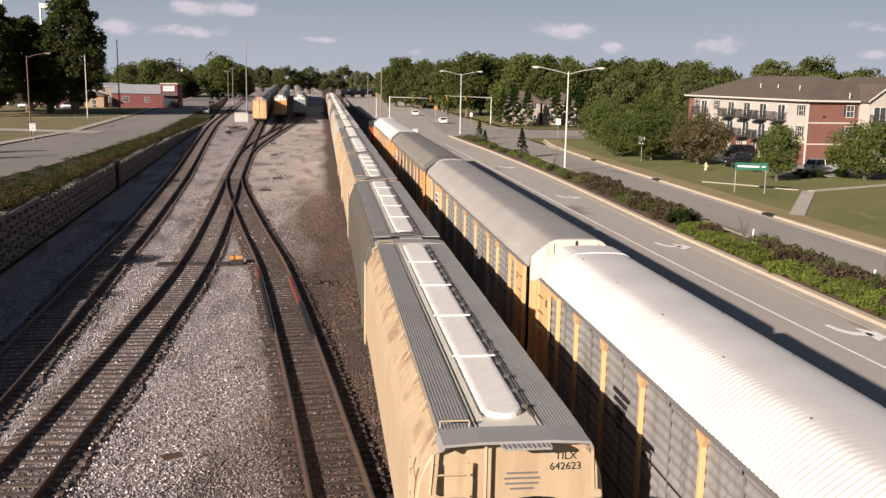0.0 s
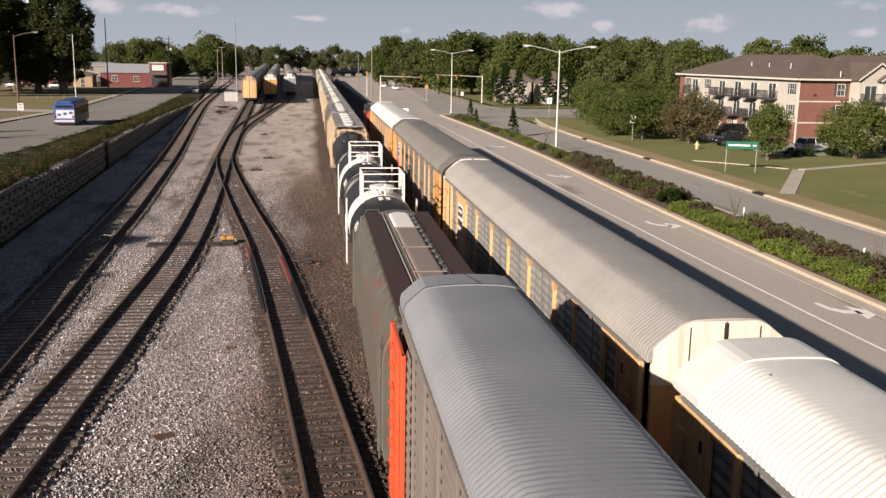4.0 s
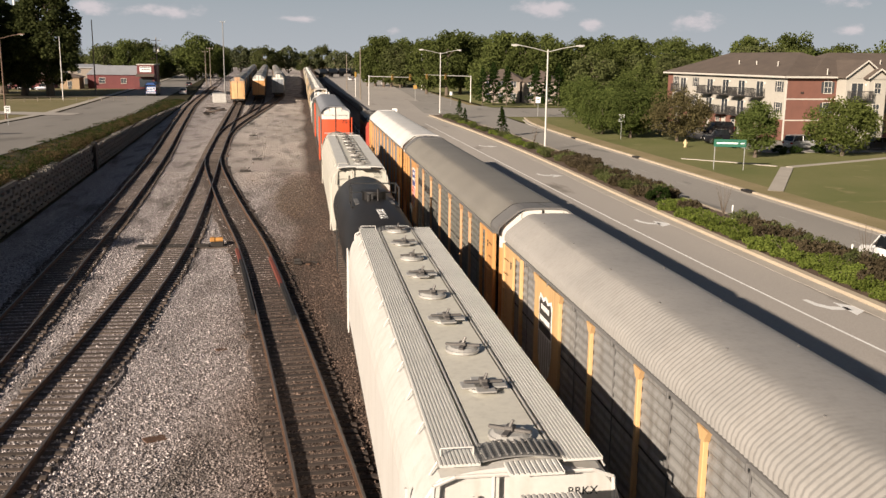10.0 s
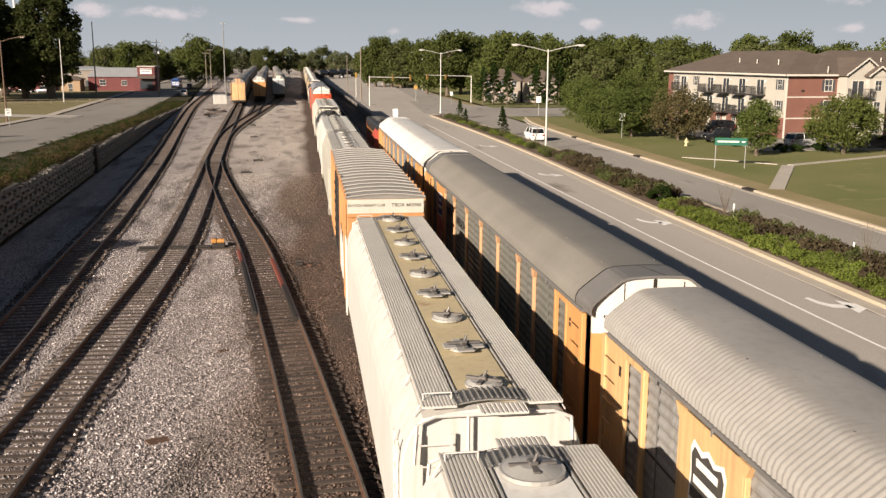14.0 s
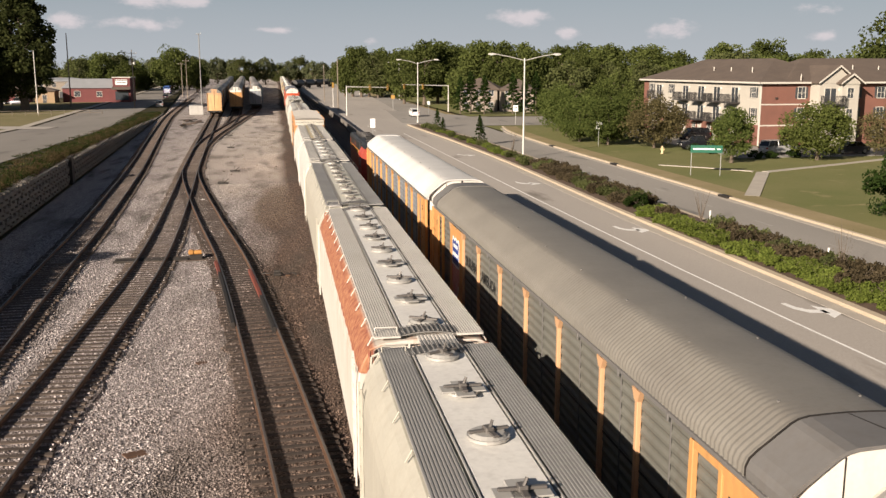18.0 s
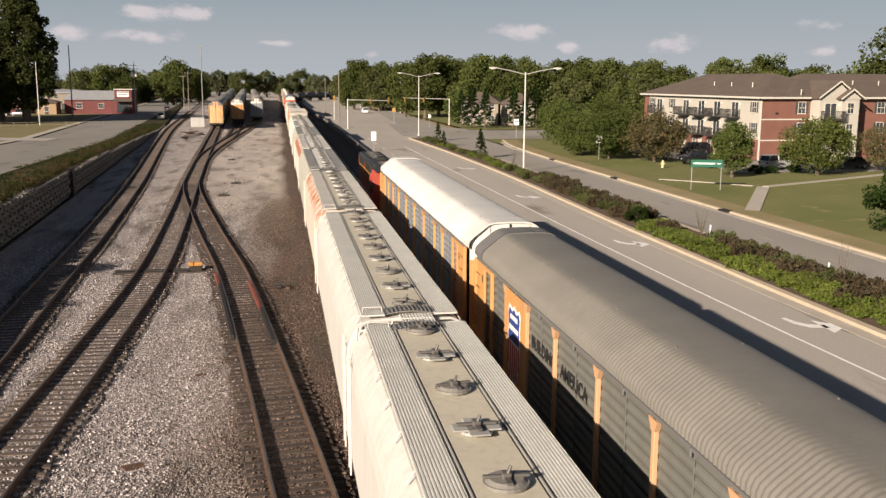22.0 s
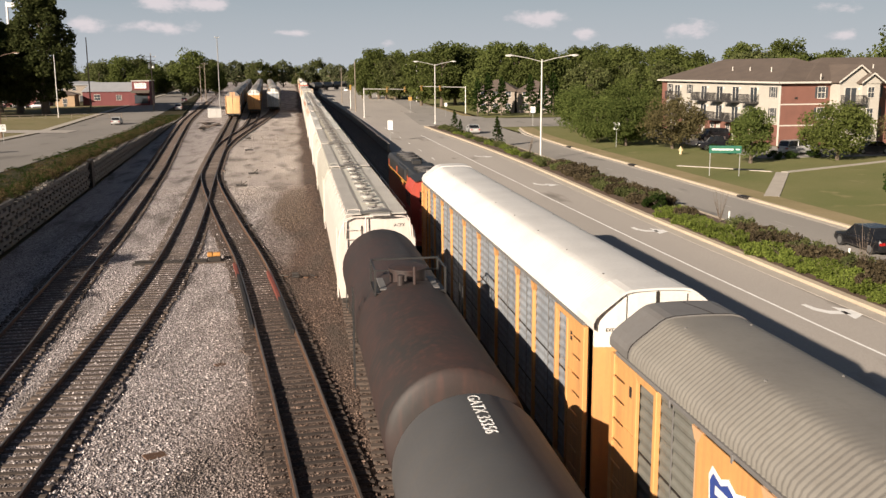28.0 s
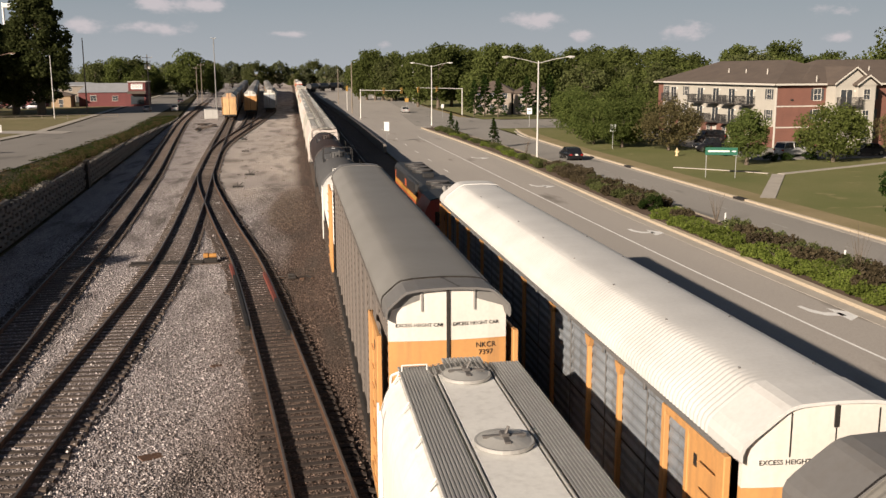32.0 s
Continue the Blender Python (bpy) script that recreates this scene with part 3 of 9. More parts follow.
# road paint
def arrow_paint(x, y, turn, s=1.0):
    top = [(-0.51, 1.47), (-0.42, 0.75), (-0.16, 0.23), (0.5, 0.02)]
    low = [(-0.76, 1.41), (-0.72, 0.41), (-0.35, -0.32), (0.5, -0.50)]
    m = pose(x, y, -0.1975, 0, 0, turn)
    pts = top + low + [(0.36, 0.85), (1.33, -0.33), (0.22, -1.25)]
    g = Geo().add([m @ Vector((p * s, q * s, 0)) for p, q in pts], [(0, 4, 5, 1), (1, 5, 6, 2), (2, 6, 7, 3), (8, 10, 9)])
    return tagged(part("lane_arrow", g, M_PAINT), "white turn arrow painted on the carriageway", "road marking", "lane arrows", kind="structure")


for (x, y) in ((22.6, 36.2), (22.35, 57.3), (22.0, 82.5), (21.9, 111.0)):
    arrow_paint(x, y, 0.0, 1.0)
LANE = lerp_line([(-60, 21.6), (20, 21.2), (36, 20.65), (50, 20.32), (80, 20.0), (150, 19.55)])
g = Geo()
z = -0.1972
for y in steps(-60, 150, 20)[:-1]:
    xa, xb = LANE(y), LANE(y + 10.5)
    g.add([(xa, y, z), (xa + 0.14, y, z), (xb + 0.14, y + 10.5, z), (xb, y + 10.5, z)], [(0, 1, 2, 3)])
for y in range(-60, 170, 12):
    g.add([(15.7, y, z), (15.82, y, z), (15.82, y + 3, z), (15.7, y + 3, z)], [(0, 1, 2, 3)])
fd = Geo()
for y in range(-60, 150, 9):
    fd.add([(32.1, y, z), (32.22, y, z), (32.22, y + 2.4, z), (32.1, y + 2.4, z)], [(0, 1, 2, 3)])
tagged(part("lane_dashes", fd, M_PAINT_OLD), "faded white lane dashes", "road marking", kind="structure")
tagged(part("lane_lines", g, M_PAINT), "white painted lane lines", "road marking", kind="structure")


# ---------------------------------------------------------------- tracks
def rail_mesh(xf, side, y0, y1, dy):
    """One rail of a track: foot, web and head, following the line."""
    foot = [(-0.07, -0.165), (0.07, -0.165), (0.07, -0.15), (0.012, -0.13), (0.012, -0.04), (0.036, -0.03), (0.036, -0.004), (0.028, 0.0), (-0.028, 0.0), (-0.036, -0.004), (-0.036, -0.03), (-0.012, -0.04), (-0.012, -0.13), (-0.07, -0.15)]
    rings = []
    n = max(2, int((y1 - y0) / dy))
    for y in steps(y0, y1, n):
        s = (xf(y + 0.5) - xf(y - 0.5))
        c = 1 / math.sqrt(1 + s * s)
        x0, yy = xf(y) + side * 0.7525 * c, y - side * 0.7525 * s * c
        rings.append([(x0 + p[0], yy, p[1]) for p in foot])
    return Geo().loft(rings)


def track_bed(xf, y0, y1):
    """Dirty stone between and beside the rails, with an uneven edge."""
    rings = []
    for y in steps(y0, y1, max(2, int((y1 - y0) / 1.0))):
        x = xf(y)
        a = 1.2 + 0.5 * noise.noise((y * 0.7, x, 2.0))
        b = 1.2 + 0.5 * noise.noise((y * 0.7, x, 7.0))
        h = 0.012 * noise.noise((y * 0.9, 1.0, 4.0))
        rings.append([(x - a - 0.4, y, -0.46), (x - a, y, -0.222 + h), (x - 0.8, y, -0.200 + h), (x - 0.55, y, -0.192 + h), (x + 0.55, y, -0.192 + h), (x + 0.8, y, -0.200 + h), (x + b, y, -0.222 + h), (x + b + 0.4, y, -0.46)])
    return Geo().loft(rings)



def build_track(label, xf, y0, y1, near=None, bed=None, tie_end=None, bed_m=None, tie_m=None):
    tr = empty("railway_track", label, "track", "yard tracks")
    tr["kind"] = "structure"
    for side in (-1, 1):
        r = part("rail", rail_mesh(xf, side, y0, y1, 2.0), M_RAIL, tr, smooth=False)
        r.data.materials.append(M_RAILTOP)
        for p in r.data.polygons:
            if p.normal.z > 0.7 and p.center.z > -0.02:
                p.material_index = 1
    if bed:
        part("ballast_bed", track_bed(xf, y0, bed), bed_m or M_BED, tr)
    rest = Geo()
    y, k = y0, 0
    while y < (tie_end or y1):
        s = xf(y + 0.5) - xf(y - 0.5)
        a = math.degrees(math.atan(-s))
        rr = random.Random(int(y * 100) + 7)
        m = pose(xf(y) + rr.uniform(-0.05, 0.05), y, -0.165 - rr.uniform(0.004, 0.02), rr.uniform(-0.6, 0.6), 0, a + rr.uniform(-1.2, 1.2))
        if near and near[0] <= y <= near[1]:
            put("tie", (), lambda: Geo().box(-1.3, 1.3, -0.112, 0.112, -0.17, 0.0, 0.012), tie_m or M_TIE, tr, at=m)
        else:
            rest.box(-1.3, 1.3, -0.11, 0.11, -0.17, 0, m=m)
        y += 0.505
    if rest.v:
        t = part("ties", rest, tie_m or M_TIE, tr)
        t["kind"] = "stuff"
    return tr


build_track("rusty rails on weathered wooden ties in grey ballast", TRACK_A, -30, 520, (30, 110), tie_end=330, bed=330)
build_track("rusty rails on weathered wooden ties in grey ballast", TRACK_B, -30, 520, (22, 130), tie_end=330, bed=300)
build_track("dark rails on brown ties of the crossover", TRACK_C, -20, 97, (17, 97), tie_end=97, bed=97, bed_m=M_BED_BROWN, tie_m=M_TIE_DARK)
build_track("rails of the main line under the moving freight train", TRACK_D, -60, 900, None, tie_end=420)
build_track("rails beside the carriageway under the car carriers", TRACK_E, -60, 640, None, tie_end=330)
build_track("rusty rails curving to the parked wagons", TRACK_F, 126, 520, None, tie_end=300)
build_track("rusty rails to the parked wagons", TRACK_G, 172, 520, None, tie_end=300)


def loose_stones(n, y0, y1, seed):
    """Single stones lying on the ballast between the wall and the main line: rough eight-sided lumps, clear of rails and ties."""
    rg = np.random.RandomState(seed)
    y = y0 + (y1 - y0) * rg.uniform(0, 1, n) ** 2.1
    x = rg.uniform(0, 1, n)
    left = np.maximum(-15.0, -0.26 * y - 3.0)
    x = left + (2.0 - left) * x
    yy = np.arange(y0 - 5, y1 + 5, 1.0)
    near = np.full(n, 99.0)
    keep = np.ones(n, bool)
    for line, start in ((TRACK_A, -30.0), (TRACK_B, -30.0), (TRACK_C, -20.0), (TRACK_D, -60.0)):
        d = np.abs(x - np.interp(y, yy, [line(q) for q in yy]))
        near = np.minimum(near, d)
        off = np.mod(y - start + 0.2525, 0.505) - 0.2525
        keep &= ~((np.abs(off) < 0.15) & (d < 1.36)) & ~(np.abs(d - 0.7525) < 0.13)
    z = np.where(near < 1.25, -0.200, -0.285 - 0.08 * np.clip((near - 1.5) / 1.3, 0, 1))
    x, y, z = x[keep], y[keep], z[keep]
    n = len(x)
    s = rg.uniform(0.020, 0.048, n) * (1 + 0.35 * (rg.uniform(0, 1, n) > 0.93))
    base = np.array([(1, 0, 0), (-1, 0, 0), (0, 1, 0), (0, -1, 0), (0, 0, 1), (0, 0, -1)], float)
    a = rg.uniform(0, 6.283, n)
    v = base[None] * rg.uniform(0.6, 1.35, (n, 6, 1)) + rg.uniform(-0.3, 0.3, (n, 6, 3))
    c, q = np.cos(a)[:, None], np.sin(a)[:, None]
    v = np.stack([v[..., 0] * c - v[..., 1] * q, v[..., 0] * q + v[..., 1] * c, v[..., 2] * 0.8], -1) * s[:, None, None]
    v += np.stack([x, y, z + s * 0.35], -1)[:, None]
    faces = np.array([(0, 2, 4), (2, 1, 4), (1, 3, 4), (3, 0, 4), (2, 0, 5), (1, 2, 5), (3, 1, 5), (0, 3, 5)])
    f = (faces[None] + 6 * np.arange(n)[:, None, None]).reshape(-1)
    me = bpy.data.meshes.new("ballast_stones")
    me.vertices.add(6 * n)
    me.vertices.foreach_set("co", v.ravel())
    me.loops.add(len(f))
    me.loops.foreach_set("vertex_index", f)
    me.polygons.add(8 * n)
    me.polygons.foreach_set("loop_start", np.arange(0, 24 * n, 3))
    me.update(calc_edges=True)
    me.materials.append(M_STONES)
    return tagged(new("ballast_stones", me), "loose grey and brown crushed stones on the track bed", "gravel", kind="stuff")


loose_stones(72000, 16.5, 88.0, 4)
# ---------------------------------------------------------------- rolling stock materials
def paint(name, c, c2=None, rough=0.55, metal=0.0, streak=0.45, rust=None, rust_at=0.66, scol=(0.10, 0.08, 0.06), rscale=0.9):
    return mat(name, c, c2 or tuple(k * 0.86 for k in c), rough, metal, scale=0.7, fine=14.0, bump=0.05, stain=rust, stain_at=rust_at, stain_scale=rscale, streak=streak > 0, streak_amt=streak, streak_col=scol, grain=0.2)


RUST = (0.20, 0.075, 0.035)


def scabbed_paint(name, c, c2, rust, rust2, lo, hi, cover, run, drip):
    """Weathered hopper paint: bare rust in ragged scabs high on the side between lo and hi, and rust run down to the height run."""
    m = mat(name, c, c2, 0.65, scale=0.7, fine=14.0, bump=0.05, streak=True, streak_amt=0.25, streak_col=(0.34, 0.26, 0.19), grain=0.2)
    nt = m.node_tree
    N, L = nt.nodes.new, nt.links.new
    bs = nt.nodes["Principled BSDF"]
    under = bs.inputs["Base Color"].links[0].from_socket
    co, sep = N("ShaderNodeTexCoord"), N("ShaderNodeSeparateXYZ")
    L(co.outputs["Object"], sep.inputs[0])

    def tex(scale, s, d):
        mp, n = N("ShaderNodeMapping"), N("ShaderNodeTexNoise")
        mp.inputs["Scale"].default_value = scale
        n.inputs["Scale"].default_value, n.inputs["Detail"].default_value = s, d
        L(co.outputs["Object"], mp.inputs[0])
        L(mp.outputs[0], n.inputs["Vector"])
        return n.outputs[0]

    def rng(src, a, b, p=0.0, q=1.0):
        r = N("ShaderNodeMapRange")
        for i, v in enumerate((a, b, p, q)):
            r.inputs[i + 1].default_value = v
        L(src, r.inputs[0])
        return r.outputs[0]

    def calc(op, a, b):
        k = N("ShaderNodeMath")
        k.operation, k.use_clamp = op, True
        for i, v in enumerate((a, b)):
            if isinstance(v, float):
                k.inputs[i].default_value = v
            else:
                L(v, k.inputs[i])
        return k.outputs[0]

    def mixc(fac, c1, c3):
        x = N("ShaderNodeMix")
        x.data_type = "RGBA"
        L(fac, x.inputs[0])
        for i, v in ((6, c1), (7, c3)):
            if isinstance(v, tuple):
                x.inputs[i].default_value = (*v, 1)
            else:
                L(v, x.inputs[i])
        return x.outputs[2]

    edge = calc("ADD", rng(sep.outputs[2], lo, hi, 0.0, cover), calc("MULTIPLY", tex((1.3, 1.3, 0.55), 1.5, 4.0), 0.9))
    wide = N("ShaderNodeMath")
    wide.operation = "ABSOLUTE"
    L(sep.outputs[0], wide.inputs[0])
    flank = rng(wide.outputs[0], 1.12, 1.22)
    scab = calc("MULTIPLY", rng(edge, 0.73, 0.84), flank)
    runs = calc("MULTIPLY", calc("MULTIPLY", rng(tex((1.0, 1.0, 0.07), 5.0, 4.0), 0.46, 0.68), rng(sep.outputs[2], run, hi)), drip)
    col = mixc(runs, under, rust2)
    L(mixc(scab, col, mixc(rng(tex((1, 1, 1), 6.0, 3.0), 0.35, 0.65), rust, rust2)), bs.inputs["Base Color"])
    return m


P = {
    "white_roof": paint("white_roof_paint", (0.61, 0.602, 0.58), streak=0.10, scol=(0.4, 0.36, 0.3)),
    "grey_roof": paint("pale_grey_roof", (0.31, 0.295, 0.275), (0.265, 0.255, 0.24), streak=0.15),
    "mid_roof": paint("grey_roof", (0.195, 0.184, 0.162), (0.165, 0.155, 0.138), streak=0.15),
    "dark_roof": paint("dark_grey_roof", (0.19, 0.185, 0.175), (0.165, 0.16, 0.15), streak=0.1),
    "blue_roof": paint("blue_grey_roof", (0.21, 0.22, 0.24), (0.18, 0.19, 0.21), streak=0.1),
    "plate": paint("dark_roof_plate", (0.15, 0.145, 0.14), streak=0.2),
    "panel": paint("galvanised_side_panel", (0.29, 0.285, 0.272), (0.225, 0.22, 0.212), 0.6, 0.2, streak=0.6),
    "panel_blue": paint("bluish_side_panel", (0.27, 0.295, 0.32), (0.20, 0.22, 0.245), 0.6, 0.2, streak=0.55),
    "panel_green": paint("grey_green_side_panel", (0.155, 0.155, 0.135), (0.128, 0.128, 0.112), 0.6, 0.1, streak=0.3),
    "panel_brown": paint("grimy_brown_side_panel", (0.185, 0.158, 0.138), (0.15, 0.13, 0.115), 0.65, 0.1, streak=0.5),
    "yellow": paint("chrome_yellow_paint", (0.62, 0.40, 0.19), (0.52, 0.32, 0.15), streak=0.35, rust=RUST, rust_at=0.72),
    "orange_yel": paint("orange_yellow_paint", (0.57, 0.295, 0.105), (0.49, 0.25, 0.09), streak=0.3),
    "post_pale": paint("faded_peach_paint", (0.55, 0.33, 0.185), (0.48, 0.28, 0.15), streak=0.25),
    "orange": paint("orange_paint", (0.60, 0.080, 0.022), (0.50, 0.066, 0.020), streak=0.3, scol=(0.36, 0.10, 0.06)),
    "end_white": paint("white_end_paint", (0.68, 0.655, 0.60), streak=0.15, scol=(0.45, 0.38, 0.3)),
    "end_rusty": paint("rusty_white_end_paint", (0.72, 0.64, 0.55), streak=0.4, rust=RUST, rust_at=0.60, scol=(0.35, 0.16, 0.08)),
    "black": paint("black_tank_paint", (0.010, 0.0095, 0.0095), (0.019, 0.0165, 0.015), 0.47, streak=0.26, scol=(0.06, 0.05, 0.045)),
    "redblack": paint("faded_red_black_paint", (0.018, 0.016, 0.015), (0.036, 0.019, 0.016), 0.65, streak=0.3, scol=(0.09, 0.035, 0.025)),
    "tankgrey": paint("dark_grey_tank_paint", (0.078, 0.078, 0.079), (0.066, 0.066, 0.067), 0.72, streak=0.2),
    "white": paint("white_paint", (0.80, 0.78, 0.73), streak=0.2, scol=(0.4, 0.33, 0.25)),
    "cream": paint("cream_hopper_paint", (0.50, 0.485, 0.425), (0.455, 0.44, 0.385), streak=0.25, scol=(0.35, 0.28, 0.20)),
    "ivory": paint("dirty_white_hopper_paint", (0.57, 0.555, 0.525), (0.51, 0.495, 0.465), streak=0.3, scol=(0.33, 0.27, 0.21)),
    "palegrey": paint("pale_grey_hopper_paint", (0.43, 0.415, 0.355), (0.38, 0.365, 0.315), streak=0.3, scol=(0.28, 0.24, 0.19)),
    "tan": paint("tan_hopper_paint", (0.54, 0.42, 0.265), (0.48, 0.375, 0.235), streak=0.35, scol=(0.25, 0.17, 0.09)),
    "tanroof": paint("tan_roof_paint", (0.55, 0.46, 0.28), (0.48, 0.40, 0.25), streak=0.2, rust=(0.28, 0.15, 0.08), rust_at=0.70),
    "stained": paint("pinkish_white_hopper_paint", (0.57, 0.52, 0.475), (0.51, 0.46, 0.42), streak=0.22, rust=(0.42, 0.20, 0.10), rust_at=0.74, scol=(0.40, 0.26, 0.17), rscale=0.8),
    "tan_worn": scabbed_paint("weathered_tan_hopper_paint", (0.46, 0.355, 0.225), (0.40, 0.31, 0.195), (0.23, 0.155, 0.10), (0.34, 0.235, 0.14), 3.55, 3.95, 0.30, 1.2, 0.6),
    "rust_band": scabbed_paint("white_paint_with_rust_band", (0.58, 0.555, 0.515), (0.52, 0.49, 0.44), (0.22, 0.065, 0.040), (0.40, 0.19, 0.10), 3.66, 3.80, 0.62, 2.0, 0.5),
    "rust_scab": scabbed_paint("tan_white_paint_with_rust_scabs", (0.58, 0.53, 0.47), (0.52, 0.46, 0.40), (0.26, 0.085, 0.045), (0.45, 0.21, 0.10), 3.3, 3.95, 0.36, 1.6, 0.7),
    "rust_faint": scabbed_paint("pinkish_white_paint_with_faint_rust", (0.57, 0.525, 0.485), (0.51, 0.465, 0.43), (0.42, 0.17, 0.075), (0.52, 0.32, 0.20), 3.45, 3.95, 0.26, 2.2, 0.3),
    "trough": paint("cream_roof_trough_paint", (0.62, 0.60, 0.52), (0.56, 0.54, 0.47), streak=0.15),
    "tancream": paint("tan_cream_trough_paint", (0.56, 0.515, 0.41), (0.50, 0.46, 0.37), streak=0.15),
    "troughwhite": paint("white_roof_trough_paint", (0.72, 0.71, 0.67), (0.64, 0.63, 0.60), streak=0.15),
    "board": mat("galvanised_running_board", (0.58, 0.555, 0.51), (0.49, 0.47, 0.43), 0.6, 0.15, scale=0.5, fine=30.0, bump=0.1, stain=(0.28, 0.16, 0.11), stain_at=0.67, stain_scale=0.8),
    "board_white": paint("white_running_board", (0.62, 0.61, 0.57), streak=0.1),
    "board_pale": mat("rust_marked_pale_board", (0.64, 0.615, 0.57), (0.55, 0.525, 0.48), 0.6, 0.1, scale=0.5, fine=30.0, bump=0.1, stain=(0.36, 0.19, 0.11), stain_at=0.66, stain_scale=0.7),
    "board_dark": mat("dull_running_board", (0.34, 0.335, 0.325), (0.275, 0.27, 0.26), 0.6, 0.15, scale=0.5, fine=30.0, bump=0.1),
    "board_brown": mat("rust_brown_running_board", (0.055, 0.027, 0.021), (0.040, 0.022, 0.018), 0.75, 0.1, scale=0.6, fine=25.0, bump=0.1),
    "oldgreen": paint("faded_grey_green_paint", (0.105, 0.105, 0.088), (0.085, 0.075, 0.06), streak=0.5, rust=(0.14, 0.065, 0.04), rust_at=0.58),
    "hatch": paint("grey_hatch", (0.47, 0.46, 0.43), (0.36, 0.35, 0.33), 0.5, 0.3, streak=0.0),
    "hatch_dull": paint("dull_brown_grey_hatch", (0.25, 0.235, 0.21), (0.19, 0.18, 0.165), 0.6, 0.2, streak=0.0),
    "lid": paint("brown_hatch_cover", (0.24, 0.20, 0.17), (0.19, 0.16, 0.14), 0.7, streak=0.2),
    "latch": paint("dark_latch", (0.16, 0.15, 0.14), (0.11, 0.10, 0.095), 0.55, 0.4, streak=0.0),
    "latch_grey": paint("dull_grating_steel", (0.27, 0.262, 0.25), (0.21, 0.205, 0.195), 0.55, 0.3, streak=0.0),
    "boxorange": paint("boxcar_orange_yellow", (0.48, 0.24, 0.095), (0.42, 0.21, 0.085), streak=0.3, scol=(0.2, 0.1, 0.05)),
    "boxroof": paint("boxcar_grey_roof", (0.25, 0.235, 0.215), (0.20, 0.19, 0.175), 0.6, 0.15, streak=0.1),
    "boxrib": paint("boxcar_roof_rib", (0.44, 0.42, 0.39), (0.36, 0.345, 0.32), 0.5, 0.3, streak=0.0),
    "brown": paint("brown_jacket", (0.135, 0.092, 0.072), (0.10, 0.072, 0.057), 0.6, 0.05, streak=0.4, scol=(0.27, 0.21, 0.165)),
    "hoop": paint("dusty_hoop_steel", (0.24, 0.19, 0.155), (0.15, 0.11, 0.085), 0.6, 0.1, streak=0.2, scol=(0.33, 0.28, 0.24)),
    "steel": paint("weathered_platform_steel", (0.40, 0.385, 0.36), (0.30, 0.28, 0.255), 0.6, 0.3, streak=0.0, rust=(0.30, 0.20, 0.13), rust_at=0.64),
    "letter_black": mat("black_lettering", (0.02, 0.02, 0.02), rough=0.6, bump=0.0),
    "letter_white": mat("white_lettering", (0.80, 0.80, 0.78), rough=0.6, bump=0.0),
    "plate_dark": paint("faded_black_shield", (0.035, 0.032, 0.03), (0.06, 0.055, 0.05), streak=0.3),
    "blue": paint("herald_blue", (0.03, 0.06, 0.25), streak=0.1),
    "red": paint("herald_red", (0.50, 0.03, 0.03), streak=0.1),
    "loco_black": paint("locomotive_black", (0.018, 0.018, 0.018), (0.028, 0.027, 0.026), 0.5, streak=0.3, scol=(0.06, 0.05, 0.045)),
    "loco_orange": paint("locomotive_orange", (0.42, 0.085, 0.028), (0.36, 0.075, 0.025), 0.5, streak=0.3),
    "loco_yellow": paint("locomotive_yellow", (0.45, 0.24, 0.05), streak=0.1),
    "loco_red": paint("locomotive_red", (0.42, 0.065, 0.04), (0.36, 0.055, 0.035), streak=0.2),
}
M_GLASSDARK = mat("dark_window_glass", (0.02, 0.022, 0.025), rough=0.08, bump=0.0, spec=0.8)
# ---------------------------------------------------------------- running gear
def wheelset():
    g = Geo().tube((-0.95, 0, 0), (0.95, 0, 0), 0.08, 8)
    for s in (-1, 1):
        g.tube((s * 0.69, 0, 0), (s * 0.80, 0, 0), 0.42, 20).tube((s * 0.66, 0, 0), (s * 0.69, 0, 0), 0.45, 20).tube((s * 0.8, 0, 0), (s * 0.84, 0, 0), 0.16, 12)
    return g


def side_frame():
    prof = [(-1.15, 0.36), (-0.95, 0.30), (-0.72, 0.52), (-0.38, 0.22), (0.38, 0.22), (0.72, 0.52), (0.95, 0.30), (1.15, 0.36), (1.15, 0.62), (0.9, 0.72), (0.4, 0.86), (-0.4, 0.86), (-0.9, 0.72), (-1.15, 0.62)]
    return Geo().loft([[(x, y, z) for y, z in prof] for x in (-0.07, 0.07)])


def truck(parent, y):
    t = put("truck", (), lambda: Geo().box(-1.0, 1.0, -0.18, 0.18, 0.40, 0.72, 0.03).tube((0, 0, 0.7), (0, 0, 0.86), 0.22, 12), M_DARKSTEEL, parent, at=(0, y, 0))
    for s in (-1, 1):
        put("side_frame", (), side_frame, M_DARKSTEEL, t, at=(s * 1.02, 0, 0))
        put("wheelset", (), wheelset, M_RAIL, t, at=(0, s * 0.86, 0.42))
    return t


def coupler(parent, y):
    s = 1 if y > 0 else -1
    put("coupler", (s,), lambda: Geo().box(-0.09, 0.09, -0.45, 0.25, -0.09, 0.09, 0.02).box(-0.16, 0.13, 0.22, 0.46, -0.14, 0.14, 0.04), M_DARKSTEEL, parent, at=pose(0, y, 0.84, 0, 0, 0 if s > 0 else 180))


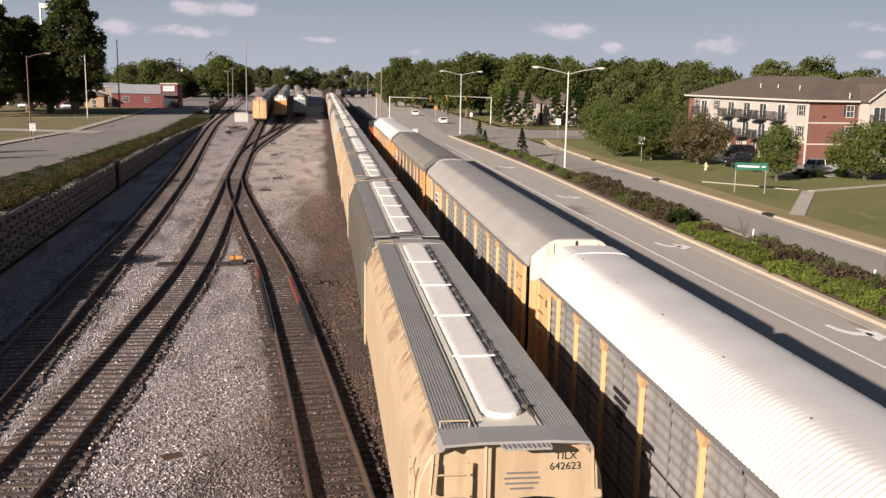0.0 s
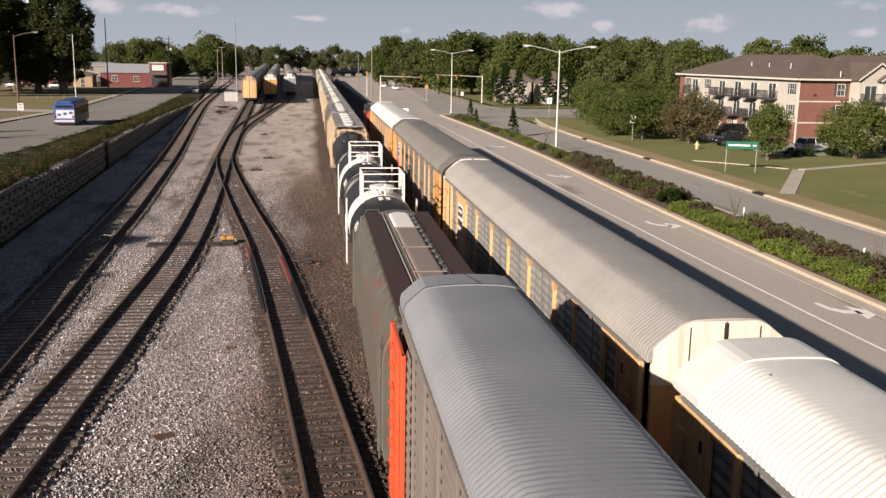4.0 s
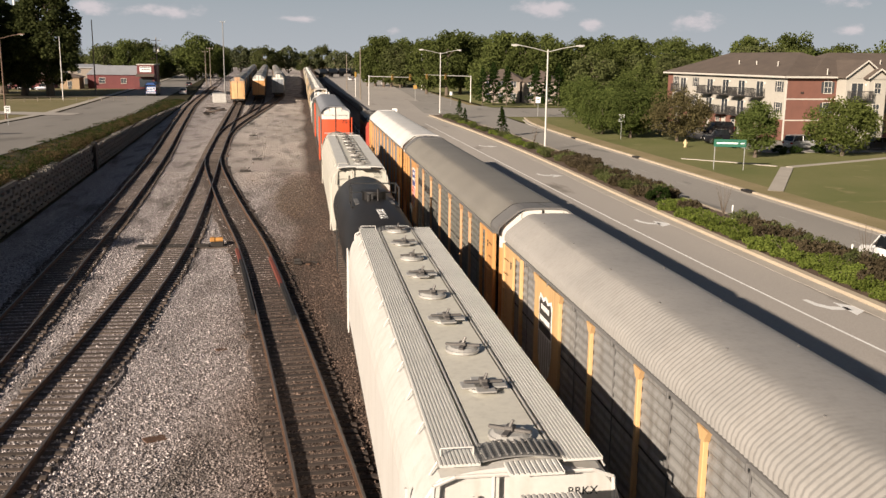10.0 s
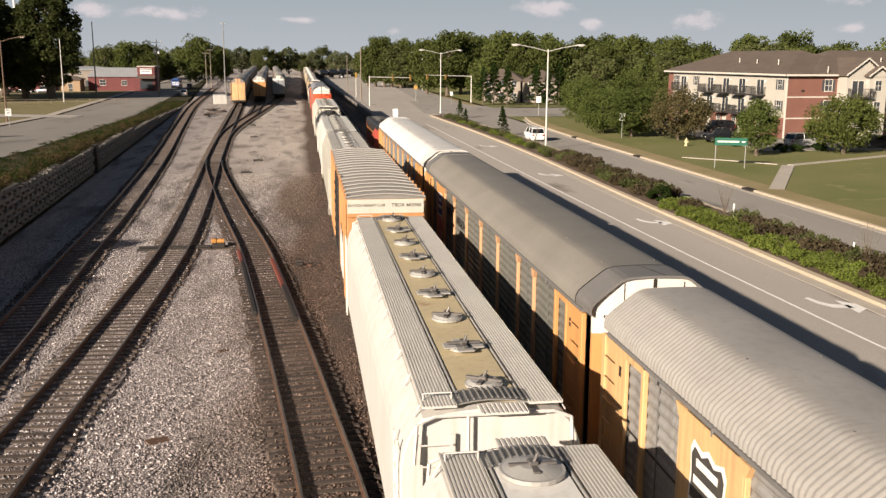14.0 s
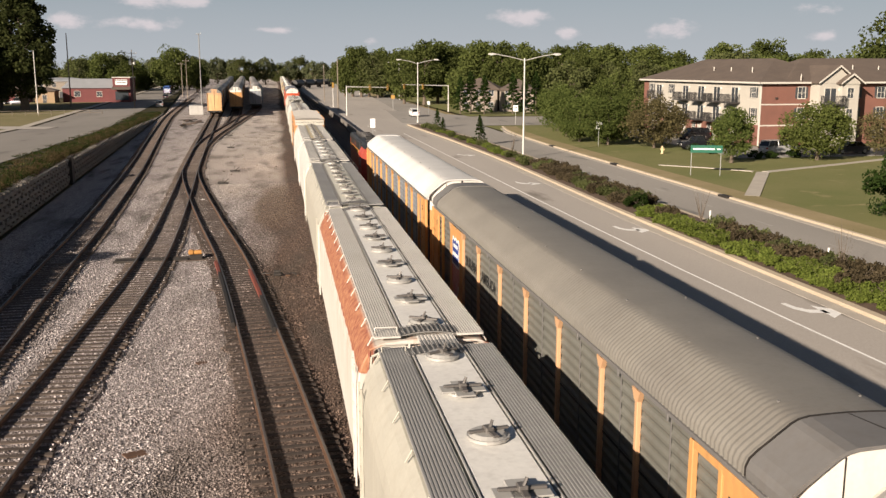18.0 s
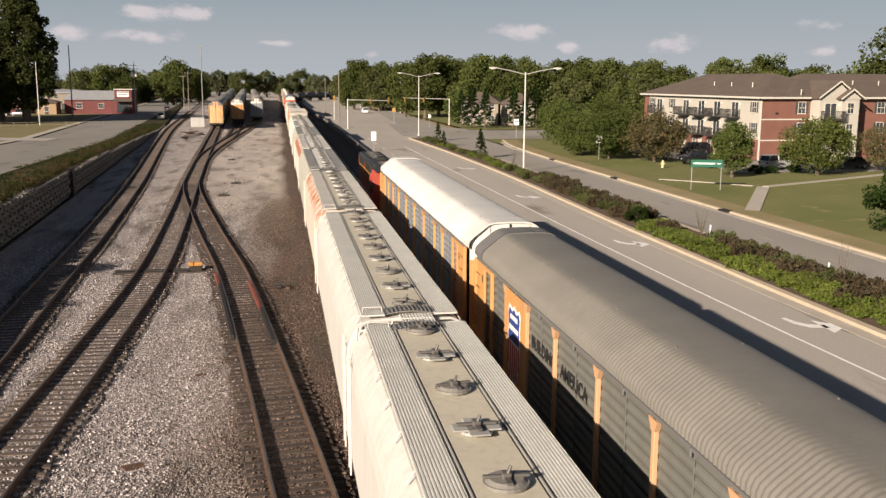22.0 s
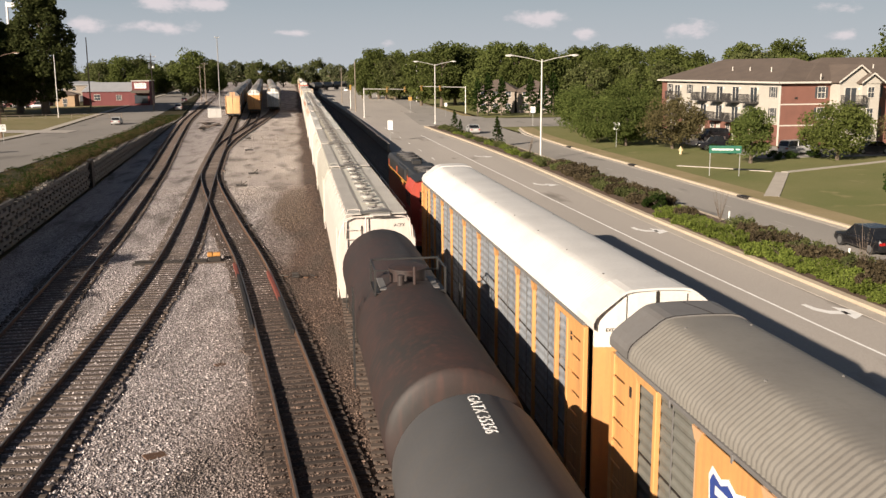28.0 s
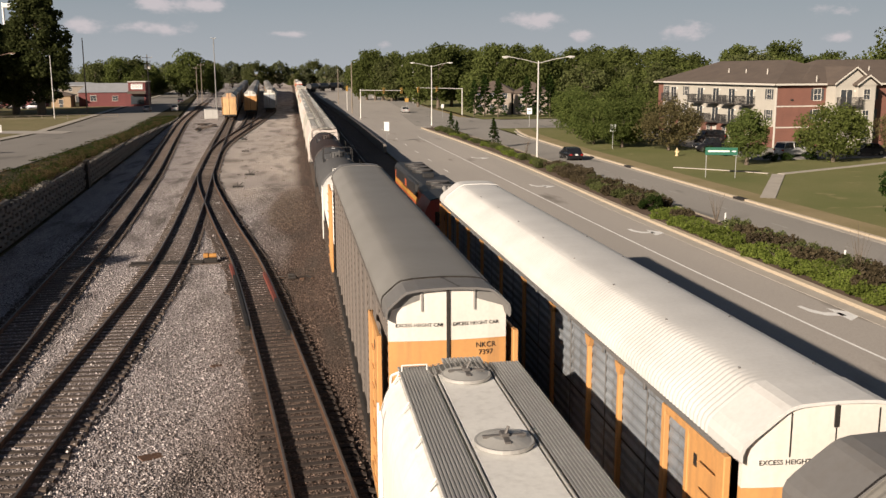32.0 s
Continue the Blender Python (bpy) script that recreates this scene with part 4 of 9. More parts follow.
def ladder(parent, x, y, z0, z1, w, axis, material, n=None):
    """Stiles and rungs. axis: the way its width runs."""
    h = z1 - z0
    k = n or max(3, int(h / 0.36))

    def make():
        g = Geo()
        for s in (-1, 1):
            g.box(s * w / 2 - 0.022, s * w / 2 + 0.022, -0.02, 0.02, 0, h)
        for i in range(k):
            g.tube((-w / 2, 0, h * (i + 0.5) / k), (w / 2, 0, h * (i + 0.5) / k), 0.016, 6)
        return g

    return put("ladder", (round(h, 2), w, k), make, material, parent, at=pose(x, y, z0, 0, 0, 0 if axis == "x" else 90))


# ---------------------------------------------------------------- car carrier
def roof_half_profile(tall=False):
    """Tall bodies carry their sides up to a short sloping shoulder; the others have a long one."""
    if tall:
        pts = [(1.28, 5.16), (1.28, 5.30), (1.25, 5.40), (1.10, 5.54), (0.96, 5.665), (0.86, 5.725), (0.60, 5.765), (0.25, 5.782), (0, 5.786)]
    else:
        pts = [(1.40, 4.86), (1.40, 4.99), (1.355, 5.10), (1.24, 5.21), (1.02, 5.38), (0.80, 5.55), (0.70, 5.605), (0.55, 5.638), (0.25, 5.652), (0, 5.656)]
    return pts + [(-x, z) for x, z in pts[-2::-1]]


def roof_sheet(length, tall=False, pitch=0.135, amp=0.016):
    """Corrugated over the shoulders, nearly flat along the crown."""
    pr = roof_half_profile(tall)
    rings = []
    n = int(length / pitch)
    for i in range(n * 4 + 1):
        y = -length / 2 + length * i / (n * 4)
        o = amp * (0, 1, 1, 0)[i % 4]
        ring = []
        for x, z in pr:
            k = o * (1.0 if abs(x) > 0.78 else 0.35 if abs(x) > 0.58 else 0.05)
            d = math.hypot(x * 0.5, (z - 4.6)) or 1
            ring.append((x + k * x * 0.5 / d, y, z + k * (z - 4.6) / d))
        w, z0 = pr[0]
        ring += [(-w + 0.06, y, z0), (-w + 0.12, y, z0 + 0.19), (0, y, z0 + 0.56), (w - 0.12, y, z0 + 0.19), (w - 0.06, y, z0)]
        rings.append(ring)
    return Geo().loft(rings)


def cap_sheet(y0, y1, tall=False, grow=0.03):
    pr = [(x * (1 + grow * 0.5), z + grow * 0.9) for x, z in roof_half_profile(tall)]
    inner = [(x * 0.975, z - 0.05) for x, z in reversed(pr)]
    return Geo().prism(pr + inner, y0, y1)


def side_sheet(length, top):
    """Horizontally ribbed panels."""
    pr = []
    z = 1.12
    k = 0
    while z < top:
        pr.append((0.0 if k % 4 in (0, 3) else 0.028, z))
        z += 0.055
        k += 1
    pr += [(-0.06, top), (-0.06, 1.12)]
    return Geo().prism(pr, -length / 2, length / 2)


def end_plate(z0, z1, tall=False):
    """A slice of the bowed end door, following the roof's arch."""
    def half(z):
        if z <= (5.36 if tall else 5.13):
            return 1.24 if tall else 1.31
        pts = roof_half_profile(tall)
        for (xa, za), (xb, zb) in zip(pts, pts[1:]):
            if za <= z <= zb:
                return (xa + (xb - xa) * (z - za) / (zb - za)) * 0.985
        return 0.5
    g = Geo()
    rings = []
    for z in [z0 + (z1 - z0) * i / 14 for i in range(15)]:
        w = half(z)
        xs = [-w, -w * 0.8, -w * 0.5, 0, w * 0.5, w * 0.8, w]
        rings.append([(x, 0.10 * (1 - (x / 1.32) ** 2), z) for x in xs] + [(w, -0.1, z), (-w, -0.1, z)])
    return g.loft(rings)


def car_carrier(label, L, roof, panel, frame_m, top, low, group, posts=True, plate=None, herald=None, slogan=False, logo=False, post_m=None, end_text=None, code=None, fast=False, tall=False):
    wide, band, crown = (1.24, 4.66, 5.76) if tall else (1.365, 4.43, 5.63)
    out = 0.31 if posts else 0.0
    car = empty("car_carrier", label, "railway wagon", group)
    put("underframe", (L,), lambda: Geo().box(-1.38, 1.38, -L / 2 + 0.2, L / 2 - 0.2, 0.78, 1.12, 0.03).box(-0.35, 0.35, -L / 2, L / 2, 0.68, 0.98), M_DARKSTEEL, car)
    for y in (-L / 2 + 2.9, L / 2 - 2.9):
        truck(car, y)
    for y in (-L / 2 - 0.1, L / 2 + 0.1):
        coupler(car, y)
    rl = L - 0.5 + out * 1.5
    for i in range(9 if posts else 0):
        for x in (-0.62, 0.62):
            put("roof_bolt", (), lambda: Geo().disc((0, 0, 0), 0.022, 0.03, 6), P["plate"], car, at=(x, -rl / 2 + 1.6 + i * (rl - 3.2) / 8, 5.615))
    put("roof", (L, fast, tall, posts), lambda: Geo().prism(roof_half_profile(), -rl / 2, rl / 2) if fast else roof_sheet(rl, tall), roof, car, smooth=True)
    for s in (-1, 1):
        sh = put("side", (L, tall), lambda: side_sheet(L - 0.7, 5.18 if tall else 4.84), panel, car, at=pose(s * wide, 0, 0, 0, 0, 0 if s > 0 else 180))
        if posts:
            for y in (9.1, 6.9, 4.5, 1.65, -1.15, -3.95, -6.75, -8.6):
                put("post", (), lambda: Geo().box(-0.02, 0.07, -0.06, 0.06, 1.1, 4.80, 0.012).add([(-0.02, -0.19, 4.80), (0.08, -0.19, 4.80), (0.08, 0.19, 4.80), (-0.02, 0.19, 4.80), (-0.02, -0.07, 4.60), (0.08, -0.07, 4.60), (0.08, 0.07, 4.60), (-0.02, 0.07, 4.60)], [(0, 1, 2, 3), (4, 7, 6, 5), (0, 4, 5, 1), (2, 6, 7, 3), (1, 5, 6, 2), (0, 3, 7, 4)]), post_m or frame_m, car, at=pose(s * 1.40, y, 0, 0, 0, 0 if s > 0 else 180))
        for z in (2.02, 3.34) if posts else ():
            put("panel_joint", (L,), lambda: Geo().box(-0.004, 0.012, -L / 2 + 1.4, L / 2 - 1.4, -0.018, 0.018), M_DARKSTEEL, car, at=(s * 1.395, 0, z))
        for y in (7.95, 5.7, 3.1, 0.25, -2.55, -5.35, -7.7, 10.2, -9.9) if posts else ():
            put("panel_seam", (), lambda: Geo().box(-0.004, 0.014, -0.012, 0.012, 1.15, 4.80), P["plate"], car, at=pose(s * 1.392, y, 0, 0, 0, 0 if s > 0 else 180))
            put("latch", ("side",), lambda: Geo().box(0, 0.03, -0.03, 0.03, -0.09, 0.05, 0.006), P["plate"], car, at=pose(s * 1.45, y, 4.82, 0, 0, 0 if s > 0 else 180))
        for i in range(14 if tall else 0):
            put("side_post", (), lambda: Geo().box(-0.01, 0.05, -0.05, 0.05, 1.1, 5.14, 0.01), panel, car, at=pose(s * (wide + 0.02), -11.2 + i * 22.4 / 13, 0, 0, 0, 0 if s > 0 else 180))
        put("top_rail", (L,), lambda: Geo().box(-0.05, 0.05, -L / 2 + 0.35, L / 2 - 0.35, 4.80, 4.87, 0.01), panel if tall else P["plate"], car, at=(s * (wide + 0.04), 0, 0.31 if tall else 0))
        for e in (-1, 1):
            y = e * (L / 2 - 0.3)
            fr = put("end_frame", (), lambda: Geo().box(-0.05, 0.06, -0.10, 0.10, 1.0, 4.82, 0.015).box(-0.05, 0.05, -2.22, -2.08, 1.0, 4.80, 0.015).box(-0.03, 0.04, -2.2, 0.0, 4.68, 4.80, 0.01).box(-0.03, 0.02, -1.22, -0.05, 1.05, 4.7).box(-0.03, 0.045, -1.28, -1.16, 1.0, 4.75, 0.012).box(-0.03, 0.05, -2.15, 0.0, 1.0, 1.2, 0.01).box(-0.028, 0.035, -1.2, 0.0, 2.3, 2.38).box(-0.028, 0.035, -1.2, 0.0, 3.5, 3.58), frame_m, car, at=pose(s * 1.43, y, 0, 0, 0, 0) @ Matrix.Diagonal((s, e, 1, 1)))
            put("frame_slot", (), lambda: Geo().box(0.0, 0.025, -0.98, -0.86, 4.25, 4.45), M_DARKSTEEL, fr)
            for z in [1.5 + 0.42 * i for i in range(8)]:
                put("rung", (), lambda: Geo().tube((0, -0.25, 0), (0, 0.25, 0), 0.016, 6), frame_m, fr, at=(0.1, -0.42, z))
    for e in (-1, 1):
        m = pose(0, e * (L / 2 - 0.33 + out), 0, 0, 0, 0 if e > 0 else 180)
        door = put("end_door", (tall,), lambda: end_plate(1.05, band, tall), low, car, at=m, smooth=True)
        put("door_top", (tall,), lambda: end_plate(band + 0.003, crown, tall), top, car, "white upper end panel", at=m, smooth=True)
        if posts:
            put("door_seam", ("thin",), lambda: Geo().box(-0.008, 0.008, 0.085, 0.108, 1.1, 5.62), M_DARKSTEEL, car, at=m)
            put("latch_recess", (), lambda: Geo().box(-0.04, 0.04, 0.085, 0.115, 5.28, 5.60, 0.006), M_DARKSTEEL, car, at=m)
            for x in (-0.66, 0.66):
                put("door_seam", ("side",), lambda: Geo().box(-0.008, 0.008, -0.02, 0.012, 4.88, 5.52), M_DARKSTEEL, car, at=m @ pose(x, 0.075, 0))
        else:
            put("door_seam", (tall,), lambda: Geo().box(-0.035, 0.035, 0.085, 0.135, 1.1, crown + 0.02, 0.008), M_DARKSTEEL, car, at=m)
            for x in (-0.55, 0.55):
                put("vent_slot", (), lambda: Geo().box(-0.018, 0.018, -0.01, 0.025, 0, 0.42), P["steel"], car, at=m @ pose(x, 0.09, crown - 0.46))
        if plate:
            yy = e * (L / 2 - 0.65 + out * 0.75)
            put("roof_cap", (e, tall), lambda: cap_sheet(-0.55, 0.34 if tall else 0.50, tall), plate, car, "smooth end plate of the roof", at=(0, yy, 0))
            if plate is not P["white_roof"]:
                put("cap_seam", (tall,), lambda: cap_sheet(-0.016, 0.016, tall, 0.036), M_DARKSTEEL, car, at=(0, yy - e * 0.53, 0))
                put("cap_crack", (tall,), lambda: Geo().box(-0.012, 0.012, -0.5, 0.5, crown + 0.02, crown + 0.055), M_DARKSTEEL, car, at=pose(0.1, yy, 0, 0, 0, 14))
        if end_text:
            for x in (-0.58, 0.60):
                writing(end_text, 0.105, m @ pose(x, 0.083, 5.0 if tall else 4.80, 90, 0, 180 - math.copysign(4, x)), P["letter_black"], car)
        if code:
            writing(code, 0.16, m @ pose(-0.80, 0.070, band - 0.22, 90, 0, 185.3), P["letter_black"], car)
    if herald:
        y, dark = herald
        mm = pose(-1.455, y, 0, 0, 0, 180)
        put("herald_panel", (), lambda: Geo().box(-0.02, 0.02, -1.1, 1.1, 1.6, 4.78, 0.008), frame_m, car, "yellow panel with a railway shield", at=mm)

        def shield(k, z0, z1, th):
            sh = [(-0.70, 4.42), (-0.58, 4.60), (-0.26, 4.50), (0, 4.62), (0.26, 4.50), (0.58, 4.60), (0.70, 4.42), (0.66, 4.0), (0.72, 3.55), (0.70, 3.0), (0.50, 2.45), (0.0, 2.1), (-0.50, 2.45), (-0.70, 3.0), (-0.72, 3.55), (-0.66, 4.0)]
            sh = [(p * k, 3.4 + (q - 3.4) * k) for p, q in sh]
            cut = [p for p in sh if z0 <= p[1] <= z1]
            return Geo().loft([[(x, yy, z) for yy, z in cut] for x in (0.0, th)])

        put("shield_border", (), lambda: shield(0.88, 0, 9, 0.010), P["letter_white"], car, at=mm @ pose(0.019, 0, 0))
        put("shield_base", (), lambda: shield(0.80, 0, 3.58, 0.012), P["letter_white"], car, at=mm @ pose(0.021, 0, 0))
        put("shield_top", (), lambda: shield(0.80, 3.5, 9, 0.013), P["plate_dark"] if dark else P["blue"], car, at=mm @ pose(0.021, 0, 0))
        for i in range(6):
            yy = -0.525 + 0.21 * i
            lo = (2.85, 2.55, 2.38, 2.38, 2.55, 2.85)[i]
            put("shield_stripe", (lo,), lambda: Geo().box(0.0, 0.006, -0.052, 0.052, lo, 3.46), P["hatch"] if dark else P["red"], car, at=mm @ pose(0.032, yy, 0))
        for z, w in ((4.15, 0.74), (3.86, 0.90)):
            put("lettering_bar", (w,), lambda: Geo().box(0.0, 0.005, -w / 2, w / 2, -0.065, 0.065), P["letter_white"], car, "white bar of lettering", at=mm @ pose(0.034, 0, z))
    if logo:
        for i in range(5):
            put("logo_bar", (i,), lambda: Geo().add([(0, -0.55 + 0.09 * i, 0), (0, 0.45 - 0.12 * i, 0.0), (0, 0.55 - 0.12 * i, 0.11), (0, -0.45 + 0.09 * i, 0.11), (0.006, -0.55 + 0.09 * i, 0), (0.006, 0.45 - 0.12 * i, 0.0), (0.006, 0.55 - 0.12 * i, 0.11), (0.006, -0.45 + 0.09 * i, 0.11)], [(0, 1, 2, 3), (4, 7, 6, 5), (0, 4, 5, 1), (1, 5, 6, 2), (2, 6, 7, 3), (3, 7, 4, 0)]), P["letter_black"], car, "black slanted bar of a painted logo", at=pose(-1.40, 5.75, 3.95 - 0.17 * i, 0, 0, 180))
    if slogan:
        writing("BUILDING", 0.44, pose(-1.402, 5.58, 3.95, 90, 0, -90), P["letter_black"], car, bold=0.010)
        writing("AMERICA", 0.44, pose(-1.402, 3.25, 3.95, 90, 0, -90), P["letter_black"], car, bold=0.010)
    return car


# ---------------------------------------------------------------- covered hopper
HOP = [(1.50, 1.10), (1.56, 1.45), (1.56, 3.45), (1.52, 3.74), (1.43, 4.0), (1.31, 4.20), (1.18, 4.33), (0.62, 4.42), (0.0, 4.46)]


def hopper_body(L, inset=0.55):
    pr = HOP + [(-x, z) for x, z in HOP[-2::-1]]
    h = L / 2 - inset
    rings = []
    for y, k in ((-h, 0.985), (-h + 0.03, 1.0), (h - 0.03, 1.0), (h, 0.985)):
        rings.append([(x * k, y, 2.8 + (z - 2.8) * k) for x, z in pr])
    g = Geo().loft(rings)
    return g


def board_strip(L, w=0.58):
    """A running board of lengthwise bars."""
    n = 10
    pr = []
    for i in range(n):
        x = -w / 2 + w * i / n
        pr += [(x, 0.035), (x + w / n * 0.52, 0.035), (x + w / n * 0.64, 0.018), (x + w / n * 0.90, 0.018)]
    pr += [(w / 2, 0.035), (w / 2, -0.012), (-w / 2, -0.012)]
    return Geo().prism(pr, -L / 2, L / 2)


def saddle_grating():
    """An arched step of crossing bars."""
    g = Geo()
    def up(x):
        return 4.54 + 0.075 * (1 - (x / 0.62) ** 2)
    xs = [-0.62 + 1.24 * i / 12 for i in range(13)]
    for x in xs:
        g.box(x - 0.012, x + 0.012, -0.26, 0.26, up(x) - 0.015, up(x) + 0.012)
    for k in range(7):
        y = -0.25 + 0.5 * k / 6
        for a, b in zip(xs, xs[1:]):
            g.add([(a, y - 0.012, up(a)), (b, y - 0.012, up(b)), (b, y + 0.012, up(b)), (a, y + 0.012, up(a))], [(0, 1, 2, 3)])
    g.loft([[(x, y, up(x) - 0.05) for y in (-0.27, 0.27)] + [(x, y, up(x) - 0.03) for y in (0.27, -0.27)] for x in xs])
    return g


def stadium_lid(y0, y1, ends):
    """A long hatch lid with rounded ends where the trough ends, its rim turned down."""
    def outline(w):
        pts = []
        for e, y in ((1, y1), (-1, y0)):
            if e in ends:
                c = y - e * w
                pts += [(e * w * math.cos(a), c + e * w * math.sin(a)) for a in [math.pi * i / 10 for i in range(11)]]
            else:
                pts += [(e * w, y), (-e * w, y)]
        return pts
    return Geo().loft([[(x, y, z) for x, y in outline(w)] for w, z in ((0.36, 4.53), (0.36, 4.585), (0.325, 4.615), (0.26, 4.625))])


def hatch_round():
    g = Geo().disc((0, 0, 0), 0.335, 0.05, 20).disc((0, 0, 0.05), 0.31, 0.05, 20, 0.25)
    return g


def hatch_square():
    g = Geo().disc((0, 0, 0), 0.30, 0.045, 12)
    for i in range(2):
        m = pose(0, 0, 0, 0, 0, 90 * i)
        g.box(-0.40, 0.40, -0.17, 0.17, 0.045, 0.075, 0.012, m=m)
    return g


def hatch_latch():
    g = Geo().box(-0.34, 0.34, -0.035, 0.035, 0.10, 0.145, 0.01).box(-0.07, 0.07, -0.09, 0.09, 0.09, 0.18, 0.015)
    g.box(-0.05, 0.05, -0.30, 0.1, 0.10, 0.135, 0.01).tube((0.0, -0.05, 0.15), (0.06, -0.02, 0.28), 0.025, 6)
    return g


def covered_hopper(label, L, body, trough, board, group, hatches="mixed", n=9, code=None, code_side=1, side_rust=None, end_ladder=True, lid_m=None, flat_board=False, end_cap=False, hatch_m=None):
    hm = hatch_m or P["hatch"]
    car = empty("covered_hopper", label, "railway wagon", group)
    put("body", (L,), lambda: hopper_body(L), body, car)
    put("centre_sill", (L,), lambda: Geo().box(-0.35, 0.35, -L / 2, L / 2, 0.68, 1.05).box(-1.45, 1.45, -L / 2 + 0.1, -L / 2 + 0.75, 1.02, 1.12, 0.01).box(-1.45, 1.45, L / 2 - 0.75, L / 2 - 0.1, 1.02, 1.12, 0.01), M_DARKSTEEL, car)
    for y in (-L / 4, 0.0, L / 4):
        put("discharge_chute", (L,), lambda: Geo().loft([[(-1.3, -L / 9, 1.12), (1.3, -L / 9, 1.12), (1.3, L / 9, 1.12), (-1.3, L / 9, 1.12)], [(-0.4, -0.45, 0.42), (0.4, -0.45, 0.42), (0.4, 0.45, 0.42), (-0.4, 0.45, 0.42)]]), body, car, at=(0, y, 0))
    for y in (-L / 2 + 1.75, L / 2 - 1.75):
        truck(car, y)
    for y in (-L / 2 - 0.1, L / 2 + 0.1):
        coupler(car, y)
    bl = L - 1.15
    put("roof_trough", (L,), lambda: Geo().box(-0.50, 0.50, -bl / 2 + 0.3, bl / 2 - 0.3, 4.40, 4.53, 0.012), trough, car)
    for s in (-1, 1):
        put("running_board", (L, flat_board), lambda: Geo().box(-0.29, 0.29, -bl / 2, bl / 2, -0.012, 0.03, 0.006) if flat_board else board_strip(bl), board, car, at=(s * 0.90, 0, 4.50))
        put("trough_edge", (L,), lambda: Geo().box(-0.012, 0.012, -bl / 2 + 0.3, bl / 2 - 0.3, 4.42, 4.55), P["hatch"], car, at=(s * 0.545, 0, 0))
        k = int(bl / 1.55)
        for i in range(k + 1):
            put("bracket", (), lambda: Geo().tube((0.02, 0, 4.475), (0.14, 0, 4.27), 0.016, 5), body, car, at=pose(s * 1.17, -bl / 2 + 0.25 + i * (bl - 0.5) / k, 0, 0, 0, 0 if s > 0 else 180))
    for e in (-1, 1):
        if end_cap:
            put("end_cap", (), lambda: Geo().loft([[(-1.24, y, 4.40), (-1.18, y, 4.51), (-0.6, y, 4.55), (0.6, y, 4.55), (1.18, y, 4.51), (1.24, y, 4.40), (1.20, y, 4.40), (1.15, y, 4.47), (0.6, y, 4.50), (-0.6, y, 4.50), (-1.15, y, 4.47), (-1.20, y, 4.40)] for y in (-0.33, 0.33)]), board, car, "smooth plate across the roof's end", at=(0, e * (bl / 2 + 0.12), 0.022))
        else:
            put("roof_saddle", (), saddle_grating, P["latch_grey"], car, "arched expanded-metal step between the running boards", at=(0, e * (bl / 2 - 0.34), 0))["kind"] = "stuff"
        put("cross_board", (end_cap,), lambda: board_strip(0.42, 0.78), board, car, at=(0.12, e * (bl / 2 + (0.42 if end_cap else 0.20)), 4.50))
        put("grab_iron", (), lambda: Geo().pipe([(-0.24, 0, 0), (-0.24, 0, 0.12), (0.24, 0, 0.12), (0.24, 0, 0)], 0.014, 5), body, car, at=(-0.90, e * (bl / 2 - 0.30), 4.53))
        put("end_rail", (), lambda: Geo().pipe([(-1.35, 0, 3.6), (-1.3, 0, 4.3), (-1.0, 0, 4.42), (1.0, 0, 4.42), (1.3, 0, 4.3), (1.35, 0, 3.6)], 0.03).pipe([(-0.45, 0, 3.4), (-0.45, 0, 4.42)], 0.03), body, car, at=(0, e * (L / 2 - 0.40), 0))
        if end_ladder:
            ladder(car, e * 1.0, e * (L / 2 - 0.42), 1.1, 4.1, 0.55, "x", body)
            ladder(car, -1.60, e * (L / 2 - 1.0), 1.1, 3.9, 0.45, "y", body)
        if code:
            writing(code, 0.18, pose(-e * code_side * 0.90, e * (L / 2 - 0.545), 4.03, 90, 0, 180 if e > 0 else 0), P["letter_black"], car)
            for k, w in enumerate((0.52, 0.60, 0.56, 0.40)):
                put("lettering_bar", (w,), lambda: Geo().box(-w / 2, w / 2, -0.004, 0.004, -0.016, 0.016), P["plate"], car, "small stencilled line", at=(-e * 0.18, e * (L / 2 - 0.546), 3.85 - 0.09 * k))
    if hatches == "long":
        m = 5 if lid_m is None else 4
        span = (bl - 1.3) / m
        for i in range(m):
            ends = tuple(e for e, k in ((-1, 0), (1, m - 1)) if i == k)
            lid = put("hatch_cover", (L, m, ends), lambda: stadium_lid(-span / 2 + 0.012, span / 2 - 0.012, ends), P["white"] if lid_m is None or i == m - 1 else lid_m, car, at=(0, (i - (m - 1) / 2) * span, 0))
            if i:
                put("hatch_bar", (), lambda: Geo().box(-0.44, 0.44, -0.03, 0.03, 4.625, 4.66, 0.01), lid_m or P["white"], lid, at=(0, -span / 2, 0))
            for k in range(4):
                put("hatch_dog", (), lambda: Geo().box(-0.05, 0.05, -0.035, 0.035, 4.55, 4.64, 0.01), P["latch"], lid, at=(0.43, -span / 2 + span * (k + 0.5) / 4, 0))
        put("latch_rod", (L,), lambda: Geo().box(-0.03, 0.03, -bl / 2 + 0.7, bl / 2 - 0.7, 4.53, 4.57, 0.008), P["latch"], car, at=(0.48, 0, 0))
        put("hinge_rod", (L,), lambda: Geo().tube((0, -bl / 2 + 0.7, 4.57), (0, bl / 2 - 0.7, 4.57), 0.022, 6), P["hatch"] if lid_m is None else lid_m, car, at=(-0.41, 0, 0))
    else:
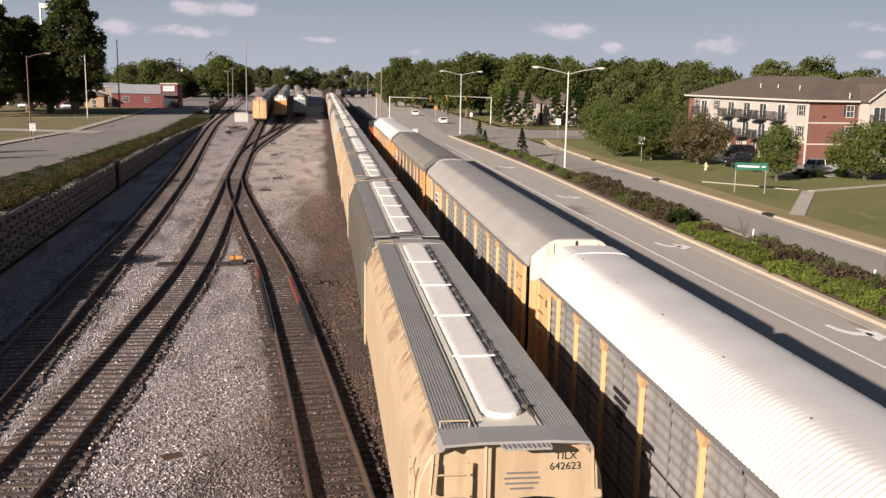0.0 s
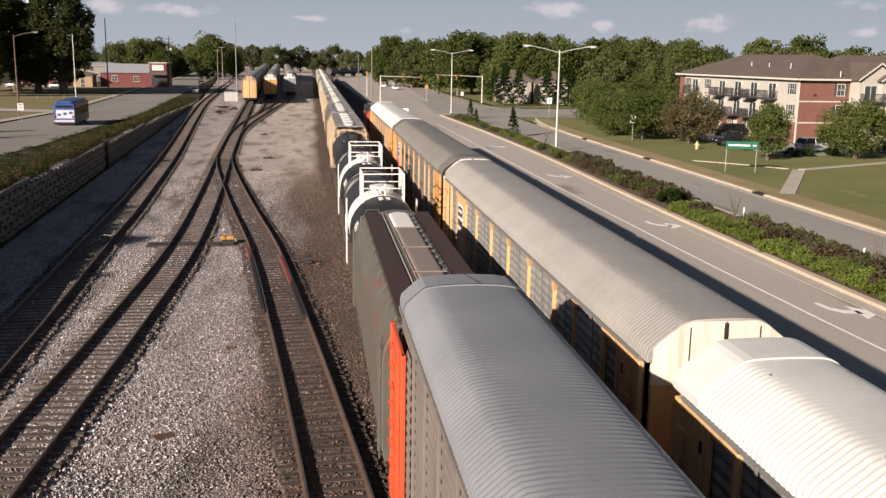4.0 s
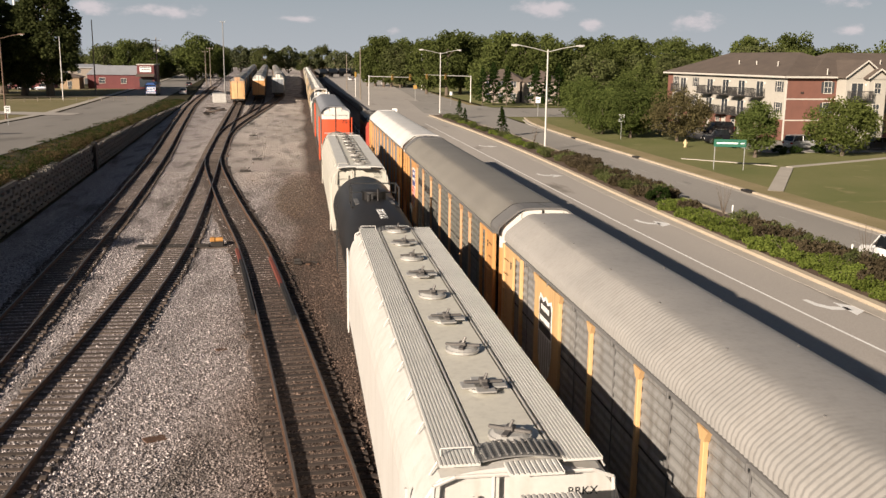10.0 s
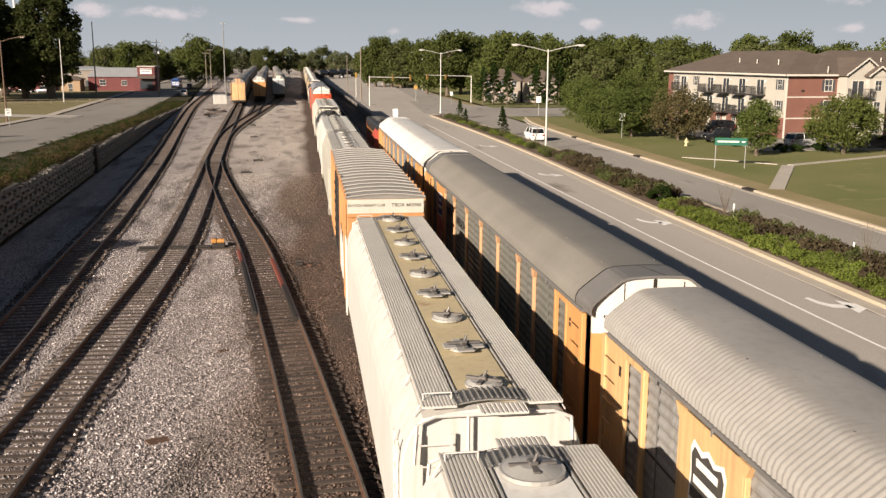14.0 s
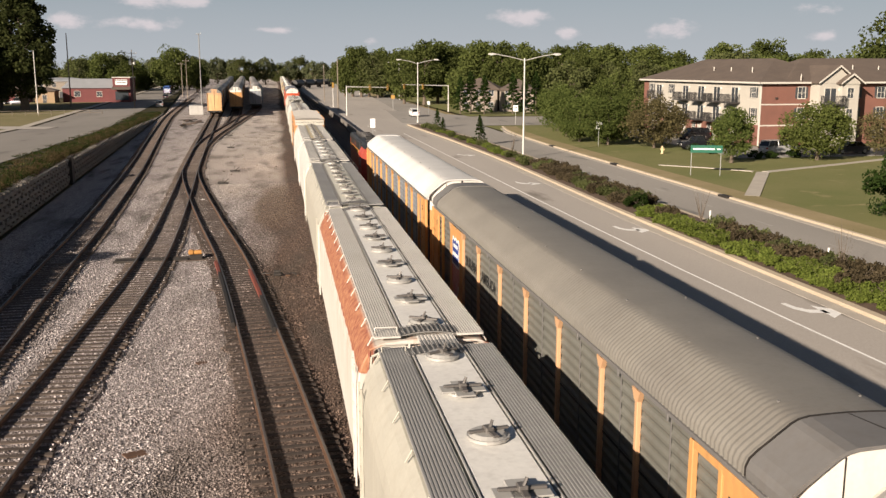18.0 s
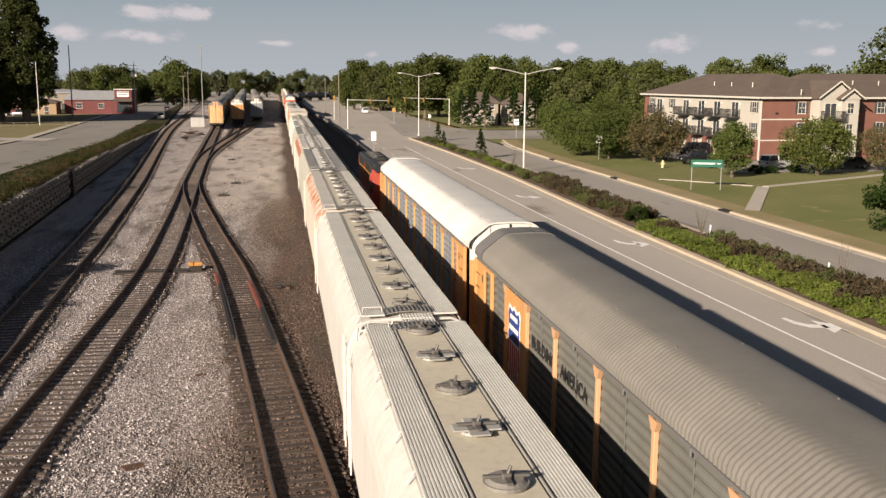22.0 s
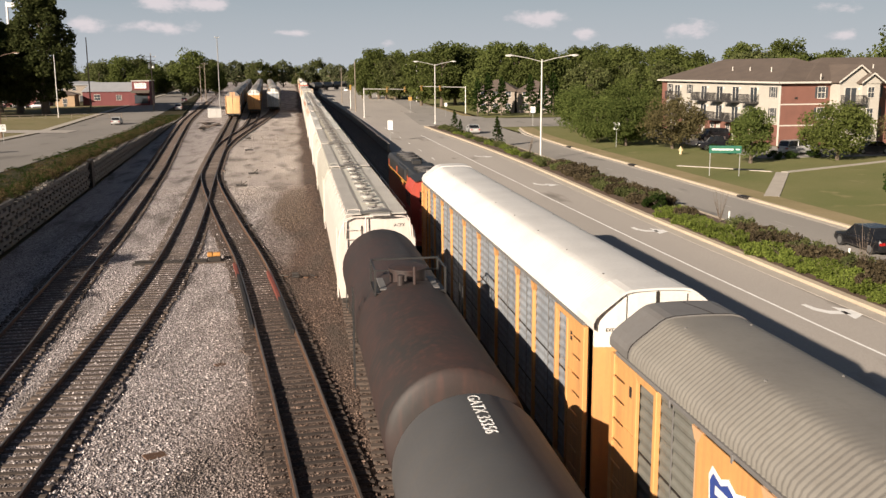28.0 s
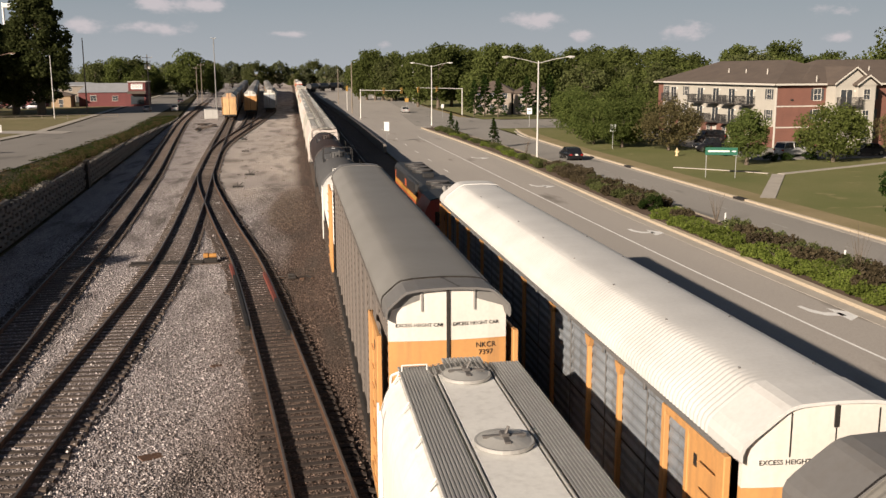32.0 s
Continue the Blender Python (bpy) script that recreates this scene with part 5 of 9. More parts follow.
        for i in range(n):
            y = (i - (n - 1) / 2) * (bl - 1.7) / (n - 1)
            sq = hatches == "square" or (hatches == "mixed" and i % 2 == 1)
            if hatches == "big":
                h = put("hatch", ("big",), lambda: Geo().disc((0, 0, 0), 0.46, 0.06, 24).disc((0, 0, 0.06), 0.42, 0.07, 24, 0.2), hm, car, at=(0, y, 4.55))
            else:
                h = put("hatch", (sq,), hatch_square if sq else hatch_round, P["hatch"] if sq else hm, car, at=pose(0, y, 4.55, 0, 0, 0 if sq else (i * 37) % 60 - 30))
            put("latch", (), hatch_latch, P["latch"], h)
    return car


# ---------------------------------------------------------------- tank car
def tank_shell(L, r, zc, dome=0.30):
    n = 36
    h = L / 2 - 0.60
    rings = []
    for y, k in [(-h - dome * math.cos(a) if True else 0, math.sin(a)) for a in (0.12, 0.35, 0.6, 0.85, 1.1, 1.35)] + [(-h, 1.0)]:
        rings.append([(r * k * math.cos(2 * math.pi * i / n), y, zc + r * k * math.sin(2 * math.pi * i / n)) for i in range(n)])
    mir = [[(x, -y, z) for x, y, z in ring] for ring in reversed(rings)]
    return Geo().loft(rings + mir)


def wrap_writing(text, size, r, zc, y, lean, turn, material, parent):
    """Letters laid round the shell: lean is the angle off the crown, turn the way they read."""
    ob = writing(text, size, Matrix.Identity(4), material, parent)
    c, s = math.cos(math.radians(turn)), math.sin(math.radians(turn))
    for v in ob.data.vertices:
        u, w, h = v.co.x * c - v.co.y * s, v.co.x * s + v.co.y * c, v.co.z
        a = math.radians(lean) + u / r
        v.co = ((r + 0.004 + h) * math.sin(a), y + w, zc + (r + 0.004 + h) * math.cos(a))
    return ob


def crown_frame(car, r, zc):
    """The raised walkway frame of a jacketed tank: two long grates, a trestle and a crossbar on legs."""
    top = zc + r
    m = P["steel"]
    put("crossbar", (), lambda: Geo().box(-1.15, 1.25, -0.05, 0.05, top + 0.10, top + 0.17), m, car, at=(0, 2.45, 0))
    for s in (-1, 1):
        put("crossbar_leg", (), lambda: Geo().tube((0, -0.10, top + 0.12), (0.05, -0.16, top - 0.42), 0.03, 6).tube((0, 0.10, top + 0.12), (0.05, 0.16, top - 0.42), 0.03, 6), m, car, at=(s * 0.95 + 0.1, 2.45, 0))
        put("walkway_grate", (), lambda: Geo().box(-0.14, 0.14, -1.9, 0.05, top - 0.14, top - 0.10).box(-0.15, -0.12, -1.9, 0.05, top - 0.18, top - 0.06).box(0.12, 0.15, -1.9, 0.05, top - 0.18, top - 0.06), m, car, at=(s * 0.86 + 0.08, 0.3, 0))
        put("trestle_leg", (), lambda: Geo().box(-0.06, 0.06, -0.05, 0.05, 0, 0.62, 0.01), m, car, at=pose(s * 0.74 + 0.08, 0.35, top - 0.20, 0, -s * 38, 0))
        put("trestle_brace", (), lambda: Geo().tube((s * 0.38 + 0.08, 0.45, top + 0.26), (s * 0.80 + 0.08, -1.3, top - 0.12), 0.05, 6), m, car)
    put("trestle_top", (), lambda: Geo().box(-0.42, 0.42, -0.22, 0.22, top + 0.24, top + 0.30, 0.01), m, car, at=(0.08, 0.45, 0))
    put("valve_box", (), lambda: Geo().disc((0, 0, top - 0.1), 0.34, 0.22, 20), P["brown"], car, at=(0.08, -0.7, 0))


def tank_car(label, L, r, shell, group, rail=None, rail_h=0.9, plat_w=1.9, dome_m=None, saddle=None, codes=(), hoops=0, side_code=None, white_mid=None, framed=False, rail_x=0.9, big=False, sparse=False):
    zc = 2.72 if r > 1.4 else 2.48
    top = zc + r
    car = empty("tank_car", label, "railway wagon", group)
    put("shell", (L, r), lambda: tank_shell(L, r, zc), shell, car, smooth=True)
    put("centre_sill", (L,), lambda: Geo().box(-0.36, 0.36, -L / 2, L / 2, 0.70, 1.12, 0.02).box(-1.3, 1.3, -L / 2 + 0.15, -L / 2 + 0.9, 1.05, 1.14, 0.01).box(-1.3, 1.3, L / 2 - 0.9, L / 2 - 0.15, 1.05, 1.14, 0.01), M_DARKSTEEL, car)
    for y in (-L / 2 + 1.7, L / 2 - 1.7):
        truck(car, y)
        put("saddle", (r,), lambda: Geo().prism([(-1.1, 1.1), (1.1, 1.1), (1.3, zc - 0.5), (0.8, zc - r + 0.12), (0, zc - r), (-0.8, zc - r + 0.12), (-1.3, zc - 0.5)], -0.2, 0.2), shell, car, at=(0, y, 0))
    for y in (-L / 2 - 0.1, L / 2 + 0.1):
        coupler(car, y)
    dm = dome_m or shell
    if framed:
        crown_frame(car, r, zc)
        for i in range(hoops):
            y = (i - (hoops - 1) / 2) * (L - 2.2) / max(1, hoops - 1)
            put("hoop", (r,), lambda: Geo().loft([[((r + k) * math.cos(a), yy, zc + (r + k) * math.sin(a)) for a in [2 * math.pi * j / 36 for j in range(36)]] for yy, k in ((-0.022, 0.003), (-0.018, 0.014), (0.018, 0.014), (0.022, 0.003))]), P["hoop"], car, at=(0, y, 0))
        return car
    put("manway", (r,), lambda: Geo().disc((0, 0, top - 0.12), 0.52, 0.36, 24).disc((0, 0, top + 0.24), 0.56, 0.06, 24).disc((0, 0, top + 0.3), 0.5, 0.05, 24, 0.3), dm, car, smooth=True)
    for k, (vx, vy, vh, vr) in enumerate(((0.3, 0.85, 0.22, 0.13), (-0.28, -0.85, 0.25, 0.10), (0.1, -0.95, 0.5, 0.05))):
        put("valve", (r, k), lambda: Geo().tube((vx, vy, top - 0.1), (vx, vy, top + vh), vr, 12), dm, car)
    rm = rail or P["latch"]
    for s in (-1, 1):
        pl = put("platform", (r, plat_w), lambda: Geo().box(-0.22, 0.22, -plat_w, plat_w, top - 0.30, top - 0.26).box(-0.22, -0.19, -plat_w, plat_w, top - 0.36, top - 0.26), rm, car, at=(s * (rail_x - 0.2), 0, 0))
        def rails():
            g = Geo()
            for y in (-plat_w, plat_w) if sparse else (-plat_w, -plat_w * 0.35, plat_w * 0.35, plat_w):
                g.box(-0.028, 0.028, y - 0.028, y + 0.028, top - 0.34, top - 0.28 + rail_h)
            for z in (rail_h,) if sparse else (rail_h * 0.5, rail_h):
                g.box(-0.024, 0.024, -plat_w - 0.03, plat_w + 0.03, top - 0.30 + z - 0.024, top - 0.30 + z + 0.024)
            return g
        put("railing", (r, plat_w, rail_h, sparse), rails, rm, car, at=(s * rail_x, 0, 0))
        put("platform_bracket", (r, plat_w), lambda: Geo().box(-0.02, 0.02, -plat_w * 0.8, -plat_w * 0.7, zc + 0.5, top - 0.3).box(-0.02, 0.02, plat_w * 0.7, plat_w * 0.8, zc + 0.5, top - 0.3), rm, car, at=(s * (rail_x - 0.01), 0, 0))
        lad = ladder(car, s * (r + 0.09), 0.0, 1.0, top - 0.3, 0.5, "y", rm)
    if sparse:
        put("deck", (r,), lambda: Geo().box(-0.85, 0.85, -0.75, 0.75, top - 0.20, top - 0.16, 0.01), P["plate"], car, "dull grey deck plate round the manway")
    for e in (-1, 1):
        if sparse and e < 0:
            continue
        put("end_railing", (r, plat_w, rail_h, rail_x), lambda: Geo().box(-rail_x, rail_x, -0.024, 0.024, top - 0.30 + rail_h - 0.024, top - 0.30 + rail_h + 0.024).box(-rail_x, rail_x, -0.02, 0.02, top - 0.30 + rail_h * 0.5 - 0.02, top - 0.3 + rail_h * 0.5 + 0.02), rm, car, at=(0, e * plat_w, 0))
        put("handrail", (L,), lambda: Geo().pipe([(-1.35, 0, 1.1), (-1.35, 0, 2.2), (1.35, 0, 2.2), (1.35, 0, 1.1)], 0.025), rm, car, at=(0, e * (L / 2 - 0.25), 0))
    for i in range(hoops):
        y = (i - (hoops - 1) / 2) * (L - 2.2) / max(1, hoops - 1)
        put("hoop", (r,), lambda: Geo().loft([[((r + k) * math.cos(a), yy, zc + (r + k) * math.sin(a)) for a in [2 * math.pi * j / 36 for j in range(36)]] for yy, k in ((-0.035, 0.003), (-0.03, 0.022), (0.03, 0.022), (0.035, 0.003))]), P["steel"], car, at=(0, y, 0))
    if white_mid:
        put("painted_band", (r,), lambda: Geo().loft([[((r + 0.006) * math.cos(a), yy, zc + (r + 0.006) * math.sin(a)) for a in [2 * math.pi * j / 36 for j in range(36)]] for yy in (-1.15, 1.15)], caps=False), white_mid, car, "white band painted round the middle", smooth=True)
    ink = P["letter_black"] if shell is P["white"] else P["letter_white"]
    for txt, y, turn, size in codes:
        wrap_writing(txt, size, r, zc, y, 0.0, turn, ink, car)
    if side_code:
        h = L / 2 - 0.60
        for e in (-1,):
            for a in (-47, 0, 47) if big else (0,):
                wrap_writing(side_code, 0.24 if big else 0.155, r, zc, e * (h - 0.22), a, 0 if e < 0 else 180, ink, car)
            if big:
                wrap_writing(side_code.split()[0], 0.5, r, zc, e * (h - 1.6), -62, 90, ink, car)
    return car


# ---------------------------------------------------------------- box car
def box_car(label, L, group):
    car = empty("box_car", label, "railway wagon", group)
    h = L / 2 - 0.35
    put("body", (L,), lambda: Geo().box(-1.46, 1.46, -h, h, 1.05, 4.98, 0.03), P["boxorange"], car)
    roof = put("roof", (L,), lambda: Geo().prism([(-1.5, 4.97), (1.5, 4.97), (1.5, 5.03), (0.75, 5.12), (0, 5.15), (-0.75, 5.12), (-1.5, 5.03)], -h - 0.02, h + 0.02), P["boxroof"], car)
    n = 17
    for i in range(n + 1):
        y = -h + 2 * h * i / n
        put("roof_rib", (), lambda: Geo().prism([(-1.5, 5.03), (-0.75, 5.12), (0, 5.15), (0.75, 5.12), (1.5, 5.03), (1.5, 5.07), (0.75, 5.165), (0, 5.195), (-0.75, 5.165), (-1.5, 5.07)], -0.08, 0.08), P["boxrib"], roof, at=(0, y, 0))
        if i < n:
            put("roof_crease", (), lambda: Geo().prism([(-1.48, 5.032), (-0.75, 5.121), (0, 5.151), (0.75, 5.121), (1.48, 5.032), (1.48, 5.045), (0.75, 5.137), (0, 5.167), (-0.75, 5.137), (-1.48, 5.045)], -0.018, 0.018), P["boxroof"], roof, at=(0, y + h / n, 0))
    put("underframe", (L,), lambda: Geo().box(-1.3, 1.3, -h, h, 0.75, 1.06).box(-0.3, 0.3, -L / 2, L / 2, 0.68, 0.98), M_DARKSTEEL, car)
    for s in (-1, 1):
        put("eave", (L,), lambda: Geo().box(-0.03, 0.05, -h, h, 4.86, 5.04, 0.012), P["boxorange"], car, at=(s * 1.47, 0, 0))
        for i in range(16):
            y = -h + 0.4 + (2 * h - 0.8) * i / 15
            if abs(y) > 1.9:
                put("side_post", (), lambda: Geo().box(-0.01, 0.06, -0.06, 0.06, 1.1, 4.86, 0.012), P["boxorange"], car, at=pose(s * 1.46, y, 0, 0, 0, 0 if s > 0 else 180))
        door = put("door", (), lambda: Geo().box(-0.02, 0.05, -1.75, 1.75, 1.15, 4.75, 0.01), P["loco_black"], car, "dark sliding door", at=pose(s * 1.47, 0.4, 0, 0, 0, 0 if s > 0 else 180))
        for z in [1.5 + 0.45 * i for i in range(7)]:
            put("door_rib", (), lambda: Geo().box(0, 0.035, -1.7, 1.7, -0.05, 0.05, 0.008), P["loco_black"], door, at=(0.05, 0, z))
        ladder(car, s * 1.56, -h + 0.45, 1.1, 4.8, 0.45, "y", P["boxorange"])
        put("graffiti_patch", (), lambda: Geo().add([(0.0, y, 1.4 + 0.8 * abs(math.sin(y * 2.1)) * (i % 2) + 1.1 * (i % 2)) for i, y in enumerate([k * 0.18 for k in range(22)])] , [(i, i + 1, i + 2) for i in range(20)]), P["letter_white"], car, at=(s * 1.535, -h + 1.2, 0))
    for e in (-1, 1):
        put("end_beam", (), lambda: Geo().box(-1.46, 1.46, -0.01, 0.06, 4.28, 4.40, 0.01).box(-1.46, 1.46, -0.01, 0.09, 3.55, 3.7, 0.02).box(-1.46, 1.46, -0.01, 0.09, 2.6, 2.75, 0.02).box(-1.46, 1.46, -0.01, 0.09, 1.7, 1.85, 0.02), P["boxorange"], car, at=pose(0, e * h, 0, 0, 0, 0 if e > 0 else 180))
        put("end_band", (), lambda: Geo().box(-1.44, 1.44, -0.01, 0.012, 4.42, 4.95), P["cream"], car, "cream upper end panel", at=pose(0, e * h, 0, 0, 0, 0 if e > 0 else 180))
        writing("EXCESS HEIGHT CAR", 0.15, pose(-e * -0.62 if e < 0 else 0.62, e * (h + 0.016), 4.72, 90, 0, 180 if e > 0 else 0) if e > 0 else pose(-0.72, e * (h + 0.016), 4.72, 90, 0, 0), P["letter_black"], car)
        writing("TBOX 662060", 0.19, pose(e * -0.78, e * (h + 0.016), 4.72, 90, 0, 180 if e > 0 else 0), P["letter_black"], car)
    for y in (-L / 2 + 1.9, L / 2 - 1.9):
        truck(car, y)
    for y in (-L / 2 - 0.1, L / 2 + 0.1):
        coupler(car, y)
    return car


# ---------------------------------------------------------------- locomotive
def locomotive(label, L, group):
    """Cab towards -y."""
    car = empty("locomotive", label, "locomotive", group)
    h = L / 2
    put("frame_deck", (), lambda: Geo().box(-1.52, 1.52, -h + 0.4, h - 0.4, 1.35, 1.62, 0.02), P["loco_orange"], car)
    put("fuel_tank", (), lambda: Geo().box(-1.35, 1.35, -3.2, 3.2, 0.45, 1.35, 0.15), P["loco_black"], car)
    put("long_hood", (), lambda: Geo().prism([(-0.92, 1.62), (0.92, 1.62), (0.92, 4.15), (0.78, 4.35), (-0.78, 4.35), (-0.92, 4.15)], -h + 5.2, h - 1.3), P["loco_orange"], car)
    put("hood_roof", (), lambda: Geo().prism([(-0.96, 4.0), (-0.94, 4.18), (-0.80, 4.38), (0.80, 4.38), (0.94, 4.18), (0.96, 4.0), (0.93, 4.0), (-0.93, 4.0)], -h + 5.2, h - 1.28), P["loco_black"], car)
    put("cab", (), lambda: Geo().prism([(-1.5, 1.62), (1.5, 1.62), (1.5, 3.9), (1.25, 4.35), (0.6, 4.5), (-0.6, 4.5), (-1.25, 4.35), (-1.5, 3.9)], -h + 2.6, -h + 5.2), P["loco_red"], car)
    put("nose", (), lambda: Geo().prism([(-1.1, 1.62), (1.1, 1.62), (1.1, 2.9), (0.9, 3.1), (-0.9, 3.1), (-1.1, 2.9)], -h + 0.9, -h + 2.6), P["loco_red"], car)
    put("cab_roof", (), lambda: Geo().prism([(-1.28, 4.36), (-0.62, 4.52), (0.62, 4.52), (1.28, 4.36), (1.3, 4.40), (0.63, 4.57), (-0.63, 4.57), (-1.3, 4.40)], -h + 2.5, -h + 5.3), P["loco_black"], car)
    for s in (-1, 1):
        put("cab_window", (), lambda: Geo().box(-0.012, 0.012, -0.4, 0.4, 3.0, 3.7), M_GLASSDARK, car, at=(s * 1.5, -h + 3.4, 0))
        put("cab_window", (), lambda: Geo().box(-0.012, 0.012, -0.4, 0.4, 3.0, 3.7), M_GLASSDARK, car, at=(s * 1.5, -h + 4.5, 0))
        put("windscreen", (), lambda: Geo().box(-0.45, 0.45, -0.012, 0.012, 3.2, 3.85), M_GLASSDARK, car, at=(s * 0.6, -h + 2.6, 0))
        put("hood_stripe", (), lambda: Geo().box(-0.006, 0.006, -h + 5.2, h - 1.4, 3.25, 3.5), P["loco_yellow"], car, at=(s * 0.925, 0, 0))
        put("radiator_grille", (), lambda: Geo().box(-0.02, 0.03, h - 6.5, h - 2.0, 3.55, 4.1, 0.01), P["loco_black"], car, at=(s * 0.92, 0, 0))
        put("dynamic_brake_flare", (), lambda: Geo().box(-0.1, 0.22, -1.5, 2.6, 3.6, 4.3, 0.06), P["loco_black"], car, at=(s * 0.95, 0, 0))
        put("handrail", (), lambda: Geo().pipe([(0, -h + 5.4, 2.6), (0, h - 0.6, 2.6)], 0.022).pipe([(0, h - 0.6, 1.6), (0, h - 0.6, 2.6)], 0.022).pipe([(0, 0, 1.6), (0, 0, 2.6)], 0.022).pipe([(0, -4, 1.6), (0, -4, 2.6)], 0.022).pipe([(0, 4, 1.6), (0, 4, 2.6)], 0.022), P["white"], car, at=(s * 1.45, 0, 0))
        put("step", (), lambda: Geo().box(-0.25, 0.25, -0.3, 0.3, 0.5, 0.56).box(-0.25, 0.25, -0.3, 0.3, 0.9, 0.96).box(-0.25, 0.25, -0.3, 0.3, 1.3, 1.36), P["loco_black"], car, at=(s * 1.3, -h + 0.7, 0))
    for i, y in enumerate((-4.2, -2.4, 3.6, 5.4, 7.0)):
        fan = put("roof_fan", (), lambda: Geo().disc((0, 0, 4.38), 0.62, 0.14, 20), P["loco_black"], car, at=(0, y, 0))
        put("fan_grille", (), lambda: Geo().disc((0, 0, 4.52), 0.54, 0.02, 20).box(-0.6, 0.6, -0.02, 0.02, 4.52, 4.56).box(-0.02, 0.02, -0.6, 0.6, 4.52, 4.56), P["latch"], fan)
    put("exhaust_stack", (), lambda: Geo().box(-0.3, 0.3, 0.9, 1.5, 4.35, 4.6, 0.03), P["loco_black"], car)
    put("horn", (), lambda: Geo().tube((-0.3, -h + 4.0, 4.62), (-0.3, -h + 4.6, 4.66), 0.05, 8, 0.12).tube((-0.1, -h + 4.0, 4.62), (-0.1, -h + 4.5, 4.66), 0.04, 8, 0.1).box(-0.4, 0.1, -h + 3.95, -h + 4.05, 4.52, 4.64), P["steel"], car)
    put("air_conditioner", (), lambda: Geo().box(-0.5, 0.5, -h + 3.0, -h + 3.7, 4.5, 4.75, 0.04), P["steel"], car)
    for y in (-h + 3.6, h - 3.6):
        truck(car, y)
        truck(car, y + (1.0 if y < 0 else -1.0))
    for y in (-h - 0.1, h + 0.1):
        coupler(car, y)
    return car
# ---------------------------------------------------------------- plants
def leaf_mat(name, a, b, tint=0.25):
    m = bpy.data.materials.new(name)
    m.use_nodes = True
    nt = m.node_tree
    N, L = nt.nodes.new, nt.links.new
    nt.nodes.remove(nt.nodes["Principled BSDF"])
    out = nt.nodes["Material Output"]
    geo = N("ShaderNodeNewGeometry")
    oi = N("ShaderNodeObjectInfo")
    mix = N("ShaderNodeMix")
    mix.data_type = "RGBA"
    mix.inputs[6].default_value, mix.inputs[7].default_value = (*a, 1), (*b, 1)
    L(geo.outputs["Random Per Island"], mix.inputs[0])
    hv = N("ShaderNodeHueSaturation")
    L(ramp_out(nt, oi.outputs["Random"], 1 - tint, 1 + tint), hv.inputs["Value"])
    L(mix.outputs[2], hv.inputs["Color"])
    d, t, x = N("ShaderNodeBsdfDiffuse"), N("ShaderNodeBsdfTranslucent"), N("ShaderNodeMixShader")
    x.inputs[0].default_value = 0.38
    L(hv.outputs[0], d.inputs["Color"])
    L(hv.outputs[0], t.inputs["Color"])
    L(d.outputs[0], x.inputs[1])
    L(t.outputs[0], x.inputs[2])
    L(x.outputs[0], out.inputs["Surface"])
    return m


M_LEAF = leaf_mat("green_leaves", (0.056, 0.073, 0.021), (0.112, 0.130, 0.041))
M_LEAF_LAWN = leaf_mat("mid_green_leaves", (0.058, 0.082, 0.022), (0.118, 0.142, 0.042))
M_LEAF_BIG = leaf_mat("deep_olive_leaves", (0.036, 0.047, 0.017), (0.078, 0.088, 0.033))
M_LEAF_OLIVE = leaf_mat("olive_leaves", (0.062, 0.076, 0.028), (0.125, 0.136, 0.054))
M_LEAF_DARK = leaf_mat("dark_leaves", (0.018, 0.034, 0.010), (0.040, 0.062, 0.016))
M_LEAF_LIGHT = leaf_mat("light_green_leaves", (0.092, 0.120, 0.030), (0.17, 0.195, 0.058))
# distance haze is put into this paler, greyer leaf colour
M_LEAF_HAZED = leaf_mat("haze_paled_leaves", (0.075, 0.088, 0.042), (0.125, 0.135, 0.072))
M_LEAF_BRONZE = leaf_mat("bronze_green_leaves", (0.080, 0.072, 0.034), (0.145, 0.122, 0.058))
M_LEAF_BROWN = leaf_mat("brown_shrub_leaves", (0.055, 0.044, 0.027), (0.115, 0.092, 0.055))
M_LEAF_BRIGHT = leaf_mat("bright_shrub_leaves", (0.095, 0.128, 0.026), (0.165, 0.20, 0.045))
M_LEAF_DRY = leaf_mat("dry_weeds", (0.055, 0.041, 0.021), (0.125, 0.092, 0.048))
M_BARK = mat("bark", (0.10, 0.075, 0.055), (0.15, 0.12, 0.09), 0.95, scale=3.0, fine=18.0, bump=0.5)


def leaf_cloud(seed, clumps, per, size, place, spread):
    """A mesh of many small leaf quads, gathered in clumps. place(rng): a clump's centre and radius."""
    rg = np.random.RandomState(seed)
    vs, n = [], 0
    for _ in range(clumps):
        c, r = place(rg)
        p = rg.normal(size=(per, 3))
        p /= np.linalg.norm(p, axis=1)[:, None] + 1e-9
        p = c + p * (r * rg.uniform(0.35, 1.0, (per, 1)) ** 0.6) * np.array(spread)
        a = rg.normal(size=(per, 3))
        a /= np.linalg.norm(a, axis=1)[:, None]
        b = np.cross(a, rg.normal(size=(per, 3)))
        b /= np.linalg.norm(b, axis=1)[:, None] + 1e-9
        s = size * rg.uniform(0.6, 1.3, (per, 1))
        vs.append(np.stack([p - a * s, p - b * s * 0.6, p + a * s, p + b * s * 0.6], 1).reshape(-1, 3))
        n += per
    v = np.concatenate(vs)
    me = bpy.data.meshes.new("crown")
    me.vertices.add(len(v))
    me.vertices.foreach_set("co", v.ravel())
    me.loops.add(4 * n)
    me.loops.foreach_set("vertex_index", np.arange(4 * n))
    me.polygons.add(n)
    me.polygons.foreach_set("loop_start", np.arange(0, 4 * n, 4))
    me.update(calc_edges=True)
    me.validate()
    return me


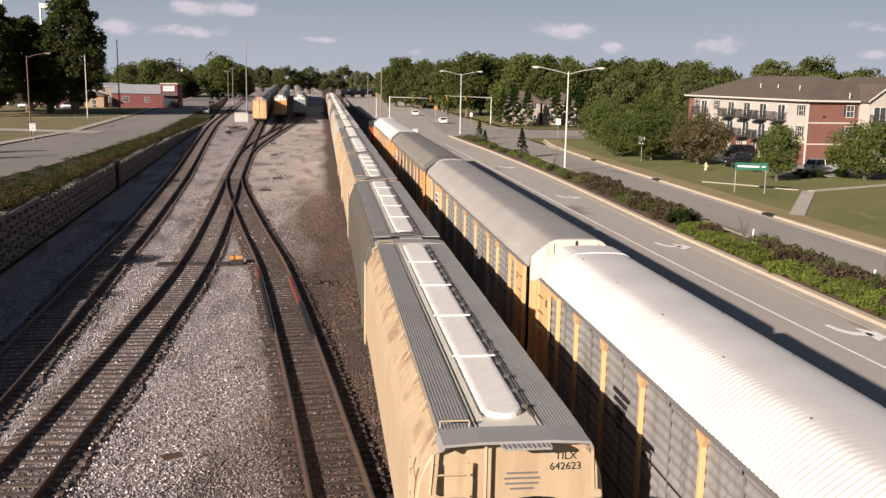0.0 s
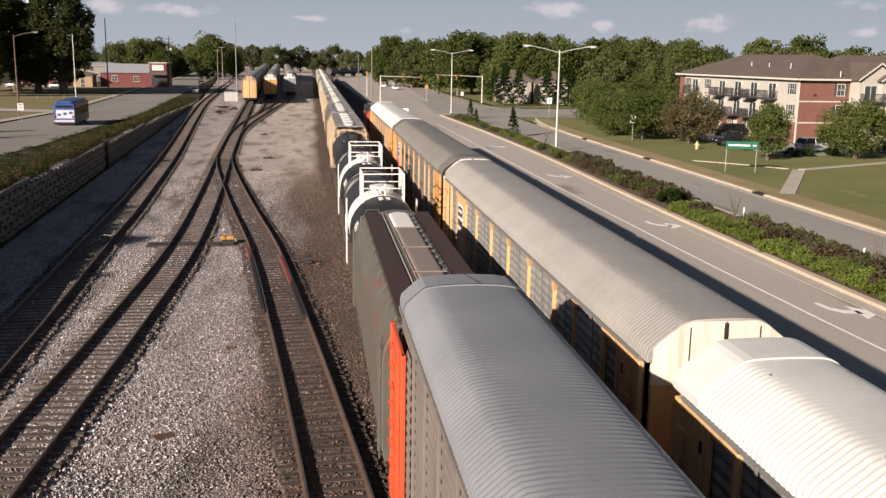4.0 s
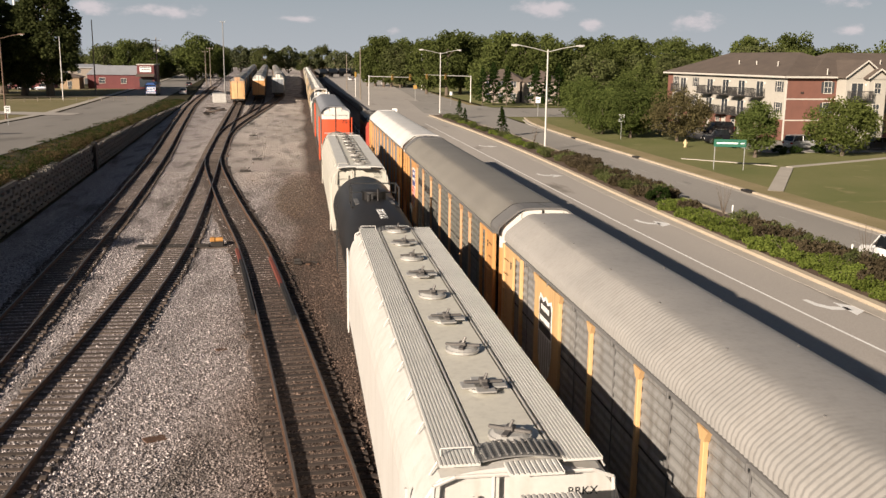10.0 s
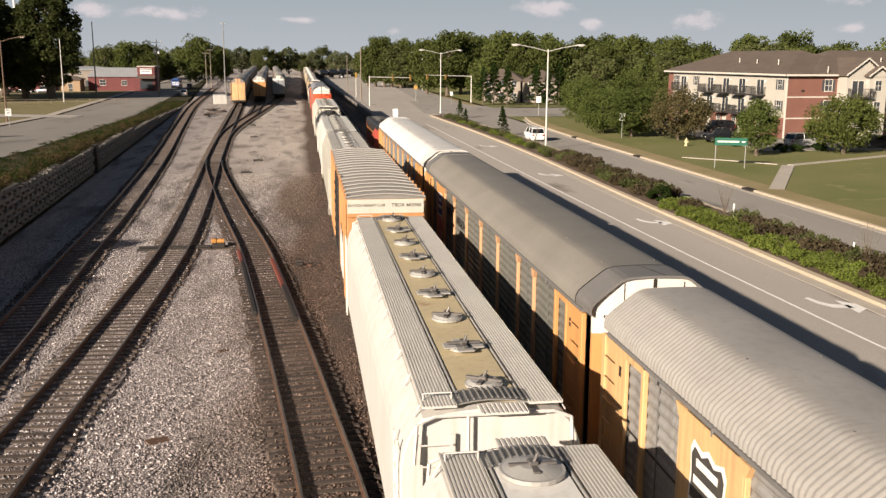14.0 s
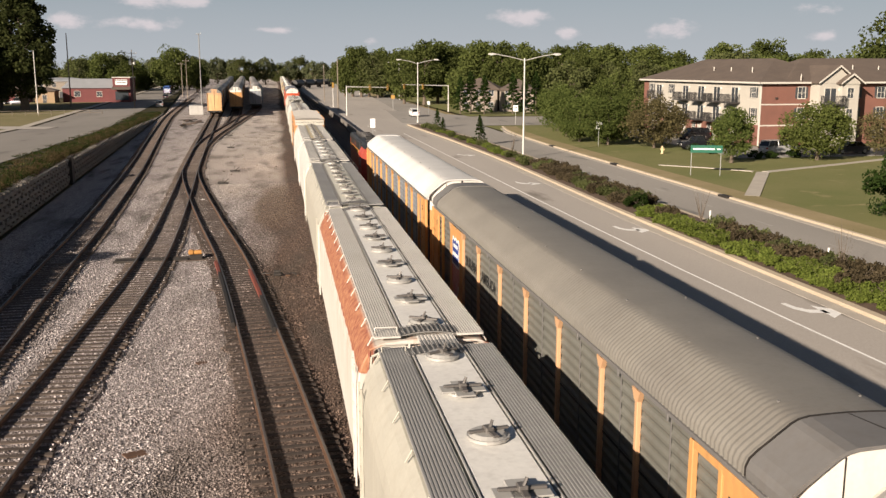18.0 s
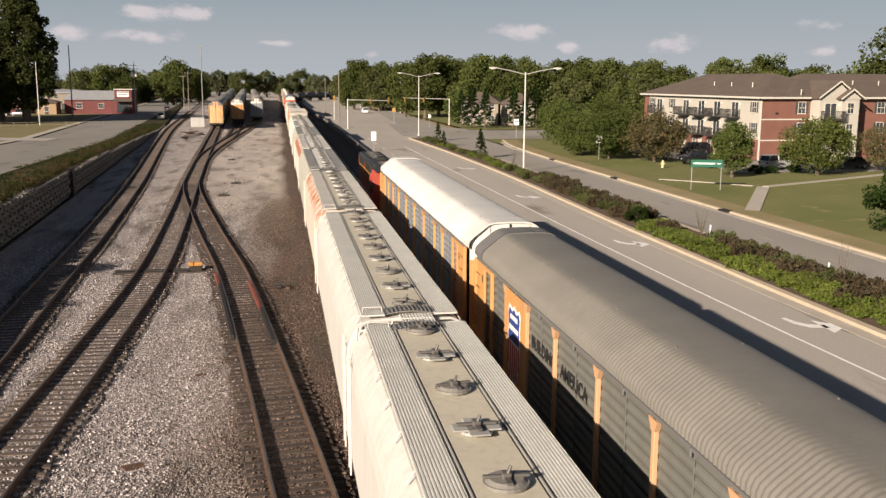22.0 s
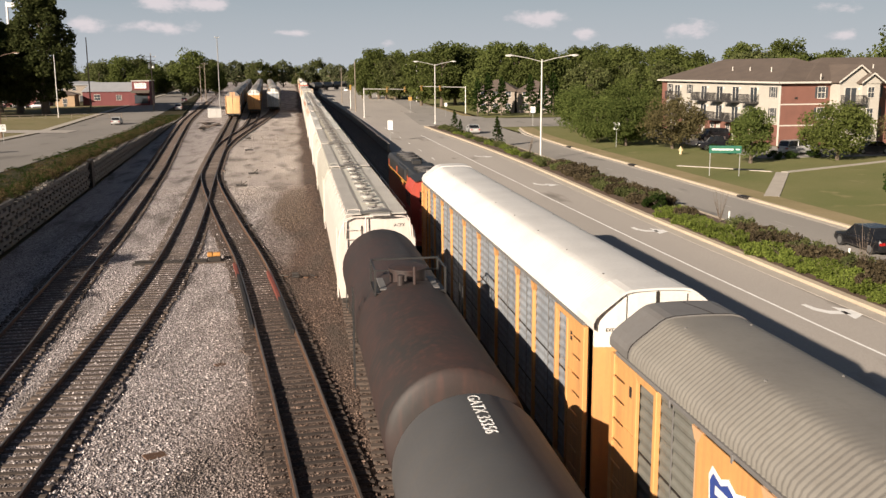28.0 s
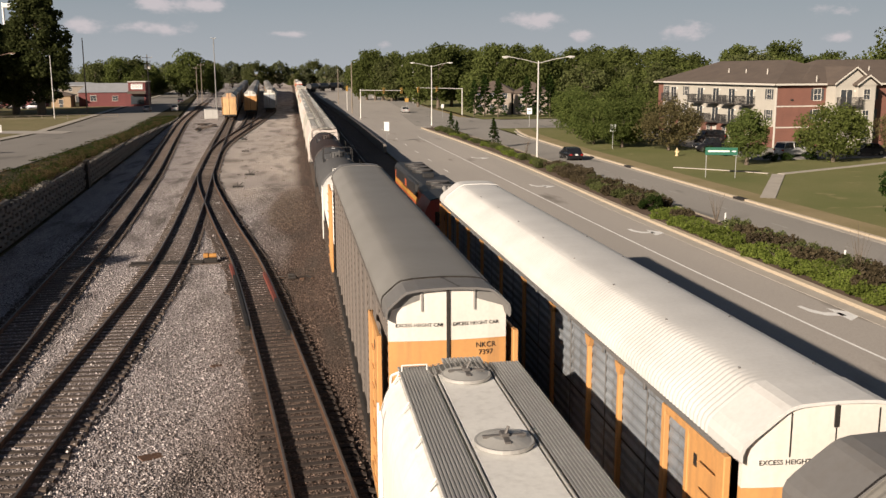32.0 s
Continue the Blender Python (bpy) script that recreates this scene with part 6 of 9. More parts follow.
def crown_place(w, h, z0, lump=0.30, cone=0.0):
    def place(rg):
        d = rg.normal(size=3)
        d /= np.linalg.norm(d)
        k = rg.uniform(0.35, 1.0) ** 0.5
        z = d[2] * k
        wid = w / 2 * (1 - cone * (z + 1) / 2)
        c = np.array([d[0] * k * wid, d[1] * k * wid, z0 + h / 2 + z * h / 2])
        return c, w * lump * rg.uniform(0.45, 0.8)
    return place


def trunk_geo(h, r, seed, limbs=6, reach=2.0):
    rr = random.Random(seed)
    g = Geo()
    pts = [Vector((rr.uniform(-0.1, 0.1) * i, rr.uniform(-0.1, 0.1) * i, h * i / 4)) for i in range(5)]
    for i in range(4):
        g.tube(pts[i], pts[i + 1], r * (1.25 if i == 0 else 1 - 0.2 * i), 8, r * (1 - 0.2 * (i + 1)) + 0.01)
    for i in range(limbs):
        b = pts[2] + (pts[4] - pts[2]) * rr.random()
        a = rr.uniform(0, 6.28)
        e = b + Vector((math.cos(a) * reach, math.sin(a) * reach, reach * rr.uniform(0.5, 1.1)))
        g.tube(b, e, r * 0.4, 6, r * 0.12)
    return g


def make_tree(label, h, w, seed, leaf, clumps=46, per=80, size=0.3, stem=None, cone=0.0, group="", base=0.28, name="tree", lump=0.30, trunk_r=None):
    t = empty(name, label, "tree", group)
    z0 = h * base
    part("trunk", trunk_geo(h * 0.7, trunk_r or h * 0.022 + 0.05, seed, reach=w * 0.25), M_BARK, t, smooth=True)
    me = leaf_cloud(seed, clumps, per, size, crown_place(w * 0.86, (h - z0) * 0.94, z0, lump, cone), (1, 1, 0.8))
    me.materials.append(leaf)
    part("crown", me, leaf, t)
    return t


def build_plants():
    near = {
        "maple": make_tree("full green maple on the lawn", 6.3, 5.4, 11, M_LEAF_LAWN, 52, 210, 0.12, group="lawn trees", base=0.16, cone=0.35),
        "ash": make_tree("broad green ash beside the car park", 6.2, 8.2, 12, M_LEAF_LIGHT, 56, 220, 0.14, group="lawn trees", base=0.16),
        "brown": make_tree("bronze-leaved small tree on the lawn", 6.3, 8.6, 13, M_LEAF_BRONZE, 52, 180, 0.14, group="lawn trees", base=0.2),
        "round": make_tree("round deep green tree on the lawn", 8.0, 9.0, 14, M_LEAF_LAWN, 62, 230, 0.16, group="lawn trees", base=0.14),
        "round2": make_tree("large deep green tree on the lawn", 9.2, 10.0, 15, M_LEAF_LAWN, 62, 230, 0.17, group="lawn trees", base=0.14),
    }
    spots = {"maple": [(48.7, 96.0, 1.0), (76, 97, 0.95)], "ash": [(59.7, 97.3, 1.0)], "brown": [(47.9, 115.9, 1.0), (70.0, 99.0, 0.85)],
             "round": [(43.6, 121.5, 0.82), (41.8, 128.0, 0.80)], "round2": [(43.0, 138.0, 0.80), (45.5, 150.5, 0.82), (51, 146, 0.85), (49, 131, 0.72)]}
    for k, ps in spots.items():
        for i, (x, y, s) in enumerate(ps):
            m = pose(x, y, -0.1, 0, 0, 70 * i) @ Matrix.Diagonal((s, s, s, 1))
            ob = near[k] if i == 0 else copy_thing(near[k], m)
            ob.matrix_basis = m
    # dark shrub at the lawn's edge
    sh = make_tree("dense dark green rounded shrub", 4.6, 4.8, 31, M_LEAF_DARK, 60, 130, 0.13, base=0.05, name="shrub", trunk_r=0.08)
    sh.matrix_basis = pose(42.6, 58.8, -0.1)
    # the wood behind: four kinds, many trees
    kinds = [make_tree("tall green tree of the wood", 17.0, 12.0, 21, M_LEAF, 78, 105, 0.33, group="trees of the wood", base=0.10),
             make_tree("tall olive tree of the wood", 16.0, 13.0, 22, M_LEAF_OLIVE, 78, 105, 0.33, group="trees of the wood", base=0.10),
             make_tree("tall deep green tree of the wood", 18.0, 12.0, 23, M_LEAF, 78, 105, 0.33, group="trees of the wood", base=0.08),
             make_tree("broad green tree of the wood", 14.5, 14.0, 24, M_LEAF, 78, 105, 0.33, group="trees of the wood", base=0.08)]
    # far trees take the leaf colour lightened in place of haze
    kinds.append(make_tree("olive tree of the distant wood, paled for haze", 15.0, 14.0, 25, M_LEAF_HAZED, 40, 45, 0.62, group="trees of the wood", base=0.06))
    rr = random.Random(5)
    spots = []
    for i in range(26):                                    # along the far side of the junction, close packed
        spots.append((47 + i * 5.4 + rr.uniform(-2, 2), 236 - 0.30 * i + rr.uniform(-7, 9), rr.choice((0, 2, 2, 0, 3)), rr.uniform(0.82, 1.05)))
    for i in range(20):
        spots.append((70 + i * 6.2 + rr.uniform(-2, 2), 214 - 1.2 * i + rr.uniform(-5, 5), rr.choice((0, 1, 3, 1, 2)), rr.uniform(0.72, 1.0)))
    for i in range(16):
        spots.append((36 + i * 4.6, 268 + i * 1.0 + rr.uniform(-6, 6), rr.choice((2, 0, 2, 1)), rr.uniform(0.85, 1.05)))
    for i in range(14):
        spots.append((24 + i * 2.6, 345 - i * 2.0 + rr.uniform(-8, 8), rr.choice((0, 2, 0, 1)), rr.uniform(0.85, 1.08)))
    for i in range(16):
        spots.append((58 + i * 8.4 + rr.uniform(-2, 2), 178 + rr.uniform(-4, 4) - 0.6 * i, rr.choice((0, 1, 1, 3)), rr.uniform(0.62, 0.85)))
    for i in range(14):                                    # behind the flats
        spots.append((98 + i * 8.0, 150 + rr.uniform(-8, 8), rr.choice((0, 1, 3, 2)), rr.uniform(0.85, 1.1)))
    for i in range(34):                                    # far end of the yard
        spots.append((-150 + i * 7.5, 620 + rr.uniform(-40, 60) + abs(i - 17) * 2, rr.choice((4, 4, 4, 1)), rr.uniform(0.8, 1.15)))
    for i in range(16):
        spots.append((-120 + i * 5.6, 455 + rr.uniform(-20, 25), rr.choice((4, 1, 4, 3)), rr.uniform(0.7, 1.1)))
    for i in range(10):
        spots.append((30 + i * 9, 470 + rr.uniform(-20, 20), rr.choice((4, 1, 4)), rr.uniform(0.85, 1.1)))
    spots += [(-43, 405, 3, 1.25), (-74, 430, 0, 1.05), (-84, 432, 1, 1.1), (-96, 340, 2, 0.9), (-58, 390, 2, 0.8), (-34, 420, 2, 0.75)]
    used = set()
    for x, y, k, s in spots:
        m = pose(x, y, -0.4, 0, 0, rr.uniform(0, 360)) @ Matrix.Diagonal((s, s, s * rr.uniform(0.92, 1.08), 1))
        ob = copy_thing(kinds[k], m) if k in used else kinds[k]
        used.add(k)
        ob.matrix_basis = m
    big = make_tree("huge dark broadleaf tree beside the street", 34.0, 19.0, 41, M_LEAF_BIG, 200, 120, 0.36, group="street trees", base=0.07, lump=0.17, cone=0.50)
    big.matrix_basis = pose(-59.5, 240, 0) @ Matrix.Diagonal((1.12, 1.12, 1.0, 1))
    for x, y, s in ((-78.5, 236, 0.92), (-71, 262, 0.66), (-90, 250, 0.86), (-67, 246, 0.62), (-74, 226, 0.62), (-73.5, 252, 0.78)):
        copy_thing(big, pose(x, y, 0, 0, 0, x * 9) @ Matrix.Diagonal((s * 1.25, s * 1.25, s, 1)))
    # street trees added out of view, placed so their shade falls across the tracks
    row = make_tree("dark broadleaf street tree, unseen, placed for its shade", 34.0, 19.0, 42, M_LEAF_BIG, 150, 55, 0.62, group="street trees", base=0.07, lump=0.17, cone=0.55)
    row.matrix_basis = pose(-49, 16, 0) @ Matrix.Diagonal((0.6, 0.6, 0.6, 1))
    for x, y, s in ((-47, 44, 0.55), (-46, 57, 0.50), (-53, 31, 0.56), (-49, 84, 0.54), (-47.5, 99, 0.46), (-58, 106, 0.50), (-44, 66, 0.36)):
        copy_thing(row, pose(x, y, 0, 0, 0, x * 9) @ Matrix.Diagonal((s, s, s, 1)))
    # young firs in the median
    fir = empty("young_fir", "slim dark green fir tree", "tree", "fir trees")
    part("trunk", Geo().tube((0, 0, 0), (0, 0, 3.6), 0.07, 6, 0.015), M_BARK, fir)
    rg = np.random.RandomState(3)

    def fir_place(r):
        z = r.uniform(0.35, 3.9)
        a, w = r.uniform(0, 6.28), (4.0 - z) * 0.33
        k = r.uniform(0.15, 1) ** 0.7
        return np.array([math.cos(a) * w * k, math.sin(a) * w * k, z - 0.12 * k]), 0.17
    me = leaf_cloud(51, 170, 16, 0.085, fir_place, (1, 1, 0.45))
    me.materials.append(M_LEAF_DARK)
    part("crown", me, M_LEAF_DARK, fir)
    fir.matrix_basis = pose(26.8, 125.4, -0.06)
    for x, y, s in ((27.4, 164.0, 0.82), (26.0, 150.0, 0.6), (45.0, 206.0, 2.2), (40.0, 208.0, 2.1), (42.6, 209.0, 2.4), (51.5, 206.0, 2.3), (54.5, 207.0, 2.0), (56.8, 206.0, 2.4)):
        copy_thing(fir, pose(x, y, -0.06, 0, 0, 40) @ Matrix.Diagonal((s, s, s, 1)))
    # shrubs of the median
    def shrub(label, leaf, w, h, seed, size, per=70):
        t = empty("shrub", label, "shrub", "median shrubs")
        part("stem", trunk_geo(h * 0.5, 0.03, seed, 5, w * 0.3), M_BARK, t)
        me = leaf_cloud(seed, 26, per, size, crown_place(w * 0.8, h * 0.85, 0.02, 0.26), (1, 1, 0.8))
        me.materials.append(leaf)
        part("foliage", me, leaf, t)
        return t
    low = shrub("bright green spreading shrub in the median", M_LEAF_BRIGHT, 2.2, 0.72, 61, 0.075, 90)
    brown = shrub("dark brown twiggy shrub in the median", M_LEAF_BROWN, 2.0, 0.9, 62, 0.07)
    mixed = shrub("dull green leafy shrub in the median", M_LEAF_OLIVE, 2.0, 0.8, 63, 0.07)
    ball = shrub("clipped dark green round shrub", M_LEAF_DARK, 2.3, 1.35, 64, 0.06, 120)
    first = {}

    def plant(kind, x, y, s):
        m = pose(x, y, -0.08, 0, 0, rr.uniform(0, 360)) @ Matrix.Diagonal((s, s, s, 1))
        if kind in first:
            copy_thing(kind, m)
        else:
            first[kind] = kind.matrix_basis = m

    y = 26.0
    while y < 62:
        plant(low, MED_L(y) + 1.0 + rr.uniform(-0.15, 0.25), y, rr.uniform(0.7, 1.2))
        plant(low if rr.random() < 0.45 else brown, MED_L(y) + 2.2 + rr.uniform(-0.3, 0.3), y + 0.7, rr.uniform(0.65, 1.15))
        if y < 56:
            plant(brown if rr.random() < 0.65 else mixed, MED_L(y) + 3.4 + rr.uniform(-0.2, 0.3), y, rr.uniform(0.9, 1.15))
        y += 1.55
    plant(ball, 26.0, 65.5, 1.0)
    y = 66.5
    while y < 98:
        plant(mixed if rr.random() < 0.5 else brown, MED_L(y) + 1.4 + rr.uniform(-0.4, 0.3), y, rr.uniform(0.8, 1.1))
        plant(brown if rr.random() < 0.6 else mixed, MED_L(y) + 2.9 + rr.uniform(-0.3, 0.4), y + 0.8, rr.uniform(0.8, 1.15))
        y += 1.9
    while y < 165:
        plant(mixed if rr.random() < 0.7 else low, MED_L(y) + 1.6 + rr.uniform(-0.5, 0.5), y, rr.uniform(0.6, 1.0))
        y += 2.4
    for x, yy, s in ((53.5, 99.5, 0.9), (55.4, 99.8, 0.8), (51.5, 107, 0.9), (58.8, 100.4, 0.9), (50.2, 108.5, 1.0)):
        plant(ball, x, yy, s)
    # bare-stemmed saplings
    def sapling():
        g = Geo()
        for i in range(15):
            a = rr.uniform(0, 6.28)
            e = rr.uniform(0.2, 0.75)
            g.tube((0, 0, 0), (math.cos(a) * e, math.sin(a) * e, rr.uniform(1.6, 2.7)), 0.016, 5, 0.004)
        return g
    for x, y in ((27.9, 58.8), (27.8, 42.3), (28.0, 112.0)):
        s = empty("sapling", "leafless twiggy sapling in the median", "shrub", "bare saplings", pose(x, y, -0.06))
        part("stem", sapling(), M_BARK, s)["kind"] = "stuff"
    # weeds on the bank above the wall: one sheet of tufts
    rg = np.random.RandomState(9)

    def weed_place(r):
        y = r.uniform(35, 230)
        x = wall_x(min(y, 230)) - 0.25 - r.uniform(0, 1) ** 1.4 * 6.0
        k = min(1.0, max(0.0, (x - wall_x(y) + 5.0) / 3.5))
        return np.array([x - 0.25, y, road_z(y) + (max(wall_top(y), road_z(y)) - road_z(y)) * k - 0.02]), 0.34
    for leaf, n, seed, lab in ((M_LEAF_DRY, 420, 71, "dry brown weeds"), (M_LEAF_OLIVE, 40, 72, "green weeds"), (M_LEAF_DARK, 800, 74, "dark green weeds")):
        me = leaf_cloud(seed, n, 55, 0.06, weed_place, (1.6, 2.2, 0.55))
        me.materials.append(leaf)
        w = new("weeds", me)
        tagged(w, lab + " along the top of the wall", "weeds", kind="stuff")

    # tall dry grass hanging over the wall
    def tall_place(r):
        y = 38 + 150 * r.uniform(0, 1) ** 1.4
        thick = noise.noise((y * 0.13, 2.0, 5.0))
        x = wall_x(y) - 0.35 - r.uniform(0, 1.5)
        return np.array([x, y, wall_top(y) + 0.22 + 0.30 * thick]), 0.30 + 0.18 * thick
    for leaf, n, seed, lab in ((M_LEAF_DRY, 380, 76, "tall dry grass"), (M_LEAF_DARK, 240, 77, "tall dark weeds")):
        me = leaf_cloud(seed, n, 60, 0.055, tall_place, (1.0, 1.6, 1.25))
        me.materials.append(leaf)
        tagged(new("tall_weeds", me), lab + " hanging over the concrete wall", "weeds", kind="stuff")

    def tuft_place(r):
        y = r.uniform(45, 175)
        x = r.uniform(-5, 1.8) - (0.05 * (y - 45) if r.random() < 0.5 else 0)
        return np.array([x, y, -0.33]), 0.16
    me = leaf_cloud(73, 60, 14, 0.05, tuft_place, (1, 1, 0.5))
    me.materials.append(M_LEAF_DRY)
    tagged(new("weed_tufts", me), "small dry tufts in the gravel", "weeds", kind="stuff")


build_plants()


# ---------------------------------------------------------------- crib wall on the left
def crib_wall():
    """Stacked concrete stretchers with gaps between; the courses drop with the street."""
    w = empty("crib_wall", "grey concrete crib wall of stacked beams", "retaining wall")
    w["kind"] = "structure"
    back = Geo()
    ys = steps(-40, 232, 68)
    back.loft([[(wall_x(y) - 0.35, y, -0.7), (wall_x(y) - 0.35, y, wall_top(y) - 0.12), (wall_x(y) - 0.75, y, wall_top(y) - 0.12), (wall_x(y) - 0.75, y, -0.7)] for y in ys])
    part("earth_fill", back, M_SOIL, w)
    rr = random.Random(8)
    ang = math.degrees(math.atan(0.051))
    rest = Geo()

    def beam():
        return Geo().box(-0.13, 0.13, -1.75, 1.75, 0, 0.24, 0.02)

    def header():
        return Geo().box(-0.45, 0.12, -0.27, 0.27, 0, 0.19, 0.015)

    # courses of long beams with short header blocks between them, staggered; dark pockets are left open
    y = 44.0
    while y < 228:
        top = wall_top(y + 2) + 0.05
        z, k = -0.40, 0
        while z + 0.26 < top:
            at = pose(wall_x(y + 2) + rr.uniform(-0.02, 0.02), y + (2 if k % 2 else 0.0), z, 0, 0, ang)
            if y < 150:
                put("beam", (), beam, M_CONC, w, at=at)
            else:
                rest.box(-0.13, 0.13, -1.75, 1.75, 0, 0.24, m=at)
            if z + 0.43 < top:
                for i in range(3):
                    yy = y - 1.2 + 1.33 * i + (0.66 if k % 2 else 0.0)
                    at = pose(wall_x(yy), yy, z + 0.235, 0, 0, ang)
                    if y < 112:
                        put("header", (), header, M_CONC, w, at=at)
                    else:
                        rest.box(-0.45, 0.12, -0.27, 0.27, 0, 0.19, m=at)
            z += 0.42
            k += 1
        y += 4.0
    part("far_courses", rest, M_CONC, w)["kind"] = "stuff"
    g = Geo().box(-0.2, 0.2, -0.45, 0.45, -0.4, 2.2, 0.02)
    tagged(part("wall_post", g, M_DARKSTEEL, None, at=pose(wall_x(90.5) + 0.2, 90.5, 0)), "dark post at a break in the wall", "post", kind="structure")


crib_wall()

# barrier between the tracks and the road, farther up
strip_along("road_barrier", lerp_line([(120, 11.7), (195, 11.6), (275, 10.5), (360, 9.6), (450, 10.0)]), 0.35, 122, 440, -0.4, 0.75, M_CONC, "pale concrete barrier beside the carriageway", "barrier")


# ---------------------------------------------------------------- poles, lamps and signs
M_ALU = mat("pale_aluminium_pole", (0.62, 0.60, 0.56), (0.54, 0.52, 0.48), 0.5, 0.3, scale=1.0, fine=20.0, bump=0.05)
M_WOODPOLE = mat("grey_wood_pole", (0.20, 0.165, 0.13), (0.26, 0.215, 0.17), 0.9, scale=1.0, fine=12.0, bump=0.3, stretch=(4, 4, 0.4))
M_SIGNGREEN = mat("green_sign_face", (0.012, 0.115, 0.070), (0.010, 0.10, 0.06), 0.5, bump=0.0)
M_SIGNWHITE = mat("white_sign_face", (0.78, 0.78, 0.76), (0.70, 0.70, 0.68), 0.5, bump=0.0)
M_SIGNORANGE = mat("yellow_sign_face", (0.36, 0.21, 0.04), (0.30, 0.17, 0.03), 0.5, bump=0.0)
M_LENS = mat("lamp_glass", (0.75, 0.74, 0.70), (0.65, 0.64, 0.60), 0.25, bump=0.0)


def street_lamp(x, y, h, arms, z=-0.1, label="tall aluminium street lamp with two arms", reach=3.4, m=None, turn=0):
    t = empty("street_lamp", label, "street lamp", "street lamps", pose(x, y, z, 0, 0, turn))
    mm = m or M_ALU
    part("pole", Geo().tube((0, 0, 0), (0, 0, h - 0.45), 0.13, 12, 0.075).tube((0, 0, 0), (0, 0, 0.35), 0.2, 12, 0.18), mm, t, smooth=True)
    for s in arms:
        part("arm", Geo().pipe([(0, 0, h - 0.72), (s * reach * 0.5, 0, h - 0.30), (s * reach, 0, h)], 0.045, 8), mm, t)
        hd = part("lamp_head", Geo().loft([[(s * (reach - 0.15), a, h - 0.06 + b) for a, b in ((-0.08, 0), (0.08, 0), (0.06, 0.1), (-0.06, 0.1))], [(s * (reach + 0.35), a, h - 0.08 + b) for a, b in ((-0.2, 0), (0.2, 0), (0.15, 0.2), (-0.15, 0.2))], [(s * (reach + 0.85), a, h - 0.06 + b) for a, b in ((-0.1, 0), (0.1, 0), (0.08, 0.12), (-0.08, 0.12))]]), mm, t, smooth=True)
        part("lens", Geo().box(s * (reach + 0.2), s * (reach + 0.65), -0.14, 0.14, h - 0.15, h - 0.085, 0.02) if s > 0 else Geo().box(-(reach + 0.65), -(reach + 0.2), -0.14, 0.14, h - 0.15, h - 0.085, 0.02), M_LENS, hd)
    return t


street_lamp(27.8, 105.9, 11.75, (-1, 1))
street_lamp(26.0, 177.8, 11.7, (-1, 1), reach=3.2)
street_lamp(38.7, 306, 11.9, (-1,), label="tall street lamp with one arm", reach=2.8)
street_lamp(31.0, 368, 11.9, (-1,), label="tall street lamp with one arm", reach=2.8)
street_lamp(-43.8, 150.0, 12.6, (1,), z=0.3, label="brown street lamp with one arm over the street", reach=2.7, m=mat("brown_pole", (0.16, 0.10, 0.07), rough=0.8))


def pole(x, y, h, label, m=None, r=0.14, z=-0.1, extras=()):
    t = empty("utility_pole", label, "utility pole", "utility poles", pose(x, y, z))
    part("pole", Geo().tube((0, 0, 0), (0, 0, h), r, 10, r * 0.6), m or M_WOODPOLE, t, smooth=True)
    for zz, w in extras:
        part("cross_arm", Geo().box(-w / 2, w / 2, -0.06, 0.06, zz - 0.06, zz + 0.06, 0.01), m or M_WOODPOLE, t)
        for s in (-1, 1):
            part("insulator", Geo().tube((s * w * 0.42, 0, zz + 0.06), (s * w * 0.42, 0, zz + 0.24), 0.05, 8), M_LENS, t)
    return t


pole(-53.0, 224.4, 14.0, "slim grey steel pole on the grass", M_ALU, 0.13)
pole(-52.0, 254.4, 18.7, "tall grey wooden pole", None, 0.18)
tp = pole(-36.5, 254.7, 14.6, "wooden utility pole with cross arms and transformers", None, 0.17, extras=((13.8, 2.6), (12.9, 2.2)))
for s in (-1, 1):
    part("transformer", Geo().tube((s * 0.5, 0.0, 10.9), (s * 0.5, 0.0, 12.1), 0.30, 12).tube((s * 0.5, 0, 12.1), (s * 0.5, 0, 12.3), 0.2, 10, 0.08), M_LENS, tp, smooth=True)
pole(-18.6, 241.2, 18.4, "tall slim floodlight mast in the yard", mat("grey_mast_paint", (0.24, 0.235, 0.225), rough=0.6), 0.16, extras=((18.2, 1.2),))
pole(14.5, 234.7, 12.3, "dark wooden pole beside the barrier", None, 0.17)
pole(-30, 330, 13.0, "weathered wooden utility pole with cross arm", None, 0.15, extras=((12.4, 2.2),))
pole(-33, 345, 12.0, "weathered wooden utility pole with cross arm", None, 0.15, extras=((11.4, 2.2),))
pole(-64, 262, 17.0, "tall steel pole among the trees", M_ALU, 0.16)
pole(14.3, 300, 11.0, "wooden pole beside the barrier", None, 0.15)


def signal_mast(x, y, h, arm, heads, label):
    t = empty("traffic_signal", label, "traffic signal", "traffic signals", pose(x, y, -0.15))
    part("mast", Geo().tube((0, 0, 0), (0, 0, h + 0.2), 0.15, 10, 0.11), M_ALU, t, smooth=True)
    part("mast_arm", Geo().tube((0, 0, h), (arm, 0, h - 0.15 if arm > 0 else h + 0.3), 0.10, 8, 0.05), M_ALU, t, smooth=True)
    for k in heads:
        hd = part("signal_head", Geo().box(-0.2, 0.2, -0.14, 0.14, -0.6, 0.6, 0.03), M_SIGNORANGE, t, at=(arm * k, -0.1, h - 0.15))
        for i, z in enumerate((0.38, 0.0, -0.38)):
            part("signal_lens", Geo().tube((0, -0.14, z), (0, -0.2, z), 0.13, 12), M_GLASSLENS, hd)
            part("visor", Geo().loft([[(0.15 * math.cos(a), yy, z + 0.15 * math.sin(a)) for a in (0, 0.6, 1.2, 1.9, 2.5, 3.14)] for yy in (-0.14, -0.32)], close=False), M_DARKSTEEL, hd)
    return t


